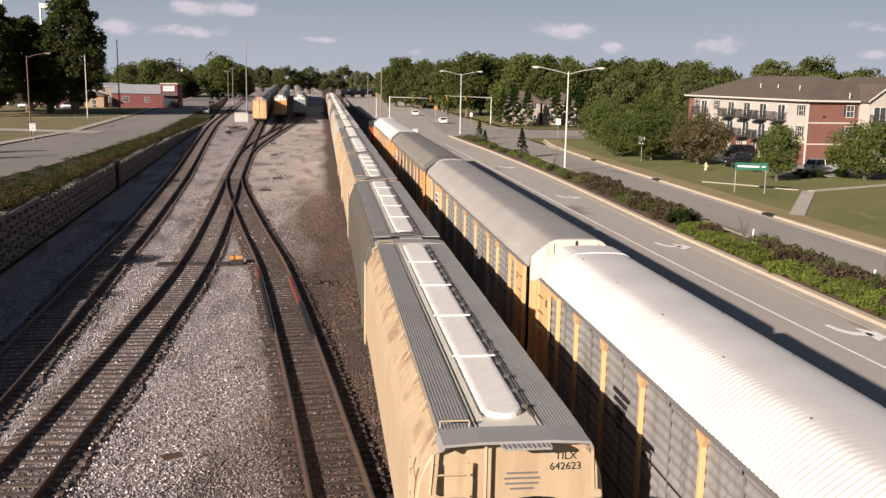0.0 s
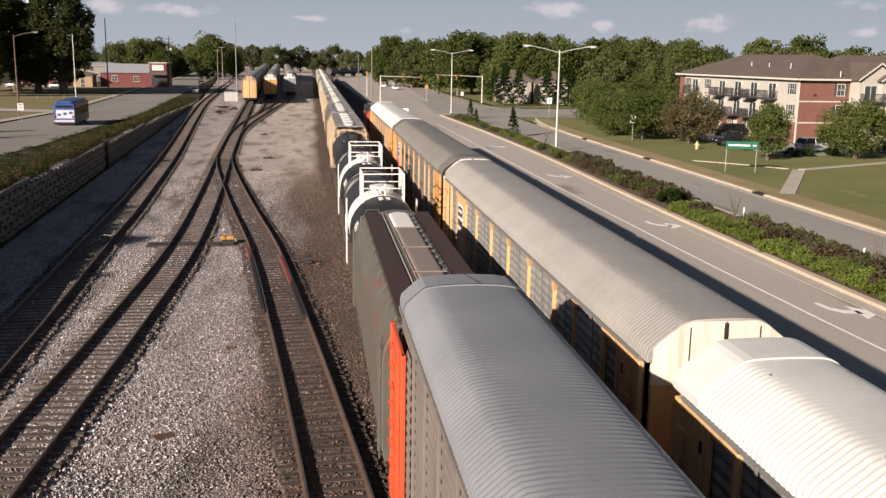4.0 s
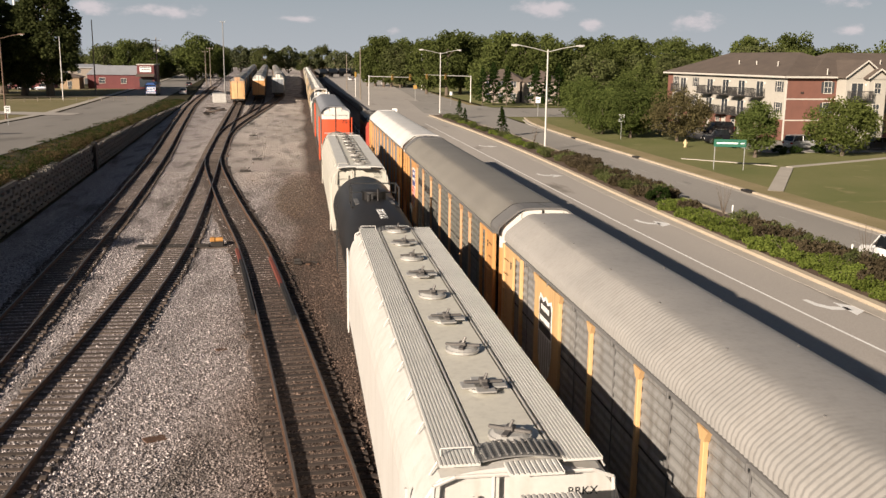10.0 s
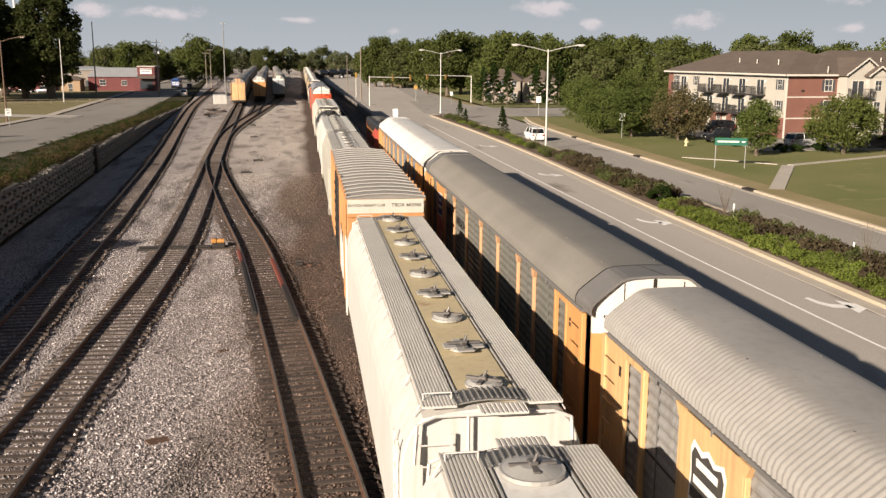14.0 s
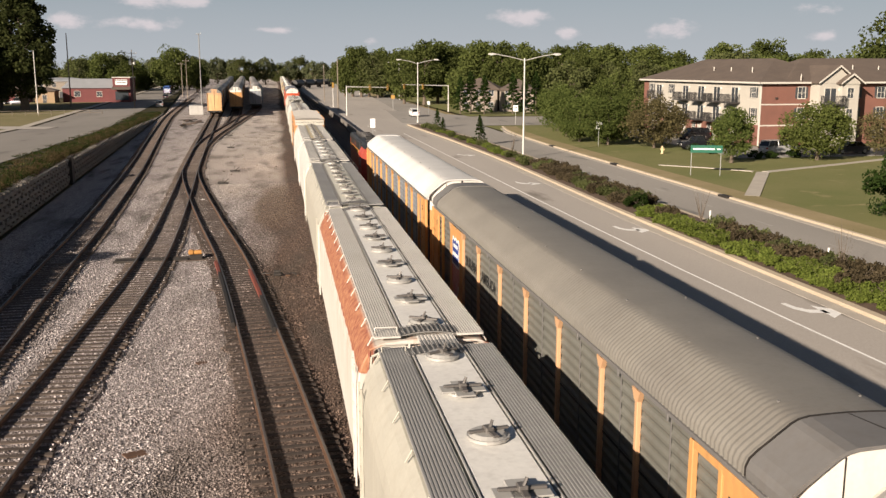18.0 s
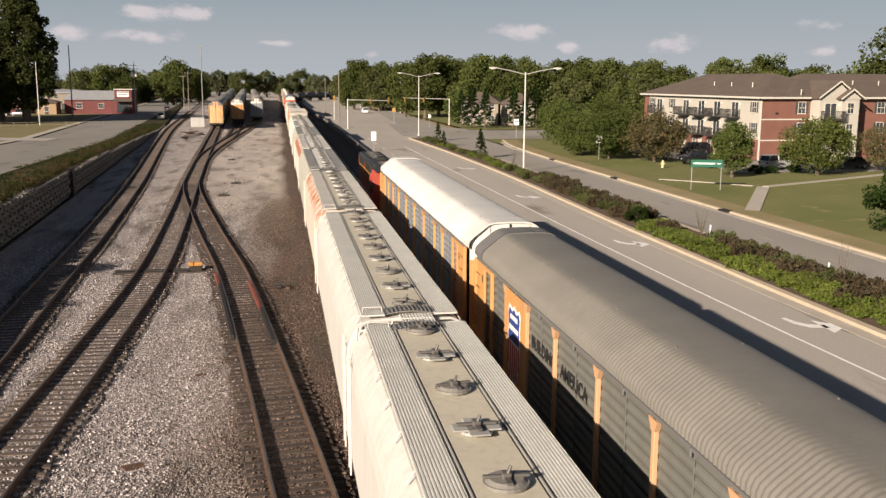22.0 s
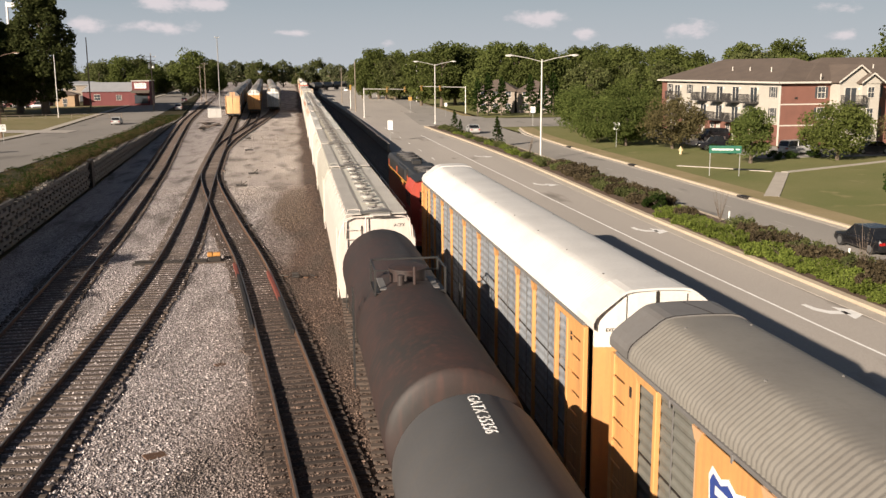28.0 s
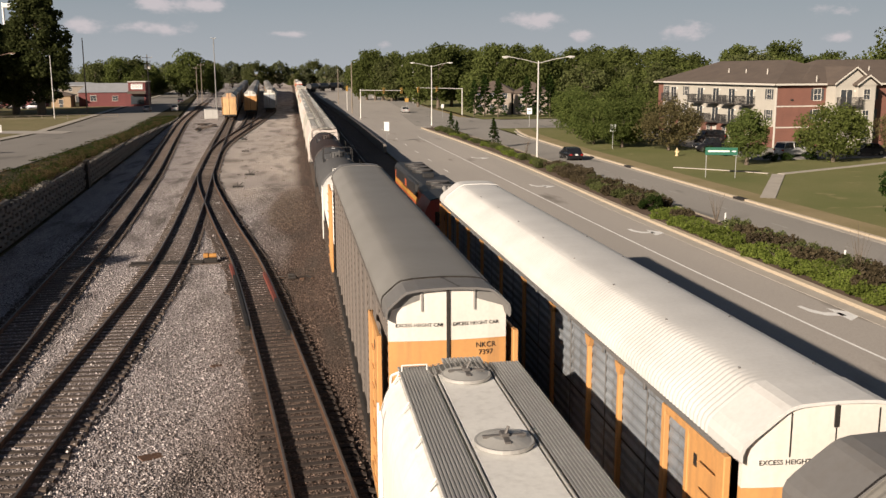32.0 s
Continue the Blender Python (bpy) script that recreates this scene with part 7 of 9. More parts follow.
M_GLASSLENS = mat("dark_signal_lens", (0.04, 0.035, 0.03), rough=0.2, bump=0.0)
signal_mast(14.6, 206.2, 6.2, 9.2, (0.55, 0.97), "traffic signal on a long mast arm over the road")
signal_mast(39.5, 220.5, 6.1, -11.0, (0.55, 0.95), "traffic signal on a long mast arm over the road")
t = empty("traffic_signal", "traffic signal on a short post", "traffic signal", "traffic signals", pose(14.3, 252, -0.15))
part("mast", Geo().tube((0, 0, 0), (0, 0, 6.0), 0.12, 10), M_ALU, t)
part("signal_head", Geo().box(-0.25, 0.25, -0.15, 0.15, 5.0, 6.4, 0.03), M_SIGNORANGE, t)


def sign(x, y, z, w, h, face, label, posts=1, bars=(), post_m=None, turn=0, base=-0.1):
    t = empty("road_sign", label, "road sign", "road signs", pose(x, y, base, 0, 0, turn))
    for i in range(posts):
        px = 0 if posts == 1 else (-w / 2 + 0.12 + i * (w - 0.24))
        part("post", Geo().box(px - 0.035, px + 0.035, -0.02, 0.03, 0, z + h * 0.5, 0.006), post_m or M_GALV, t)
    part("sign_plate", Geo().box(-w / 2, w / 2, -0.035, -0.02, z - h / 2, z + h / 2, 0.004), face, t)
    for bx, bz, bw, bh, bm in bars:
        part("lettering_bar", Geo().box(bx - bw / 2, bx + bw / 2, -0.041, -0.036, z + bz - bh / 2, z + bz + bh / 2), bm, t)
    return t


M_SIGNBLACK = mat("black_sign_ink", (0.02, 0.02, 0.02), rough=0.6, bump=0.0)
sign(40.5, 85.0, 2.55, 3.0, 0.72, M_SIGNGREEN, "wide green guide sign on two posts", 2, ((-0.25, 0.0, 2.0, 0.15, M_SIGNWHITE), (1.15, 0.0, 0.35, 0.12, M_SIGNWHITE)), turn=-18)
sign(41.6, 119.5, 2.75, 0.75, 0.95, M_SIGNWHITE, "white regulatory sign on a post", 1, ((0, 0.15, 0.5, 0.12, M_SIGNBLACK), (0, -0.2, 0.45, 0.3, M_SIGNBLACK)), turn=-15)
sign(42.8, 169.0, 2.9, 0.9, 1.1, M_SIGNWHITE, "white sign on a post at the junction", 1, ((0, 0.1, 0.6, 0.15, M_SIGNBLACK),), turn=-15)
sign(13.6, 139.0, 2.2, 0.75, 1.35, M_SIGNWHITE, "white sign plate beside the barrier", 1, turn=-5)
sign(27.5, 230, 3.2, 0.9, 0.9, M_SIGNORANGE, "yellow diamond warning sign", 1, turn=-10)
sign(32.5, 206.0, 2.6, 0.6, 0.8, M_SIGNWHITE, "white sign in the junction", 1)
s30 = sign(-38.6, 133.0, 2.1, 0.75, 0.95, M_SIGNWHITE, "white speed limit sign reading 30", 1, ((0, 0.28, 0.5, 0.1, M_SIGNBLACK),), turn=12, base=0.7)
writing("30", 0.45, pose(0, -0.042, 1.98, 90, 0, 0), M_SIGNBLACK, s30)
for x, y in ((27.9, 57.5), (28.2, 44.2)):
    t = empty("marker_post", "short white marker post in the median", "marker post", "marker posts", pose(x, y, -0.06))
    part("post", Geo().box(-0.05, 0.05, -0.03, 0.03, 0, 0.95, 0.01), M_SIGNWHITE, t)
# hydrant
t = empty("fire_hydrant", "cream fire hydrant on the lawn", "hydrant", at=pose(45.7, 107.9, -0.1))
M_HYD = mat("cream_hydrant_paint", (0.70, 0.55, 0.32), rough=0.5)
part("barrel", Geo().disc((0, 0, 0), 0.2, 0.08, 12).disc((0, 0, 0.08), 0.15, 0.62, 12).disc((0, 0, 0.7), 0.19, 0.06, 12), M_HYD, t, smooth=True)
part("bonnet", Geo().disc((0, 0, 0.76), 0.17, 0.14, 12, 0.06).disc((0, 0, 0.9), 0.05, 0.08, 6), M_HYD, t, smooth=True)
part("nozzle", Geo().tube((-0.26, 0, 0.52), (0.26, 0, 0.52), 0.08, 10).tube((0, 0, 0.48), (0, -0.28, 0.48), 0.1, 10), M_HYD, t)
# drain inlets in the far kerb
for x, y in ((35.55, 70.7), (35.7, 97.0), (35.9, 121.5)):
    t = part("kerb_inlet", Geo().box(-0.3, 0.3, -0.8, 0.8, -0.19, -0.03, 0.02), M_DARKSTEEL, None, at=pose(x, y, 0.0))
    tagged(t, "dark storm drain inlet in the kerb", "drain", "storm drains")

# ---------------------------------------------------------------- things in the yard
t = empty("relay_cabinet", "white metal relay cabinet beside the tracks", "cabinet", at=pose(-18.2, 219, -0.4, 0, 0, 8))
M_CABINET = mat("dull_white_cabinet_paint", (0.50, 0.49, 0.465), (0.44, 0.43, 0.41), 0.6, streak=True, streak_amt=0.25)
part("body", Geo().box(-1.45, 1.45, -0.9, 0.9, 0.15, 2.2, 0.03), M_CABINET, t)
part("plinth", Geo().box(-1.6, 1.6, -0.95, 0.95, 0, 0.15, 0.01), M_CONC, t)
part("door", Geo().box(-0.6, 0.6, -0.93, -0.9, 0.3, 2.1, 0.01), M_CABINET, t)
part("roof", Geo().prism([(-1.55, 2.2), (1.55, 2.2), (1.55, 2.26), (0, 2.38), (-1.55, 2.26)], -1.0, 1.0), M_GALV, t)
# switch machine with its rods
M_SWITCH = mat("orange_switch_paint", (0.46, 0.22, 0.05), (0.30, 0.14, 0.04), 0.6)
t = empty("switch_machine", "small orange switch machine beside the track", "switch machine", at=pose(-4.75, 52.5, -0.28, 0, 0, 3))
part("case", Geo().box(-0.35, 0.35, -0.25, 0.25, 0.05, 0.32, 0.04), M_DARKSTEEL, t)
part("motor", Geo().tube((-0.1, 0, 0.4), (0.3, 0, 0.4), 0.14, 12), M_SWITCH, t, smooth=True)
part("cover", Geo().box(-0.4, -0.1, -0.18, 0.18, 0.3, 0.55, 0.05), M_SWITCH, t)
part("rod", Geo().tube((-0.35, 0, 0.12), (-3.2, 0.0, 0.12), 0.035, 8), M_DARKSTEEL, t)
part("tie_base", Geo().box(-3.4, 0.6, -0.45, -0.2, -0.12, 0.06, 0.01).box(-3.4, 0.6, 0.2, 0.45, -0.12, 0.06, 0.01), M_TIE, t)
t = empty("switch_machine", "low black switch stand beside the track", "switch machine", at=pose(-0.2, 47.6, -0.3, 0, 0, -8))
part("case", Geo().box(-0.30, 0.12, -0.14, 0.14, 0.02, 0.17, 0.04), M_DARKSTEEL, t)
part("motor", Geo().tube((-0.3, 0, 0.22), (0.02, 0, 0.22), 0.08, 12), M_DARKSTEEL, t)
part("lever", Geo().tube((0.1, 0.05, 0.05), (0.62, 0.22, 0.12), 0.03, 6).tube((0.62, 0.22, 0.12), (0.85, 0.1, 0.05), 0.05, 6), M_DARKSTEEL, t)
part("spike_heap", Geo().box(0.3, 0.55, -0.22, -0.06, 0, 0.09, 0.03).box(-0.75, -0.5, 0.1, 0.24, 0, 0.08, 0.03).box(0.85, 1.0, -0.1, 0.06, 0, 0.07, 0.03), M_RAIL, t)
part("rod", Geo().tube((-0.5, 0, 0.12), (-2.0, 0.1, 0.12), 0.03, 8), M_DARKSTEEL, t)
M_REDSTEEL = mat("rust_red_steel", (0.20, 0.045, 0.03), (0.14, 0.04, 0.028), 0.7)
for side, y0, y1, m_ in ((-1, 37.6, 47.6, M_DARKSTEEL), (1, 36.6, 42.2, M_DARKSTEEL), (1, 42.2, 48.0, M_REDSTEEL), (-1, 47.6, 50.5, M_REDSTEEL)):
    rings = []
    for y in steps(y0, y1, 8):
        x = TRACK_C(y) + side * 0.7525 + (-0.16 if side < 0 else -0.13) - 0.0
        rings.append([(x - 0.07, y, -0.17), (x + 0.07, y, -0.17), (x + 0.07, y, 0.035), (x - 0.07, y, 0.035)])
    tagged(part("guard_rail", Geo().loft(rings), m_), "thick dark guard bar beside the running rail", "guard rail", "guard rails")
# oily trough of the switch rods
tagged(part("rod_trough", Geo().box(-9.1, -5.15, 52.05, 52.22, -0.3, -0.15, 0.015).box(-9.1, -5.15, 52.72, 52.9, -0.3, -0.15, 0.015).box(-9.0, -5.2, 52.22, 52.72, -0.3, -0.168), mat("oil_soaked_timber", (0.016, 0.013, 0.011), (0.030, 0.024, 0.019), 0.8, scale=2.0, fine=18.0)), "oil-black timber trough of the switch rods", "switch tie")
# plank crossings
for (xa, xb, y) in ((-12.9, -10.6, 52.0), (-8.9, -6.6, 86.5), (-9.9, -7.6, 101.0)):
    tagged(part("switch_tie", Geo().box(xa, xb, y - 0.22, y + 0.22, -0.3, -0.145, 0.015), M_TIE), "long dark switch tie under the rails", "switch tie", "switch ties")
# loose things in the gravel
rr = random.Random(17)
heap_spots = ((-22.0, 195), (-20.8, 183), (-21.4, 178), (-20.2, 190))
for i, (x, y) in enumerate(heap_spots):
    t = empty("tie_heap", "small heap of scrap track material", "scrap heap", "scrap heaps", pose(x + 4.6, y - 4, -0.36, 0, 0, rr.uniform(0, 90)))
    for k in range(6):
        part("scrap_piece", Geo().box(-0.9, 0.9, -0.12, 0.12, 0, 0.16, 0.01), M_TIE if k % 2 else M_DARKSTEEL, t, at=pose(rr.uniform(-0.5, 0.5), rr.uniform(-0.6, 0.6), 0.1 + 0.13 * (k // 2), 0, rr.uniform(-6, 6), rr.uniform(0, 180)))
for x, y, s, lab in ((-4.2, 25.5, 0.32, "flat rusty steel plate lying on the gravel"), (-3.0, 33.6, 0.25, "small rusty steel plate on the gravel")):
    tagged(part("steel_plate", Geo().box(-s, s, -s * 0.6, s * 0.6, 0, 0.04, 0.01), M_RAIL, None, at=pose(x, y, -0.36, 0, 4, 30)), lab, "steel plate", "loose plates")
tagged(part("paper_scrap", Geo().box(-0.12, 0.12, -0.2, 0.2, 0, 0.02), M_SIGNWHITE, None, at=pose(-6.1, 76.5, -0.2, 0, 8, 30)), "scrap of white paper in the gravel", "litter")
for x, y in ((-5.2, 88.0), (-6.4, 128.0), (-4.6, 98.5), (-7.6, 150)):
    t = empty("switch_stand", "low dark switch stand with a lever", "switch stand", "switch stands", pose(x, y, -0.35))
    part("base", Geo().box(-0.5, 0.5, -0.15, 0.15, 0, 0.15, 0.01), M_DARKSTEEL, t)
    part("lever", Geo().tube((0, 0, 0.1), (0.5, 0, 0.5), 0.035, 6), M_DARKSTEEL, t)
    part("target", Geo().box(-0.04, 0.0, -0.12, 0.12, 0.15, 0.55), M_DARKSTEEL, t)
# ---------------------------------------------------------------- the flats on the right
M_BRICK = mat("red_brick", (0.20, 0.088, 0.064), (0.155, 0.07, 0.052), 0.85, scale=0.6, fine=10.0, bump=0.2)
M_SIDING = mat("cream_siding", (0.455, 0.425, 0.37), (0.40, 0.375, 0.325), 0.7, scale=0.4, fine=8.0, bump=0.05)
M_ROOF = mat("brown_shingles", (0.115, 0.088, 0.070), (0.085, 0.066, 0.054), 0.9, scale=0.5, fine=7.0, bump=0.3, stretch=(1, 1, 3))
M_TRIM = mat("white_trim", (0.56, 0.53, 0.47), (0.50, 0.47, 0.42), 0.6, bump=0.0)
M_PANE = mat("window_glass", (0.05, 0.06, 0.07), (0.035, 0.04, 0.05), 0.08, bump=0.0, spec=0.8)
M_SHUTTER = mat("dark_shutter", (0.05, 0.055, 0.06), rough=0.6, bump=0.0)
M_RAILING = mat("dark_balcony_railing", (0.045, 0.042, 0.04), rough=0.6, bump=0.0)


def hip_roof(g, x0, x1, y0, y1, z0, z1, along, run):
    t = 0.25
    base = [(x0, y0, z0), (x1, y0, z0), (x1, y1, z0), (x0, y1, z0)]
    low = [(x, y, z0 - t) for x, y, _ in base]
    if along == "y":
        r0, r1 = ((x0 + x1) / 2, y0 + run, z1), ((x0 + x1) / 2, y1 - run, z1)
    else:
        r0, r1 = (x0 + run, (y0 + y1) / 2, z1), (x1 - run, (y0 + y1) / 2, z1)
    v = base + [r0, r1] + low
    f = [(0, 1, 4), (1, 2, 5, 4), (2, 3, 5), (3, 0, 4, 5)] if along == "y" else [(0, 1, 5, 4), (1, 2, 5), (2, 3, 4, 5), (3, 0, 4)]
    f += [(0, 6, 7, 1), (1, 7, 8, 2), (2, 8, 9, 3), (3, 9, 6, 0), (6, 9, 8, 7)]
    return g.add(v, f)


def window_unit(parent, at, w, h, shutters=True):
    """Frame, pane, sash bars, sill and shutters; local x runs along the wall, -y out of it."""
    win = part("window", Geo().box(-w / 2 - 0.07, w / 2 + 0.07, -0.06, 0.02, h / 2, h / 2 + 0.09, 0.01).box(-w / 2 - 0.07, -w / 2, -0.06, 0.02, -h / 2, h / 2, 0.01).box(w / 2, w / 2 + 0.07, -0.06, 0.02, -h / 2, h / 2, 0.01).box(-w / 2 - 0.1, w / 2 + 0.1, -0.09, 0.02, -h / 2 - 0.1, -h / 2, 0.01), M_TRIM, parent, at=at)
    part("pane", Geo().box(-w / 2, w / 2, -0.02, 0.0, -h / 2, h / 2), M_PANE, win)
    part("sash_bar", Geo().box(-w / 2, w / 2, -0.045, -0.02, -0.03, 0.03).box(-0.02, 0.02, -0.04, -0.02, -h / 2, h / 2), M_TRIM, win)
    if shutters:
        for s in (-1, 1):
            part("shutter", Geo().box(s * (w / 2 + 0.26) - 0.17, s * (w / 2 + 0.26) + 0.17, -0.05, -0.005, -h / 2, h / 2, 0.01), M_SHUTTER, win)
    return win


def balcony(parent, at):
    """A slab with a railing, a glazed door behind it and a lamp; -y is outwards."""
    b = part("balcony", Geo().box(-1.45, 1.45, -1.5, 0.0, -0.16, 0.0, 0.02), M_RAILING, parent, at=at)
    rail = Geo().box(-1.45, 1.45, -1.5, -1.45, 1.0, 1.06).box(-1.45, -1.40, -1.5, 0, 1.0, 1.06).box(1.40, 1.45, -1.5, 0, 1.0, 1.06)
    for i in range(19):
        x = -1.42 + 2.84 * i / 18
        rail.box(x - 0.022, x + 0.022, -1.495, -1.455, 0, 1.0)
    for i in range(1, 8):
        for s in (-1, 1):
            rail.box(s * 1.425 - 0.022, s * 1.425 + 0.022, -1.5 + 0.19 * i, -1.46 + 0.19 * i, 0, 1.0)
    part("railing", rail, M_RAILING, b)["kind"] = "stuff"
    d = part("patio_door", Geo().box(-0.92, 0.92, -0.05, 0.0, 2.0, 2.1).box(-0.92, -0.84, -0.05, 0, 0, 2.0).box(0.84, 0.92, -0.05, 0, 0, 2.0).box(-0.04, 0.04, -0.06, 0, 0, 2.0), M_TRIM, b)
    part("pane", Geo().box(-0.84, 0.84, -0.02, 0.0, 0.04, 2.0), M_PANE, b)
    part("wall_lamp", Geo().box(-0.09, 0.09, -0.15, 0, 1.7, 1.95, 0.02), M_LENS, b, at=(1.2, 0, 0))
    return b


def flats():
    h = empty("apartment_building", "three-storey brick and cream apartment building with a hipped brown roof", "building", at=pose(62.9, 116.7, -0.1, 0, 0, 4))
    part("brick_wall", Geo().box(0, 7.35, 0, 13.5, 0, 8.2).box(12.75, 34, 0.2, 13.5, 0, 8.2).box(0.0, 13.5, 13.5, 34.8, 0, 2.72).box(-0.02, 0.5, 33.0, 34.82, 2.72, 8.2), M_BRICK, h, "red brick walls")
    part("ground_floor_brick", Geo().box(-0.06, 0.3, 3.0, 34.8, 0, 2.7), M_BRICK, h)
    part("siding_wall", Geo().box(-0.04, 13.5, 0.012, 33.0, 2.72, 8.19).box(7.35, 12.75, -2.0, 8.0, 0, 8.19), M_SIDING, h, "cream siding walls")
    part("corner_board", Geo().box(-0.09, 0.06, -0.05, 0.16, 0, 8.18), M_TRIM, h)
    for z in (2.66, 5.43):
        part("stone_band", Geo().box(0.06, 7.35, -0.04, 0.0, z - 0.08, z + 0.08), M_TRIM, h)
    roof = hip_roof(Geo(), -0.65, 14.2, -0.65, 35.4, 8.42, 11.55, "y", 8.5)
    hip_roof(roof, 3.0, 36, -0.65, 14.2, 8.424, 11.554, "x", 7.4)
    rf = part("roof", roof, M_ROOF, h)
    part("eave_board", Geo().box(-0.7, -0.64, -0.7, 35.4, 8.16, 8.40).box(-0.7, 7.2, -0.7, -0.64, 8.16, 8.40).box(12.9, 36, -0.7, -0.64, 8.16, 8.40), M_TRIM, h)
    # the two gables over the cream bay
    def gable(xa, xb, y0, y1, z0, z1, face):
        xm = (xa + xb) / 2
        part("gable_roof", Geo().loft([[(xa - 0.4, y, z0 - 0.1), (xm, y, z1), (xb + 0.4, y, z0 - 0.1), (xb + 0.4, y, z0 - 0.3), (xm, y, z1 - 0.2), (xa - 0.4, y, z0 - 0.3)] for y in (y0 - 0.4, y1)]), M_ROOF, h)
        part("gable_wall", Geo().loft([[(xa, y, z0 - 0.3), (xm, y, z1 - 0.24), (xb, y, z0 - 0.3)] for y in (y0, y0 + 0.3)]), face, h)
        part("gable_board", Geo().loft([[(xa - 0.42, y, z0 - 0.12), (xm, y, z1 - 0.02), (xb + 0.42, y, z0 - 0.12), (xb + 0.42, y, z0 - 0.34), (xm, y, z1 - 0.24), (xa - 0.42, y, z0 - 0.34)] for y in (y0 - 0.46, y0 - 0.41)]), M_TRIM, h)
    gable(7.35, 12.75, -2.0, 6.5, 8.5, 10.6, M_SIDING)
    gable(10.2, 13.0, -2.7, 2.0, 8.4, 9.55, M_SIDING)
    part("bay_wall", Geo().box(10.3, 12.9, -2.6, -1.9, 0, 8.19), M_SIDING, h)
    for x, y, z in ((5.6, -0.3, 9.0), (2.2, 6.0, 9.9), (2.5, 12, 9.9), (2.6, 17, 10.0), (20, 3.0, 10.1), (16, 3.2, 10.2)):
        part("roof_vent", Geo().tube((x, y, z - 0.4), (x, y, z + 0.40), 0.075, 8), M_TRIM, h)
    # west front: local wall axis runs along +y, outwards is -x
    for z in (5.55, 2.80):
        for y in (6.4, 11.2, 15.7, 20.4, 29.2):
            balcony(h, pose(-0.05, y, z, 0, 0, -90))
        for y in (1.6, 25.0, 31.8):
            window_unit(h, pose(-0.05, y, z + 1.45, 0, 0, -90), 1.0, 1.35)
    for y in (6.4, 11.2, 15.7, 20.4, 25.0, 29.2):
        d = part("entrance_door", Geo().box(-0.55, 0.55, -0.06, 0, 0, 2.15, 0.01), M_TRIM, h, "white entrance door", at=pose(-0.06, y, 0.05, 0, 0, -90))
        window_unit(h, pose(-0.06, y + 1.7, 1.5, 0, 0, -90), 0.9, 1.2, False)
    # south front
    for z in (1.45, 4.2, 6.95):
        window_unit(h, pose(6.05, 0.0, z, 0, 0, 0), 1.05, 1.45)
        window_unit(h, pose(11.6, -2.6, z, 0, 0, 0), 0.9, 1.3, False)
        for x in (14.5, 18.5, 24, 29):
            window_unit(h, pose(x, 0.2, z, 0, 0, 0), 1.1, 1.45)
    for z in (5.55, 2.8):
        balcony(h, pose(9.0, -2.0, z, 0, 0, 0))
    part("wall_lamp", Geo().box(-0.2, 0.2, -0.12, 0, -0.12, 0.12, 0.02), M_DARKSTEEL, h, at=pose(2.3, 0, 6.25))
    return h


flats()


def house(label, x, y, w, d, h, rise, turn, wall_m, roof_m, windows=2):
    t = empty("house", label, "house", "houses", pose(x, y, -0.15, 0, 0, turn))
    part("wall", Geo().box(0, w, 0, d, 0, h), wall_m, t)
    part("roof", hip_roof(Geo(), -0.5, w + 0.5, -0.5, d + 0.5, h + 0.2, h + rise, "x", d / 2 + 0.3), roof_m, t)
    for i in range(windows):
        for z in ((1.6, 4.4) if h > 4.5 else (1.6,)):
            window_unit(t, pose(w * (i + 0.5) / windows, 0.0, z), 1.2, 1.3, False)
    part("door", Geo().box(w * 0.5 - 0.5, w * 0.5 + 0.5, -0.05, 0, 0, 2.05, 0.01), M_SHUTTER, t)
    return t


M_HOUSE = mat("tan_house_siding", (0.29, 0.245, 0.20), rough=0.8)
house("pale two-storey house with a brown roof among trees", 42.5, 222, 9, 8, 5.2, 2.6, -20, M_HOUSE, M_ROOF, 3)
house("pale house with a brown roof at the wood's edge", 51.5, 219, 8, 8, 5.0, 2.6, -20, M_HOUSE, M_ROOF, 2)

# ---------------------------------------------------------------- low red building on the left
M_REDWALL = mat("dark_red_boards", (0.150, 0.042, 0.042), (0.12, 0.036, 0.036), 0.85, scale=0.6, fine=8.0, bump=0.1)
M_METALROOF = mat("pale_metal_roof", (0.42, 0.43, 0.45), (0.36, 0.37, 0.385), 0.5, 0.3, scale=0.6, fine=10.0, bump=0.05)
t = empty("shop_building", "low dark red building with a pale metal roof", "building", at=pose(-63.5, 300, -0.15, 0, 0, 0))
part("wall", Geo().box(0, 14.5, 0, 14, 0, 4.2), M_REDWALL, t)
part("roof", Geo().add([(-0.4, -0.4, 4.2), (14.6, -0.4, 4.2), (14.6, 14.4, 4.2), (-0.4, 14.4, 4.2), (1.5, 6.5, 6.9), (14.6, 6.5, 6.9), (1.5, 7.5, 6.9), (14.6, 7.5, 6.9)], [(0, 1, 5, 4), (4, 5, 7, 6), (6, 7, 2, 3), (0, 4, 6, 3), (1, 2, 7, 5), (0, 3, 2, 1)]), M_METALROOF, t)
part("tower", Geo().box(14.6, 19.6, -0.6, 10, 0, 7.2), M_REDWALL, t, "dark red flat-topped front block")
part("parapet", Geo().box(14.4, 19.8, -0.8, 10.2, 7.2, 7.45), M_TRIM, t)
sg = part("sign_board", Geo().box(15.4, 18.8, -0.75, -0.6, 5.1, 6.7, 0.03), M_SIGNWHITE, t, "white sign board")
for z, w in ((6.4, 3.2), (5.8, 2.6)):
    part("lettering_bar", Geo().box(17.1 - w / 2, 17.1 + w / 2, -0.77, -0.752, z - 0.09, z + 0.09), M_SIGNBLACK, sg)
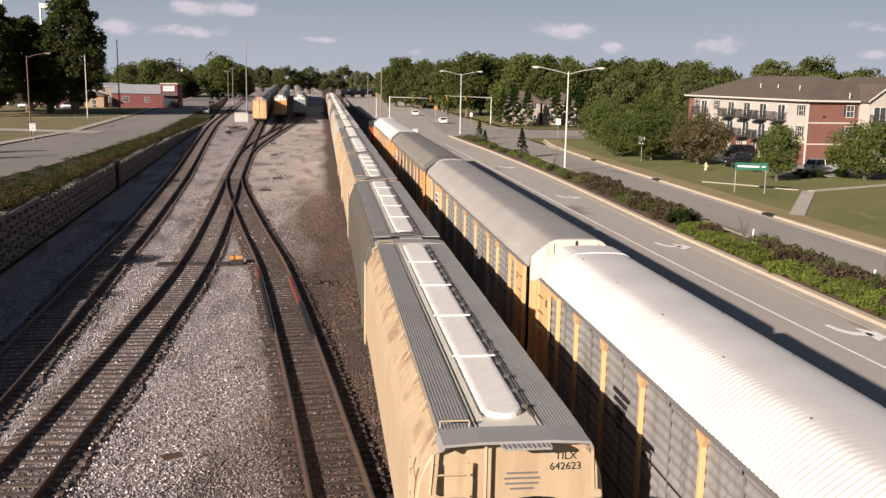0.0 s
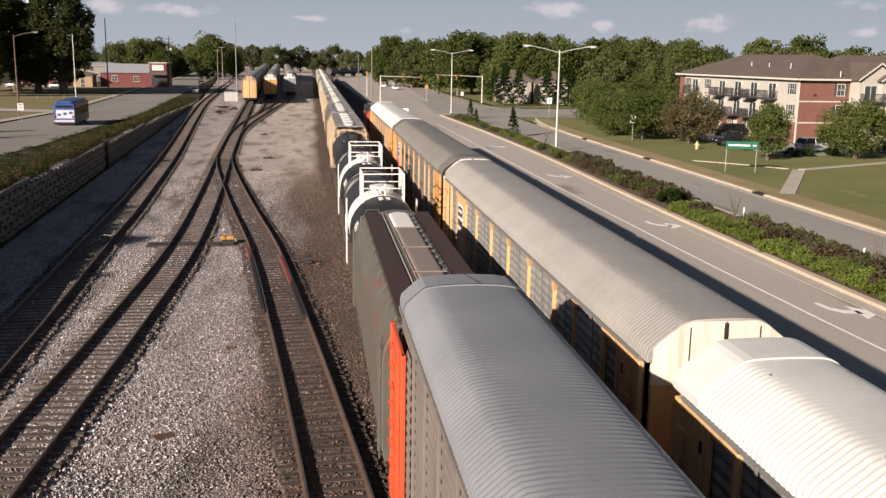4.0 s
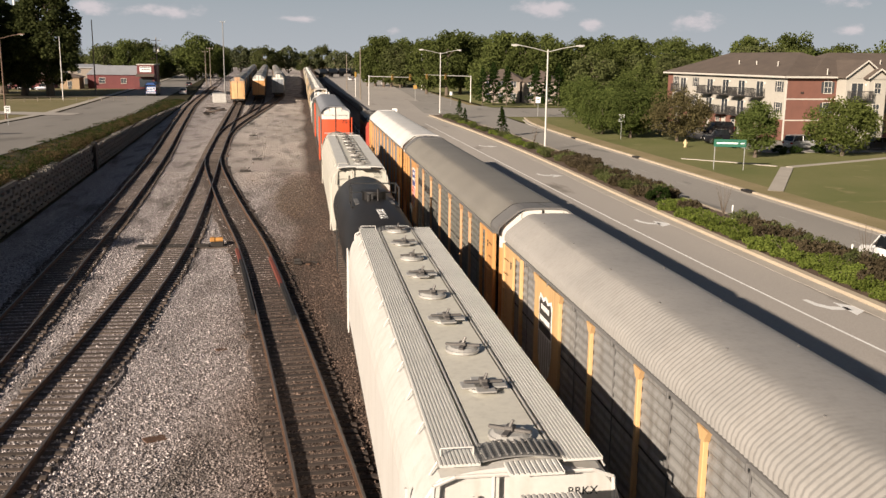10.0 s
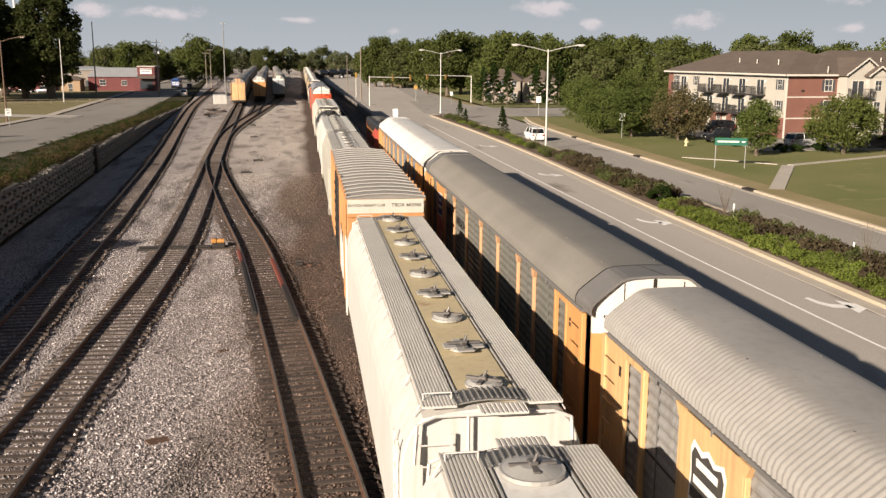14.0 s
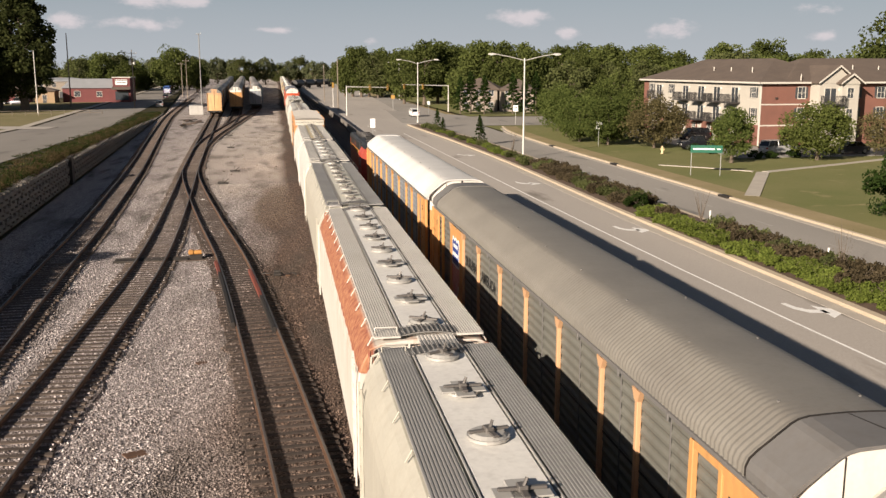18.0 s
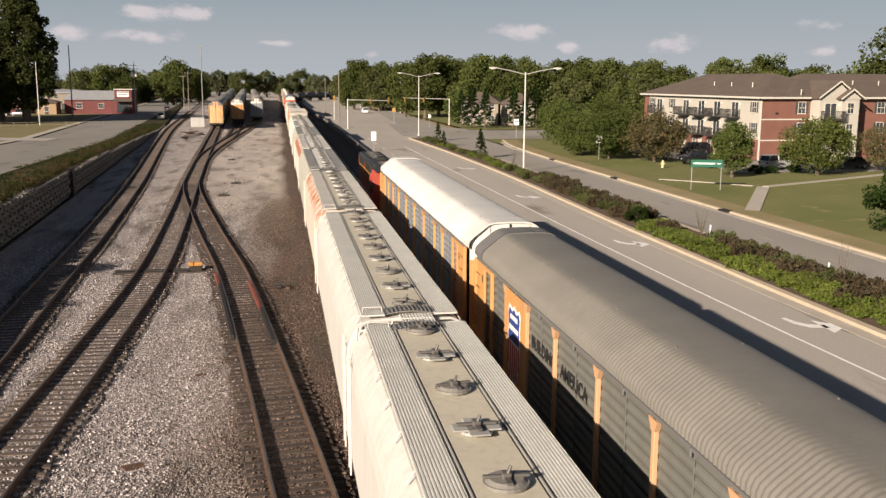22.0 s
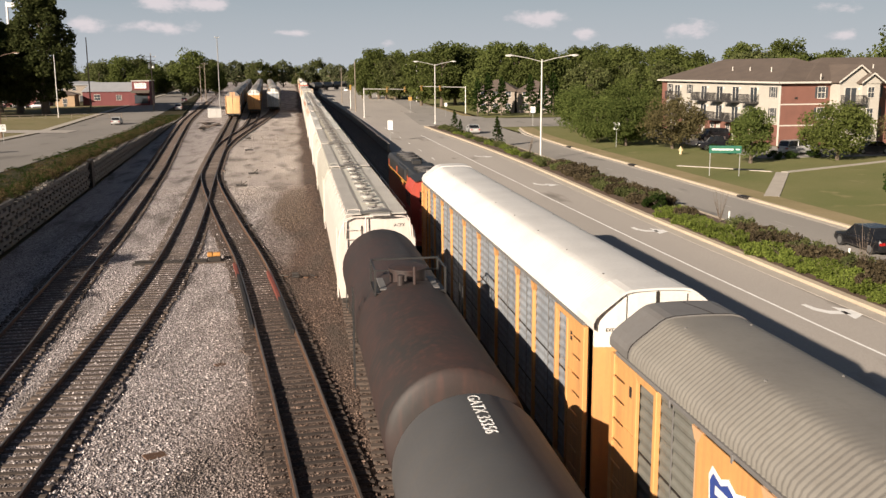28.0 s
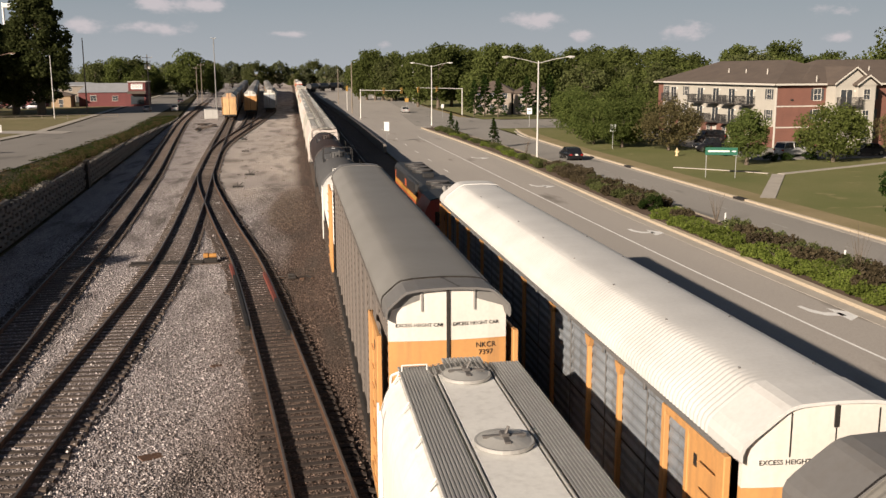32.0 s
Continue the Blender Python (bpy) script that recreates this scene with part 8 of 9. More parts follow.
part("awning", Geo().add([(14.4, -0.6, 4.6), (19.8, -0.6, 4.6), (19.8, -2.6, 3.9), (14.4, -2.6, 3.9), (14.4, -0.6, 4.4), (19.8, -0.6, 4.4), (19.8, -2.6, 3.75), (14.4, -2.6, 3.75)], [(0, 1, 2, 3), (4, 7, 6, 5), (3, 2, 6, 7), (0, 3, 7, 4), (1, 5, 6, 2)]), M_ROOF, t)
window_unit(t, pose(4.2, 0, 2.5), 1.7, 1.6, False)
window_unit(t, pose(10.5, 0, 2.4), 1.5, 1.4, False)
part("shopfront", Geo().box(15.2, 19.0, -0.68, -0.6, 0.6, 3.2), M_PANE, t)
house("small dark red shed with an orange door", -88, 300, 14, 8, 3.6, 1.6, 0, M_REDWALL, M_ROOF, 3)
house("low tan building behind the red one", -82, 345, 17, 12, 5.6, 1.2, 0, M_HOUSE, M_METALROOF, 4)
house("small tan building beside the street", -70.5, 296, 5.5, 6, 3.4, 1.2, 0, mat("tan_boards", (0.36, 0.25, 0.15), rough=0.8), M_ROOF, 1)
# white masts behind the big trees
M_TOWER = mat("white_mast_paint", (0.78, 0.78, 0.77), rough=0.5)
for x, y, h, turn in ((-82.8, 300, 30.6, 0), (-93.6, 300, 32.5, 0)):
    t = empty("floodlight_mast", "tall white steel mast with a box head", "mast", "white masts", pose(x, y, -0.4, 0, 0, turn))
    part("mast", Geo().tube((0, 0, 0), (0, 0, h), 0.45, 12, 0.34), M_TOWER, t, smooth=True)
    part("box_head", Geo().box(-0.2, 2.4, -0.6, 0.6, h - 1.5, h - 0.2, 0.12), M_TOWER, t)
# low fence along the grass on the left
fe = empty("pipe_fence", "low grey pipe fence along the grass", "fence", at=pose(-66, 212, -0.1))
for i in range(12):
    part("post", Geo().tube((i * 2.5, i * 0.7, 0), (i * 2.5, i * 0.7, 1.1), 0.05, 6), M_WOODPOLE, fe)
for z in (0.5, 1.05):
    part("rail", Geo().tube((0, 0, z), (27.5, 7.7, z), 0.04, 6), M_WOODPOLE, fe)

# ---------------------------------------------------------------- road vehicles
M_TYRE = mat("tyre_rubber", (0.02, 0.02, 0.02), rough=0.9, bump=0.0)
M_HUB = mat("wheel_metal", (0.40, 0.40, 0.40), rough=0.35, metal=0.8, bump=0.0)
M_CARGLASS = mat("tinted_car_glass", (0.015, 0.017, 0.02), rough=0.06, bump=0.0, spec=0.9)
M_TAIL = mat("red_tail_lens", (0.35, 0.012, 0.010), rough=0.2, bump=0.0)
M_HEAD = mat("clear_head_lens", (0.65, 0.65, 0.62), rough=0.15, bump=0.0)


def car_paint(name, c, rough=0.25, metal=0.3):
    return mat(name, c, tuple(k * 0.95 for k in c), rough, metal, bump=0.0, fine=5.0)


def road_car(label, paint_m, L=4.7, W=1.82, H=1.45, kind="sedan", group="road vehicles"):
    """Nose towards +y."""
    t = empty("car", label, "car", group)
    h = L / 2
    belt = H * 0.62
    low = 0.22
    # body rings from tail to nose: half width, bottom, top
    rings = []
    for y, w, z0, z1 in ((-h, 0.80, 0.35, belt * 0.80), (-h + 0.12, 0.92, low, belt * 0.98), (-h + 0.7, 1.0, low, belt * 1.02), (0, 1.0, low, belt), (h - 1.2, 0.99, low, belt * 0.97), (h - 0.35, 0.93, low, belt * 0.86), (h - 0.05, 0.84, 0.3, belt * 0.70), (h, 0.74, 0.36, belt * 0.62)):
        x = W / 2 * w
        rings.append([(-x, y, z0 + 0.08), (-x * 0.9, y, z0), (x * 0.9, y, z0), (x, y, z0 + 0.08), (x, y, z1 - 0.14), (x * 0.93, y, z1), (-x * 0.93, y, z1), (-x, y, z1 - 0.14)])
    part("body", Geo().loft(rings), paint_m, t, smooth=True)
    if kind == "sedan":
        prof = ((-h + 0.55, belt * 0.98), (-h + 1.25, H * 0.97), (-h + 2.0, H), (0.35, H * 0.985), (h - 1.35, belt * 0.96))
    elif kind == "pickup":
        prof = ((-0.35, belt * 0.98), (-0.2, H * 0.97), (0.2, H), (0.9, H * 0.985), (h - 1.45, belt * 0.96))
    else:
        prof = ((-h + 0.12, belt * 0.98), (-h + 0.4, H * 0.97), (-h + 0.9, H), (0.55, H * 0.985), (h - 1.25, belt * 0.96))
    gl = []
    for y, z in prof:
        top = W / 2 * (0.78 if z > belt * 1.1 else 0.9)
        gl.append([(-W / 2 * 0.9, y, belt * 0.95), (-top, y, z), (top, y, z), (W / 2 * 0.9, y, belt * 0.95)])
    part("glasshouse", Geo().loft(gl), M_CARGLASS, t, smooth=False)
    y0, y1 = prof[1][0], prof[3][0]
    part("roof", Geo().loft([[(-W / 2 * 0.79, y, z - 0.05), (-W / 2 * 0.74, y, z + 0.015), (W / 2 * 0.74, y, z + 0.015), (W / 2 * 0.79, y, z - 0.05)] for y, z in ((y0 - 0.05, prof[1][1]), (prof[2][0], H), (y1 + 0.1, prof[3][1]))]), paint_m, t, smooth=True)
    for s in (-1, 1):
        for ya, yb in ((prof[0][0], prof[1][0]), (prof[4][0], prof[3][0]), ((y0 + y1) / 2, (y0 + y1) / 2)):
            part("pillar", Geo().tube((s * W / 2 * 0.9, ya, belt * 0.97), (s * W / 2 * 0.79, yb, H * 0.96), 0.045, 6), paint_m, t)
        part("mirror", Geo().box(s * (W / 2 + 0.08) - 0.09, s * (W / 2 + 0.08) + 0.09, prof[4][0] - 0.5, prof[4][0] - 0.38, belt * 0.95, belt * 0.95 + 0.14, 0.02), paint_m, t)
        part("tail_light", Geo().box(s * W / 2 * 0.72 - 0.16, s * W / 2 * 0.72 + 0.16, -h - 0.02, -h + 0.1, belt * 0.68, belt * 0.86, 0.02), M_TAIL, t)
        part("headlight", Geo().box(s * W / 2 * 0.6 - 0.18, s * W / 2 * 0.6 + 0.18, h - 0.12, h - 0.0, belt * 0.52, belt * 0.66, 0.02), M_HEAD, t)
        for y in (-h + 0.85, h - 0.9):
            wh = part("wheel", Geo().tube((-0.11, 0, 0), (0.11, 0, 0), 0.33, 20), M_TYRE, t, at=(s * (W / 2 - 0.12), y, 0.33))
            part("rim", Geo().tube((s * 0.10, 0, 0), (s * 0.125, 0, 0), 0.21, 14), M_HUB, wh)
    part("number_plate", Geo().box(-0.16, 0.16, -h - 0.03, -h + 0.02, 0.62, 0.76), M_SIGNWHITE, t)
    if kind == "pickup":
        part("load_bed", Geo().box(-W / 2 * 0.86, W / 2 * 0.86, -h + 0.25, -0.45, belt * 0.94, belt * 1.03), M_TYRE, t)
    return t


def city_bus():
    t = empty("bus", "dark-sided city bus with a blue roof and pale tail", "bus", "road vehicles")
    M_BUS = car_paint("bus_blue", (0.035, 0.085, 0.25), 0.4, 0.0)
    h = 5.9
    M_SIDE = car_paint("bus_dark_grey", (0.085, 0.085, 0.105), 0.4, 0.0)
    part("body", Geo().box(-1.27, 1.27, -h, h, 0.35, 2.35, 0.08), M_SIDE, t)
    part("upper_body", Geo().box(-1.25, 1.25, -h + 0.03, h - 0.03, 2.34, 2.95, 0.08), M_BUS, t)
    part("roof_unit", Geo().box(-0.95, 0.95, -h + 0.15, h - 0.4, 2.95, 3.28, 0.06), M_BUS, t)
    part("rear_cladding", Geo().box(-1.24, 1.24, -h - 0.02, -h + 0.02, 0.62, 2.40, 0.01), M_BUS, t)
    part("rear_advert", Geo().box(-0.98, 1.20, -h - 0.03, -h + 0.02, 1.15, 2.20, 0.005), car_paint("bus_white", (0.55, 0.58, 0.66), 0.4, 0.0), t, "pale advert sheet on the tail")
    part("rear_bumper", Geo().box(-1.25, 1.25, -h - 0.06, -h + 0.02, 0.38, 0.62, 0.03), M_TYRE, t)
    part("rear_valance", Geo().box(-1.2, 1.2, -h - 0.035, -h + 0.02, 0.66, 0.95, 0.005), car_paint("bus_pale", (0.50, 0.48, 0.52), 0.4, 0.0), t)
    part("rear_window", Geo().box(-1.0, 1.0, -h - 0.02, -h + 0.02, 2.50, 2.78), M_CARGLASS, t)
    for s in (-1, 1):
        for i in range(6):
            part("side_window", Geo().box(s * 1.275 - 0.012, s * 1.275 + 0.012, -h + 0.7 + i * 1.8, -h + 2.3 + i * 1.8, 1.45, 2.4), M_CARGLASS, t)
        part("side_stripe", Geo().box(s * 1.28 - 0.008, s * 1.28 + 0.008, -h + 0.2, h - 0.2, 2.44, 2.80), car_paint("bus_orange", (0.42, 0.13, 0.04), 0.4, 0.0), t)
        part("tail_light", Geo().box(s * 1.05 - 0.12, s * 1.05 + 0.12, -h - 0.04, -h, 1.2, 1.5), M_TAIL, t)
        for y in (-3.4, 3.3):
            wh = part("wheel", Geo().tube((-0.14, 0, 0), (0.14, 0, 0), 0.48, 20), M_TYRE, t, at=(s * 1.12, y, 0.48))
            part("rim", Geo().tube((s * 0.13, 0, 0), (s * 0.16, 0, 0), 0.27, 14), M_HUB, wh)
    for i, x in enumerate((-0.6, 0.1, 0.8)):
        part("lettering_bar", Geo().box(x - 0.22, x + 0.22, -h - 0.036, -h - 0.031, 1.45 + 0.12 * i, 1.75 + 0.12 * i), car_paint("bus_mark", (0.05, 0.06, 0.16), 0.4, 0.0), t)
    return t
# ---------------------------------------------------------------- the moving freight train
G1, G2 = "wagons of the moving freight train", "car carriers of the slow train"
D_X, E_X = 3.03, 7.30
LEFT = []


def left_at(t):
    return 16.0 * t - 0.02 * t * t


def right_at(t):
    return -(2.76 * t - 0.0178 * t * t)


def lay(car, front, rear):
    car.matrix_basis = pose(D_X, (front + rear) / 2, 0)
    LEFT.append((car, (front + rear) / 2))
    return car


def hop(front, rear, label, body, trough, board, **kw):
    L = round((front - rear + 1.15) * 2) / 2
    return lay(covered_hopper(label, L, P[body], P[trough], P[board], G1, **kw), front, rear)


hop(32.0, 14.2, "tan covered hopper with long white hatch covers", "tan_worn", "trough", "board_dark", hatches="long", code="TILX\n642623", end_cap=True)
FAR = [("weathered dark grey covered hopper", "oldgreen", "board_dark", 18.4), ("tan covered hopper with white hatches", "tan_worn", "board_dark", 17.0), ("tan covered hopper with white hatches", "tan_worn", "board_dark", 17.4), ("pale grey covered hopper", "palegrey", "board", 18.0)]
front = 33.4
for k in range(16):
    lab, body, board, n = FAR[(0, 1, 2, 1, 3, 1, 3, 0, 1, 3, 3, 1, 0, 3, 1, 3)[k]]
    hop(front + n, front, lab, body, "trough", board, hatches="long", end_ladder=k < 3)
    front += n + 1.3

lay(tank_car("black tank car with a railed platform on its crown", 14.6, 1.50, P["black"], G1, rail=P["loco_black"], rail_h=0.75, plat_w=0.75, rail_x=1.0, sparse=True, codes=(("STSX 61245", -2.6, 90, 0.36),), side_code="STSX 61245"), 12.7, -1.1)
for f, r, n in ((-2.3, -14.4, "PROX 42255"), (-15.8, -27.9, "PROX 42202")):
    lay(tank_car("black tank car with a white band and white railings", 12.8, 1.48, P["black"], G1, rail=P["white"], rail_h=1.25, plat_w=1.15, dome_m=P["white"], codes=((n.replace(" ", "\n"), -1.9, 90, 0.3),), side_code=n, white_mid=P["white"], big=True), f, r)
hop(-29.2, -43.8, "old grey-green covered hopper with rusty running boards", "oldgreen", "oldgreen", "board_brown", hatches="long", lid_m=P["lid"], flat_board=True)
c = car_carrier("car carrier with grey sides and bright orange ends", 28.2, P["blue_roof"], P["panel_brown"], P["orange"], P["end_white"], P["orange"], G1, posts=False, plate=P["blue_roof"], end_text="EXCESS HEIGHT CAR", code="BNSF\n301184", tall=True)
lay(c, -45.1, -72.7)
lay(tank_car("brown jacketed tank car with steel hoops and a raised frame", 13.2, 1.27, P["brown"], G1, rail=P["steel"], rail_h=0.55, plat_w=1.2, dome_m=P["steel"], hoops=7, framed=True), -74.6, -87.3)
hop(-88.8, -108.6, "clean white covered hopper with pale hatches", "cream", "trough", "board_white", code="WLPX\n10203", flat_board=True, end_cap=True)
lay(tank_car("black tank car with white lettering", 15.8, 1.52, P["black"], G1, rail=P["loco_black"], rail_h=0.8, plat_w=0.75, rail_x=1.0, sparse=True, codes=(("TILX 255283", -4.4, 90, 0.42),)), -110.4, -125.4)
hop(-126.9, -145.8, "dirty white covered hopper with galvanised running boards", "ivory", "trough", "board_white", code="BRKX")
hop(-147.3, -165.5, "pale grey covered hopper with a white hatch trough", "palegrey", "troughwhite", "board")
lay(box_car("orange-yellow box car with a ribbed grey roof", 18.7, G1), -167.2, -185.2)
hop(-186.6, -205.7, "cream covered hopper with a tan roof trough", "ivory", "tanroof", "board_pale", hatches="mixed")
hop(-207.3, -223.4, "white covered hopper with large round trough hatches", "ivory", "troughwhite", "board", hatches="big", n=6)
hop(-224.6, -242.6, "grey-green covered hopper with dull running boards", "palegrey", "trough", "board_dark", code="ROIX")
hop(-243.5, -262.3, "white covered hopper with a rust-red band under its roof", "rust_band", "troughwhite", "board_pale")
hop(-263.2, -281.4, "pale grey covered hopper with a white hatch trough", "palegrey", "troughwhite", "board_dark", code="ROIX")
hop(-282.7, -300.4, "pale tan covered hopper with orange rust scabs", "rust_scab", "tancream", "board_pale")
hop(-301.8, -320.0, "white covered hopper with a cream hatch trough", "ivory", "tancream", "board_white", hatch_m=P["hatch_dull"])
hop(-321.0, -339.3, "dirty white covered hopper", "ivory", "tancream", "board_white", hatch_m=P["hatch_dull"])
hop(-340.1, -358.0, "pinkish white covered hopper with orange stains", "rust_faint", "tancream", "board", hatch_m=P["hatch_dull"])
hop(-359.3, -376.2, "pale grey-white covered hopper", "palegrey", "trough", "board", hatch_m=P["hatch_dull"])
hop(-377.5, -395.2, "dirty white covered hopper with an end ladder", "stained", "trough", "board", code="ACFX")
lay(tank_car("faded red-black tank car", 18.2, 1.50, P["redblack"], G1, rail=P["loco_black"], rail_h=0.7, plat_w=0.75, rail_x=1.0, sparse=True), -397.1, -414.4)
lay(tank_car("dark grey tank car with black railings", 18.0, 1.50, P["tankgrey"], G1, rail=P["loco_black"], rail_h=0.85, plat_w=0.85, rail_x=1.0, sparse=True, codes=(("GATX 35356", 7.35, -90, 0.34),), side_code="GATX 35356"), -415.6, -433.0)
lay(tank_car("short white tank car with white railings", 11.6, 1.48, P["white"], G1, rail=P["white"], rail_h=0.85, plat_w=1.0, codes=(("TILX", 3.3, -90, 0.4),)), -434.3, -444.6)
c = car_carrier("car carrier with brown-grey sides and yellow ends", 27.0, P["dark_roof"], P["panel_brown"], P["orange_yel"], P["end_white"], P["orange_yel"], G1, posts=False, plate=P["plate"], end_text="EXCESS HEIGHT CAR", code="NKCR\n7397", tall=True)
lay(c, -446.3, -473.1)
hop(-474.2, -492.0, "white covered hopper with dull running boards", "white", "troughwhite", "board_dark", hatches="big", n=6)

# ---------------------------------------------------------------- the slow train on the right
RIGHT = []
for k, args in enumerate((
    ("car carrier with a bright white roof and yellow posts", P["white_roof"], P["panel"], P["yellow"], P["end_rusty"], P["yellow"], dict(logo=True, plate=P["white_roof"])),
    ("car carrier with a pale grey roof and a dark railway shield", P["grey_roof"], P["panel"], P["yellow"], P["end_rusty"], P["yellow"], dict(herald=(8.0, True))),
    ("car carrier with a grey roof, grey-green sides and a lettered slogan", P["mid_roof"], P["panel_green"], P["orange_yel"], P["end_white"], P["orange_yel"], dict(herald=(8.0, False), post_m=P["post_pale"], slogan=True, plate=P["plate"], end_text="EXCESS HEIGHT CAR")),
    ("car carrier with a white roof and bluish ribbed sides", P["white_roof"], P["panel_blue"], P["orange_yel"], P["end_white"], P["orange_yel"], dict(end_text="EXCESS HEIGHT CAR", plate=P["white_roof"])),
)):
    lab, roof, panel, fr, top, low, kw = args
    c = car_carrier(lab, 26.5, roof, panel, fr, top, low, G2, **kw)
    y = (11.6, 39.43, 66.92, 94.75)[k]
    c.matrix_basis = pose(E_X, y, 0)
    RIGHT.append((c, y))
c = locomotive("orange and black diesel locomotive with a red cab", 22.0, G2)
y = 94.75 + 13.0 + 1.6 + 11.0
c.matrix_basis = pose(E_X, y, 0)
RIGHT.append((c, y))

# ---------------------------------------------------------------- wagons parked in the yard
G3 = "parked car carriers"
kinds = [car_carrier("parked car carrier with an orange-yellow end", 27.7, P["mid_roof"], P["panel"], P["orange_yel"], P["post_pale"], P["yellow"], G3, posts=False, fast=True),
         car_carrier("parked car carrier with a white-topped brown-yellow end", 27.7, P["grey_roof"], P["panel_brown"], P["orange_yel"], P["end_white"], P["orange_yel"], G3, posts=False, fast=True),
         car_carrier("parked car carrier with a pale grey end", 27.7, P["mid_roof"], P["panel_blue"], P["steel"], P["end_white"], P["panel_blue"], G3, posts=False, fast=True)]
for track, y0, order in ((TRACK_B, 206.0, (0, 2, 1, 0, 2)), (TRACK_G, 228.0, (1, 0, 2, 1)), (TRACK_F, 242.0, (2, 1, 2, 0))):
    for i, k in enumerate(order):
        y = y0 + 14.2 + 28.7 * i
        s = track(y + 6) - track(y - 6)
        m = pose(track(y), y, 0, 0, 0, math.degrees(math.atan2(-s, 12)))
        if kinds[k].matrix_basis == Matrix.Identity(4):
            kinds[k].matrix_basis = m
        else:
            copy_thing(kinds[k], m)


def distant_carrier(label, roof, side, end, top):
    """A car carrier as it stands far up the yard."""
    t = empty("car_carrier", label, "railway wagon", G3)
    put("underframe", ("far",), lambda: Geo().box(-1.3, 1.3, -13.6, 13.6, 0.5, 1.1, 0.02), M_DARKSTEEL, t)
    put("side_wall", ("far",), lambda: Geo().box(-1.40, 1.40, -13.5, 13.5, 1.1, 4.86, 0.02), side, t)
    put("roof", ("far",), lambda: Geo().prism(roof_half_profile(), -13.5, 13.5), roof, t)
    for e in (-1, 1):
        m = pose(0, e * 13.5, 0, 0, 0, 0 if e > 0 else 180)
        put("end_door", (False,), lambda: end_plate(1.05, 4.43), end, t, at=m, smooth=True)
        put("door_top", (False,), lambda: end_plate(4.433, 5.63), top, t, at=m, smooth=True)
    return t


far_kinds = [distant_carrier("distant parked car carrier with a pale roof", P["grey_roof"], P["panel"], P["orange_yel"], P["end_white"]),
             distant_carrier("distant parked car carrier with a grey roof", P["mid_roof"], P["panel_brown"], P["orange_yel"], P["orange_yel"])]
for track, y0, n in ((TRACK_B, 206.0 + 28.7 * 5, 6), (TRACK_G, 228.0 + 28.7 * 4, 6), (TRACK_F, 242.0 + 28.7 * 4, 5)):
    for i in range(n):
        y = y0 + 14.2 + 28.7 * i
        s = track(y + 6) - track(y - 6)
        m = pose(track(y), y, 0, 0, 0, math.degrees(math.atan2(-s, 12)))
        k = far_kinds[(i + n) % 2]
        if k.matrix_basis == Matrix.Identity(4):
            k.matrix_basis = m
        else:
            copy_thing(k, m)
# ---------------------------------------------------------------- traffic and parked cars
C_WHITE, C_SILVER, C_BLACK, C_DARK = car_paint("white_car_paint", (0.75, 0.75, 0.74), 0.3, 0.0), car_paint("silver_car_paint", (0.46, 0.46, 0.45), 0.35, 0.3), car_paint("black_car_paint", (0.012, 0.012, 0.014), 0.2, 0.1), car_paint("dark_grey_car_paint", (0.06, 0.06, 0.07), 0.3, 0.3)
ROAD = -0.20
DRIVES = []


def drive(car, rows, z=None):
    """rows: seconds, x, y. The car turns with its way."""
    poses = []
    for i, (t, x, y) in enumerate(rows):
        a, b = rows[max(0, i - 1)], rows[min(len(rows) - 1, i + 1)]
        turn = math.degrees(math.atan2(-(b[1] - a[1]), b[2] - a[2]))
        zz = ROAD if z is None else z(y) + 0.005
        poses.append((t, pose(x, y, zz, 0, 0, turn)))
    car.matrix_basis = poses[0][1]
    DRIVES.append((car, poses))


drive(road_car("white sport utility vehicle on the far carriageway", C_WHITE, 4.6, 1.85, 1.72, "suv"), [(0, 30.0, -146.0), (8, 30.0, 5.0), (10, 30.0, 43.0), (12, 29.7, 80.0), (14, 29.5, 118.5), (17, 29.0, 180.0), (20, 28.2, 252.0), (23, 26.8, 336.0), (32, 22.0, 560.0)])
drive(road_car("silver saloon on the far carriageway", C_SILVER), [(0, 30.0, -395.0), (16, 30.0, -78.0), (22, 30.0, 38.0), (24, 29.6, 76.0), (25.5, 29.4, 104.5), (28, 28.6, 153.0), (32, 28.0, 238.0)])
drive(road_car("black saloon on the far carriageway", C_BLACK), [(0, 32.4, -375.0), (16, 32.4, -130.0), (24, 32.4, -12.0), (28, 32.4, 49.0), (30, 32.3, 77.5), (32, 32.3, 107.5)])
drive(road_car("white saloon driving away beyond the junction", C_WHITE), [(0, 28.3, 222.0), (2, 27.6, 266.0), (4, 26.6, 308.0), (12, 22.5, 470.0), (32, 12.0, 900.0)])
drive(road_car("small white saloon far up the road", C_WHITE), [(0, 26.2, 268.0), (3, 24.9, 316.0), (12, 21.0, 460.0), (32, 11.0, 800.0)])
drive(city_bus(), [(0, -26.0, 38.0), (2, -28.0, 87.0), (3, -29.6, 108.0), (6, -35.4, 181.0), (8, -36.6, 222.0), (11, -38.6, 272.0), (14, -40.8, 326.0), (18, -42.4, 386.0), (22, -46.0, 460.0), (32, -54.0, 640.0)], road_z)
drive(road_car("silver saloon climbing away along the street", C_SILVER), [(0, -26.5, -370.0), (16, -26.5, -60.0), (24, -28.7, 103.0), (28, -35.0, 194.0), (30, -36.8, 230.0), (32, -38.2, 262.0)], road_z)
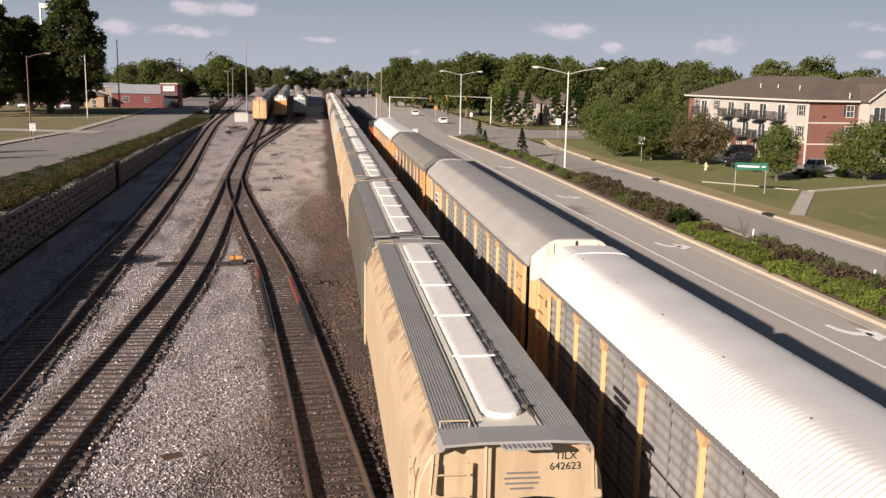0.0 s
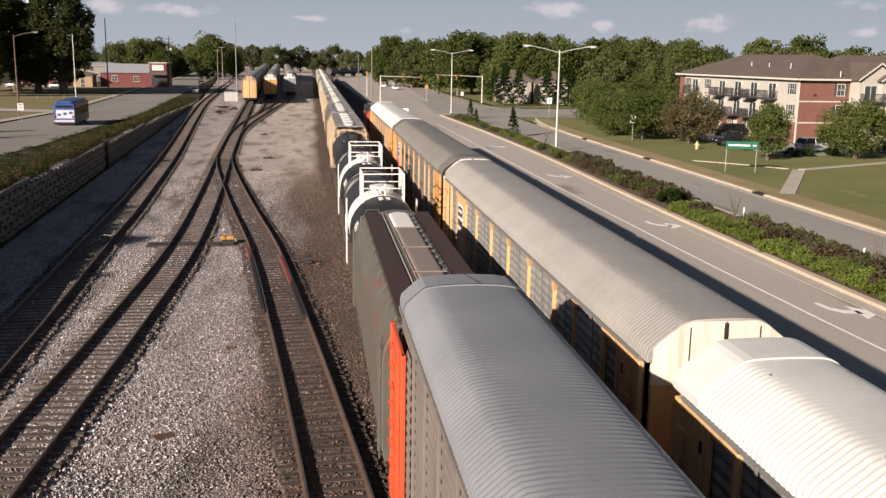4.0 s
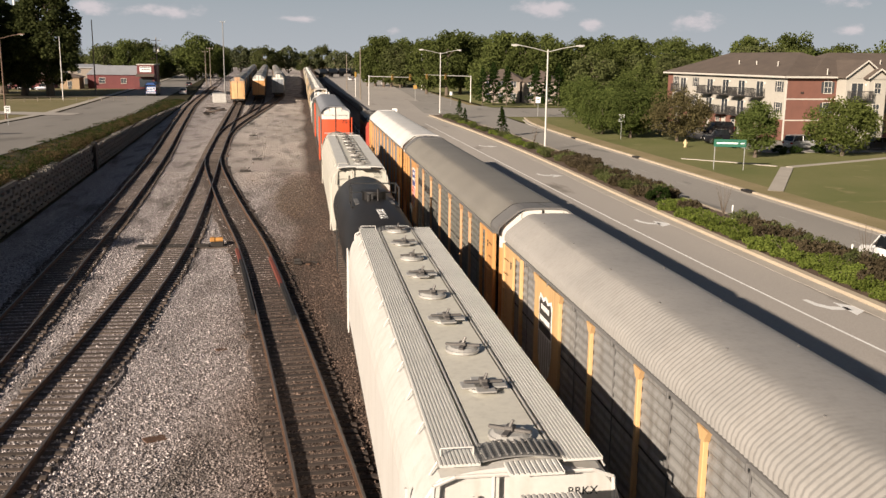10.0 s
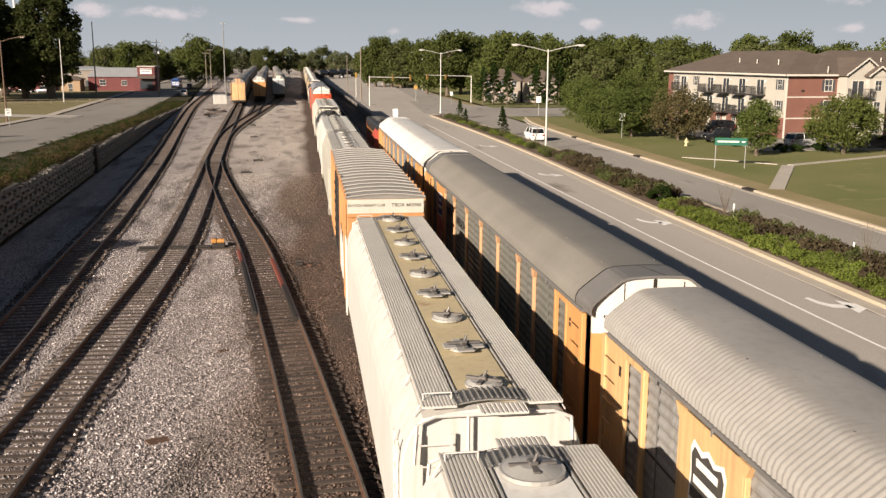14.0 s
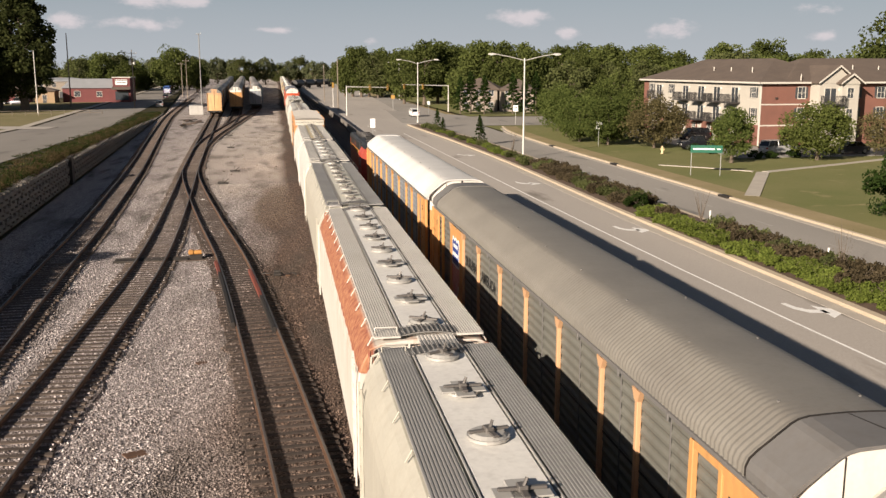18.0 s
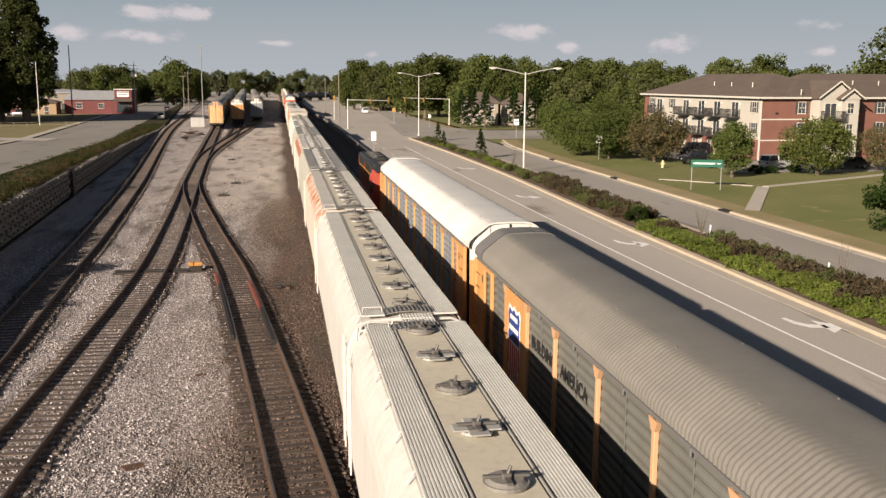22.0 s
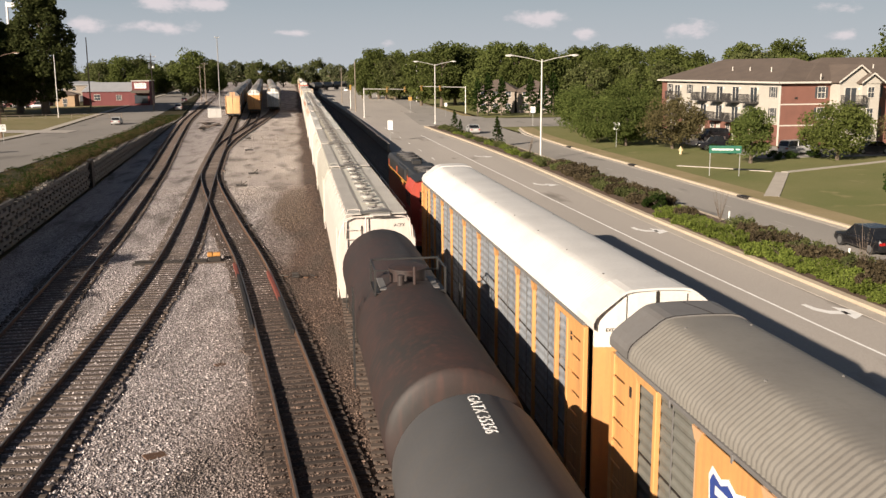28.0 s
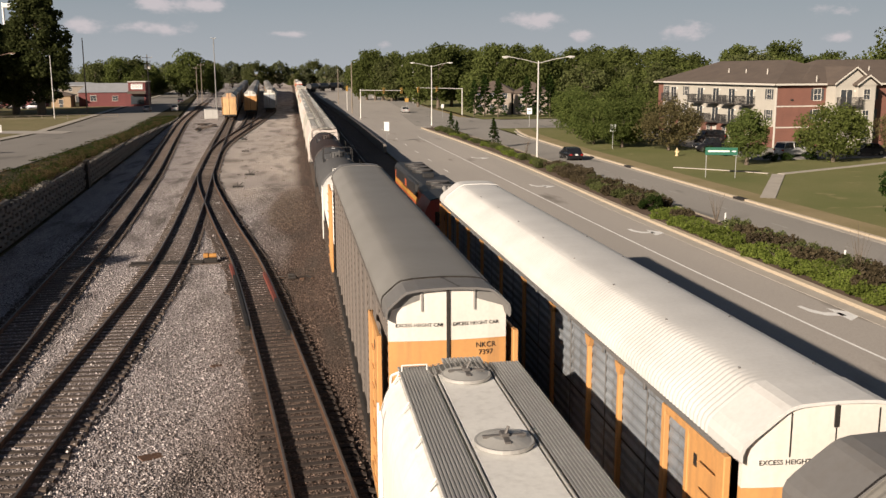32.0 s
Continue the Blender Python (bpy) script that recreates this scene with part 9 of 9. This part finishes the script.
for lab, p, kind, x, y, a, hh in (("silver sport utility vehicle parked by the flats", C_SILVER, "suv", 59.0, 104.6, -76, 1.7), ("dark car parked by the flats", C_DARK, "sedan", 61.8, 107.6, -84, 1.45), ("black pickup parked by the flats", C_BLACK, "pickup", 52.9, 112.8, 86, 1.75), ("dark red-black car parked at the doors", C_BLACK, "suv", 58.8, 128.0, 94, 1.7), ("dark saloon parked at the doors", C_DARK, "sedan", 58.6, 141.0, 94, 1.45),
                               ("dark saloon parked beside the lawn trees", C_DARK, "sedan", 68.0, 104.0, 90, 1.45), ("silver van waiting on the street", C_SILVER, "suv", -30.9, 260.0, 6, 1.75), ("dark car waiting behind on the street", C_DARK, "sedan", -37.2, 330.0, 6, 1.45)):
    c = road_car(lab, p, 4.7 if kind != "pickup" else 5.6, 1.85, hh, kind, "parked cars")
    c.matrix_basis = pose(x, y, -0.05 if x > 50 else (road_z(y) + 0.005 if x < 0 else -0.19), 0, 0, a)
# pick-up trucks and cars far off by the red building
for i, (x, y) in enumerate(((-84, 285), (-78, 287), (-72, 284))):
    c = road_car("dark truck parked near the red building", C_DARK if i != 1 else C_BLACK, 5.4, 1.9, 1.8, "pickup", "parked cars")
    c.matrix_basis = pose(x, y, road_z(y) + 0.0, 0, 0, 80)

# dark tank wagons standing on the far curve
g = Geo()
for i in range(13):
    a, b = Vector((8 + i * 4.6 + 0.35 * i * i, 470 + i * 15.0 - 0.25 * i * i, 2.6)), None
    j = i + 0.85
    b = Vector((8 + j * 4.6 + 0.35 * j * j, 470 + j * 15.0 - 0.25 * j * j, 2.6))
    g.tube(a, b, 1.5, 14)
    g.box(-1.2, 1.2, -0.5, 0.5, -2.6, -1.0, m=Matrix.Translation((a + b) / 2))
t = tagged(part("far_tank_wagons", g, P["black"]), "row of black tank wagons on the far curve", "railway wagons", kind="stuff")


# ---------------------------------------------------------------- what moves
def motions():
    times = [0, 4, 8, 12, 16, 20, 24, 28, 32]
    for car, y in LEFT:
        walk(car, [(t, pose(D_X, y + left_at(t), 0)) for t in times])
    for car, y in RIGHT:
        walk(car, [(t, pose(E_X, y + right_at(t), 0)) for t in times])
    for car, poses in DRIVES:
        walk(car, poses)


motions()
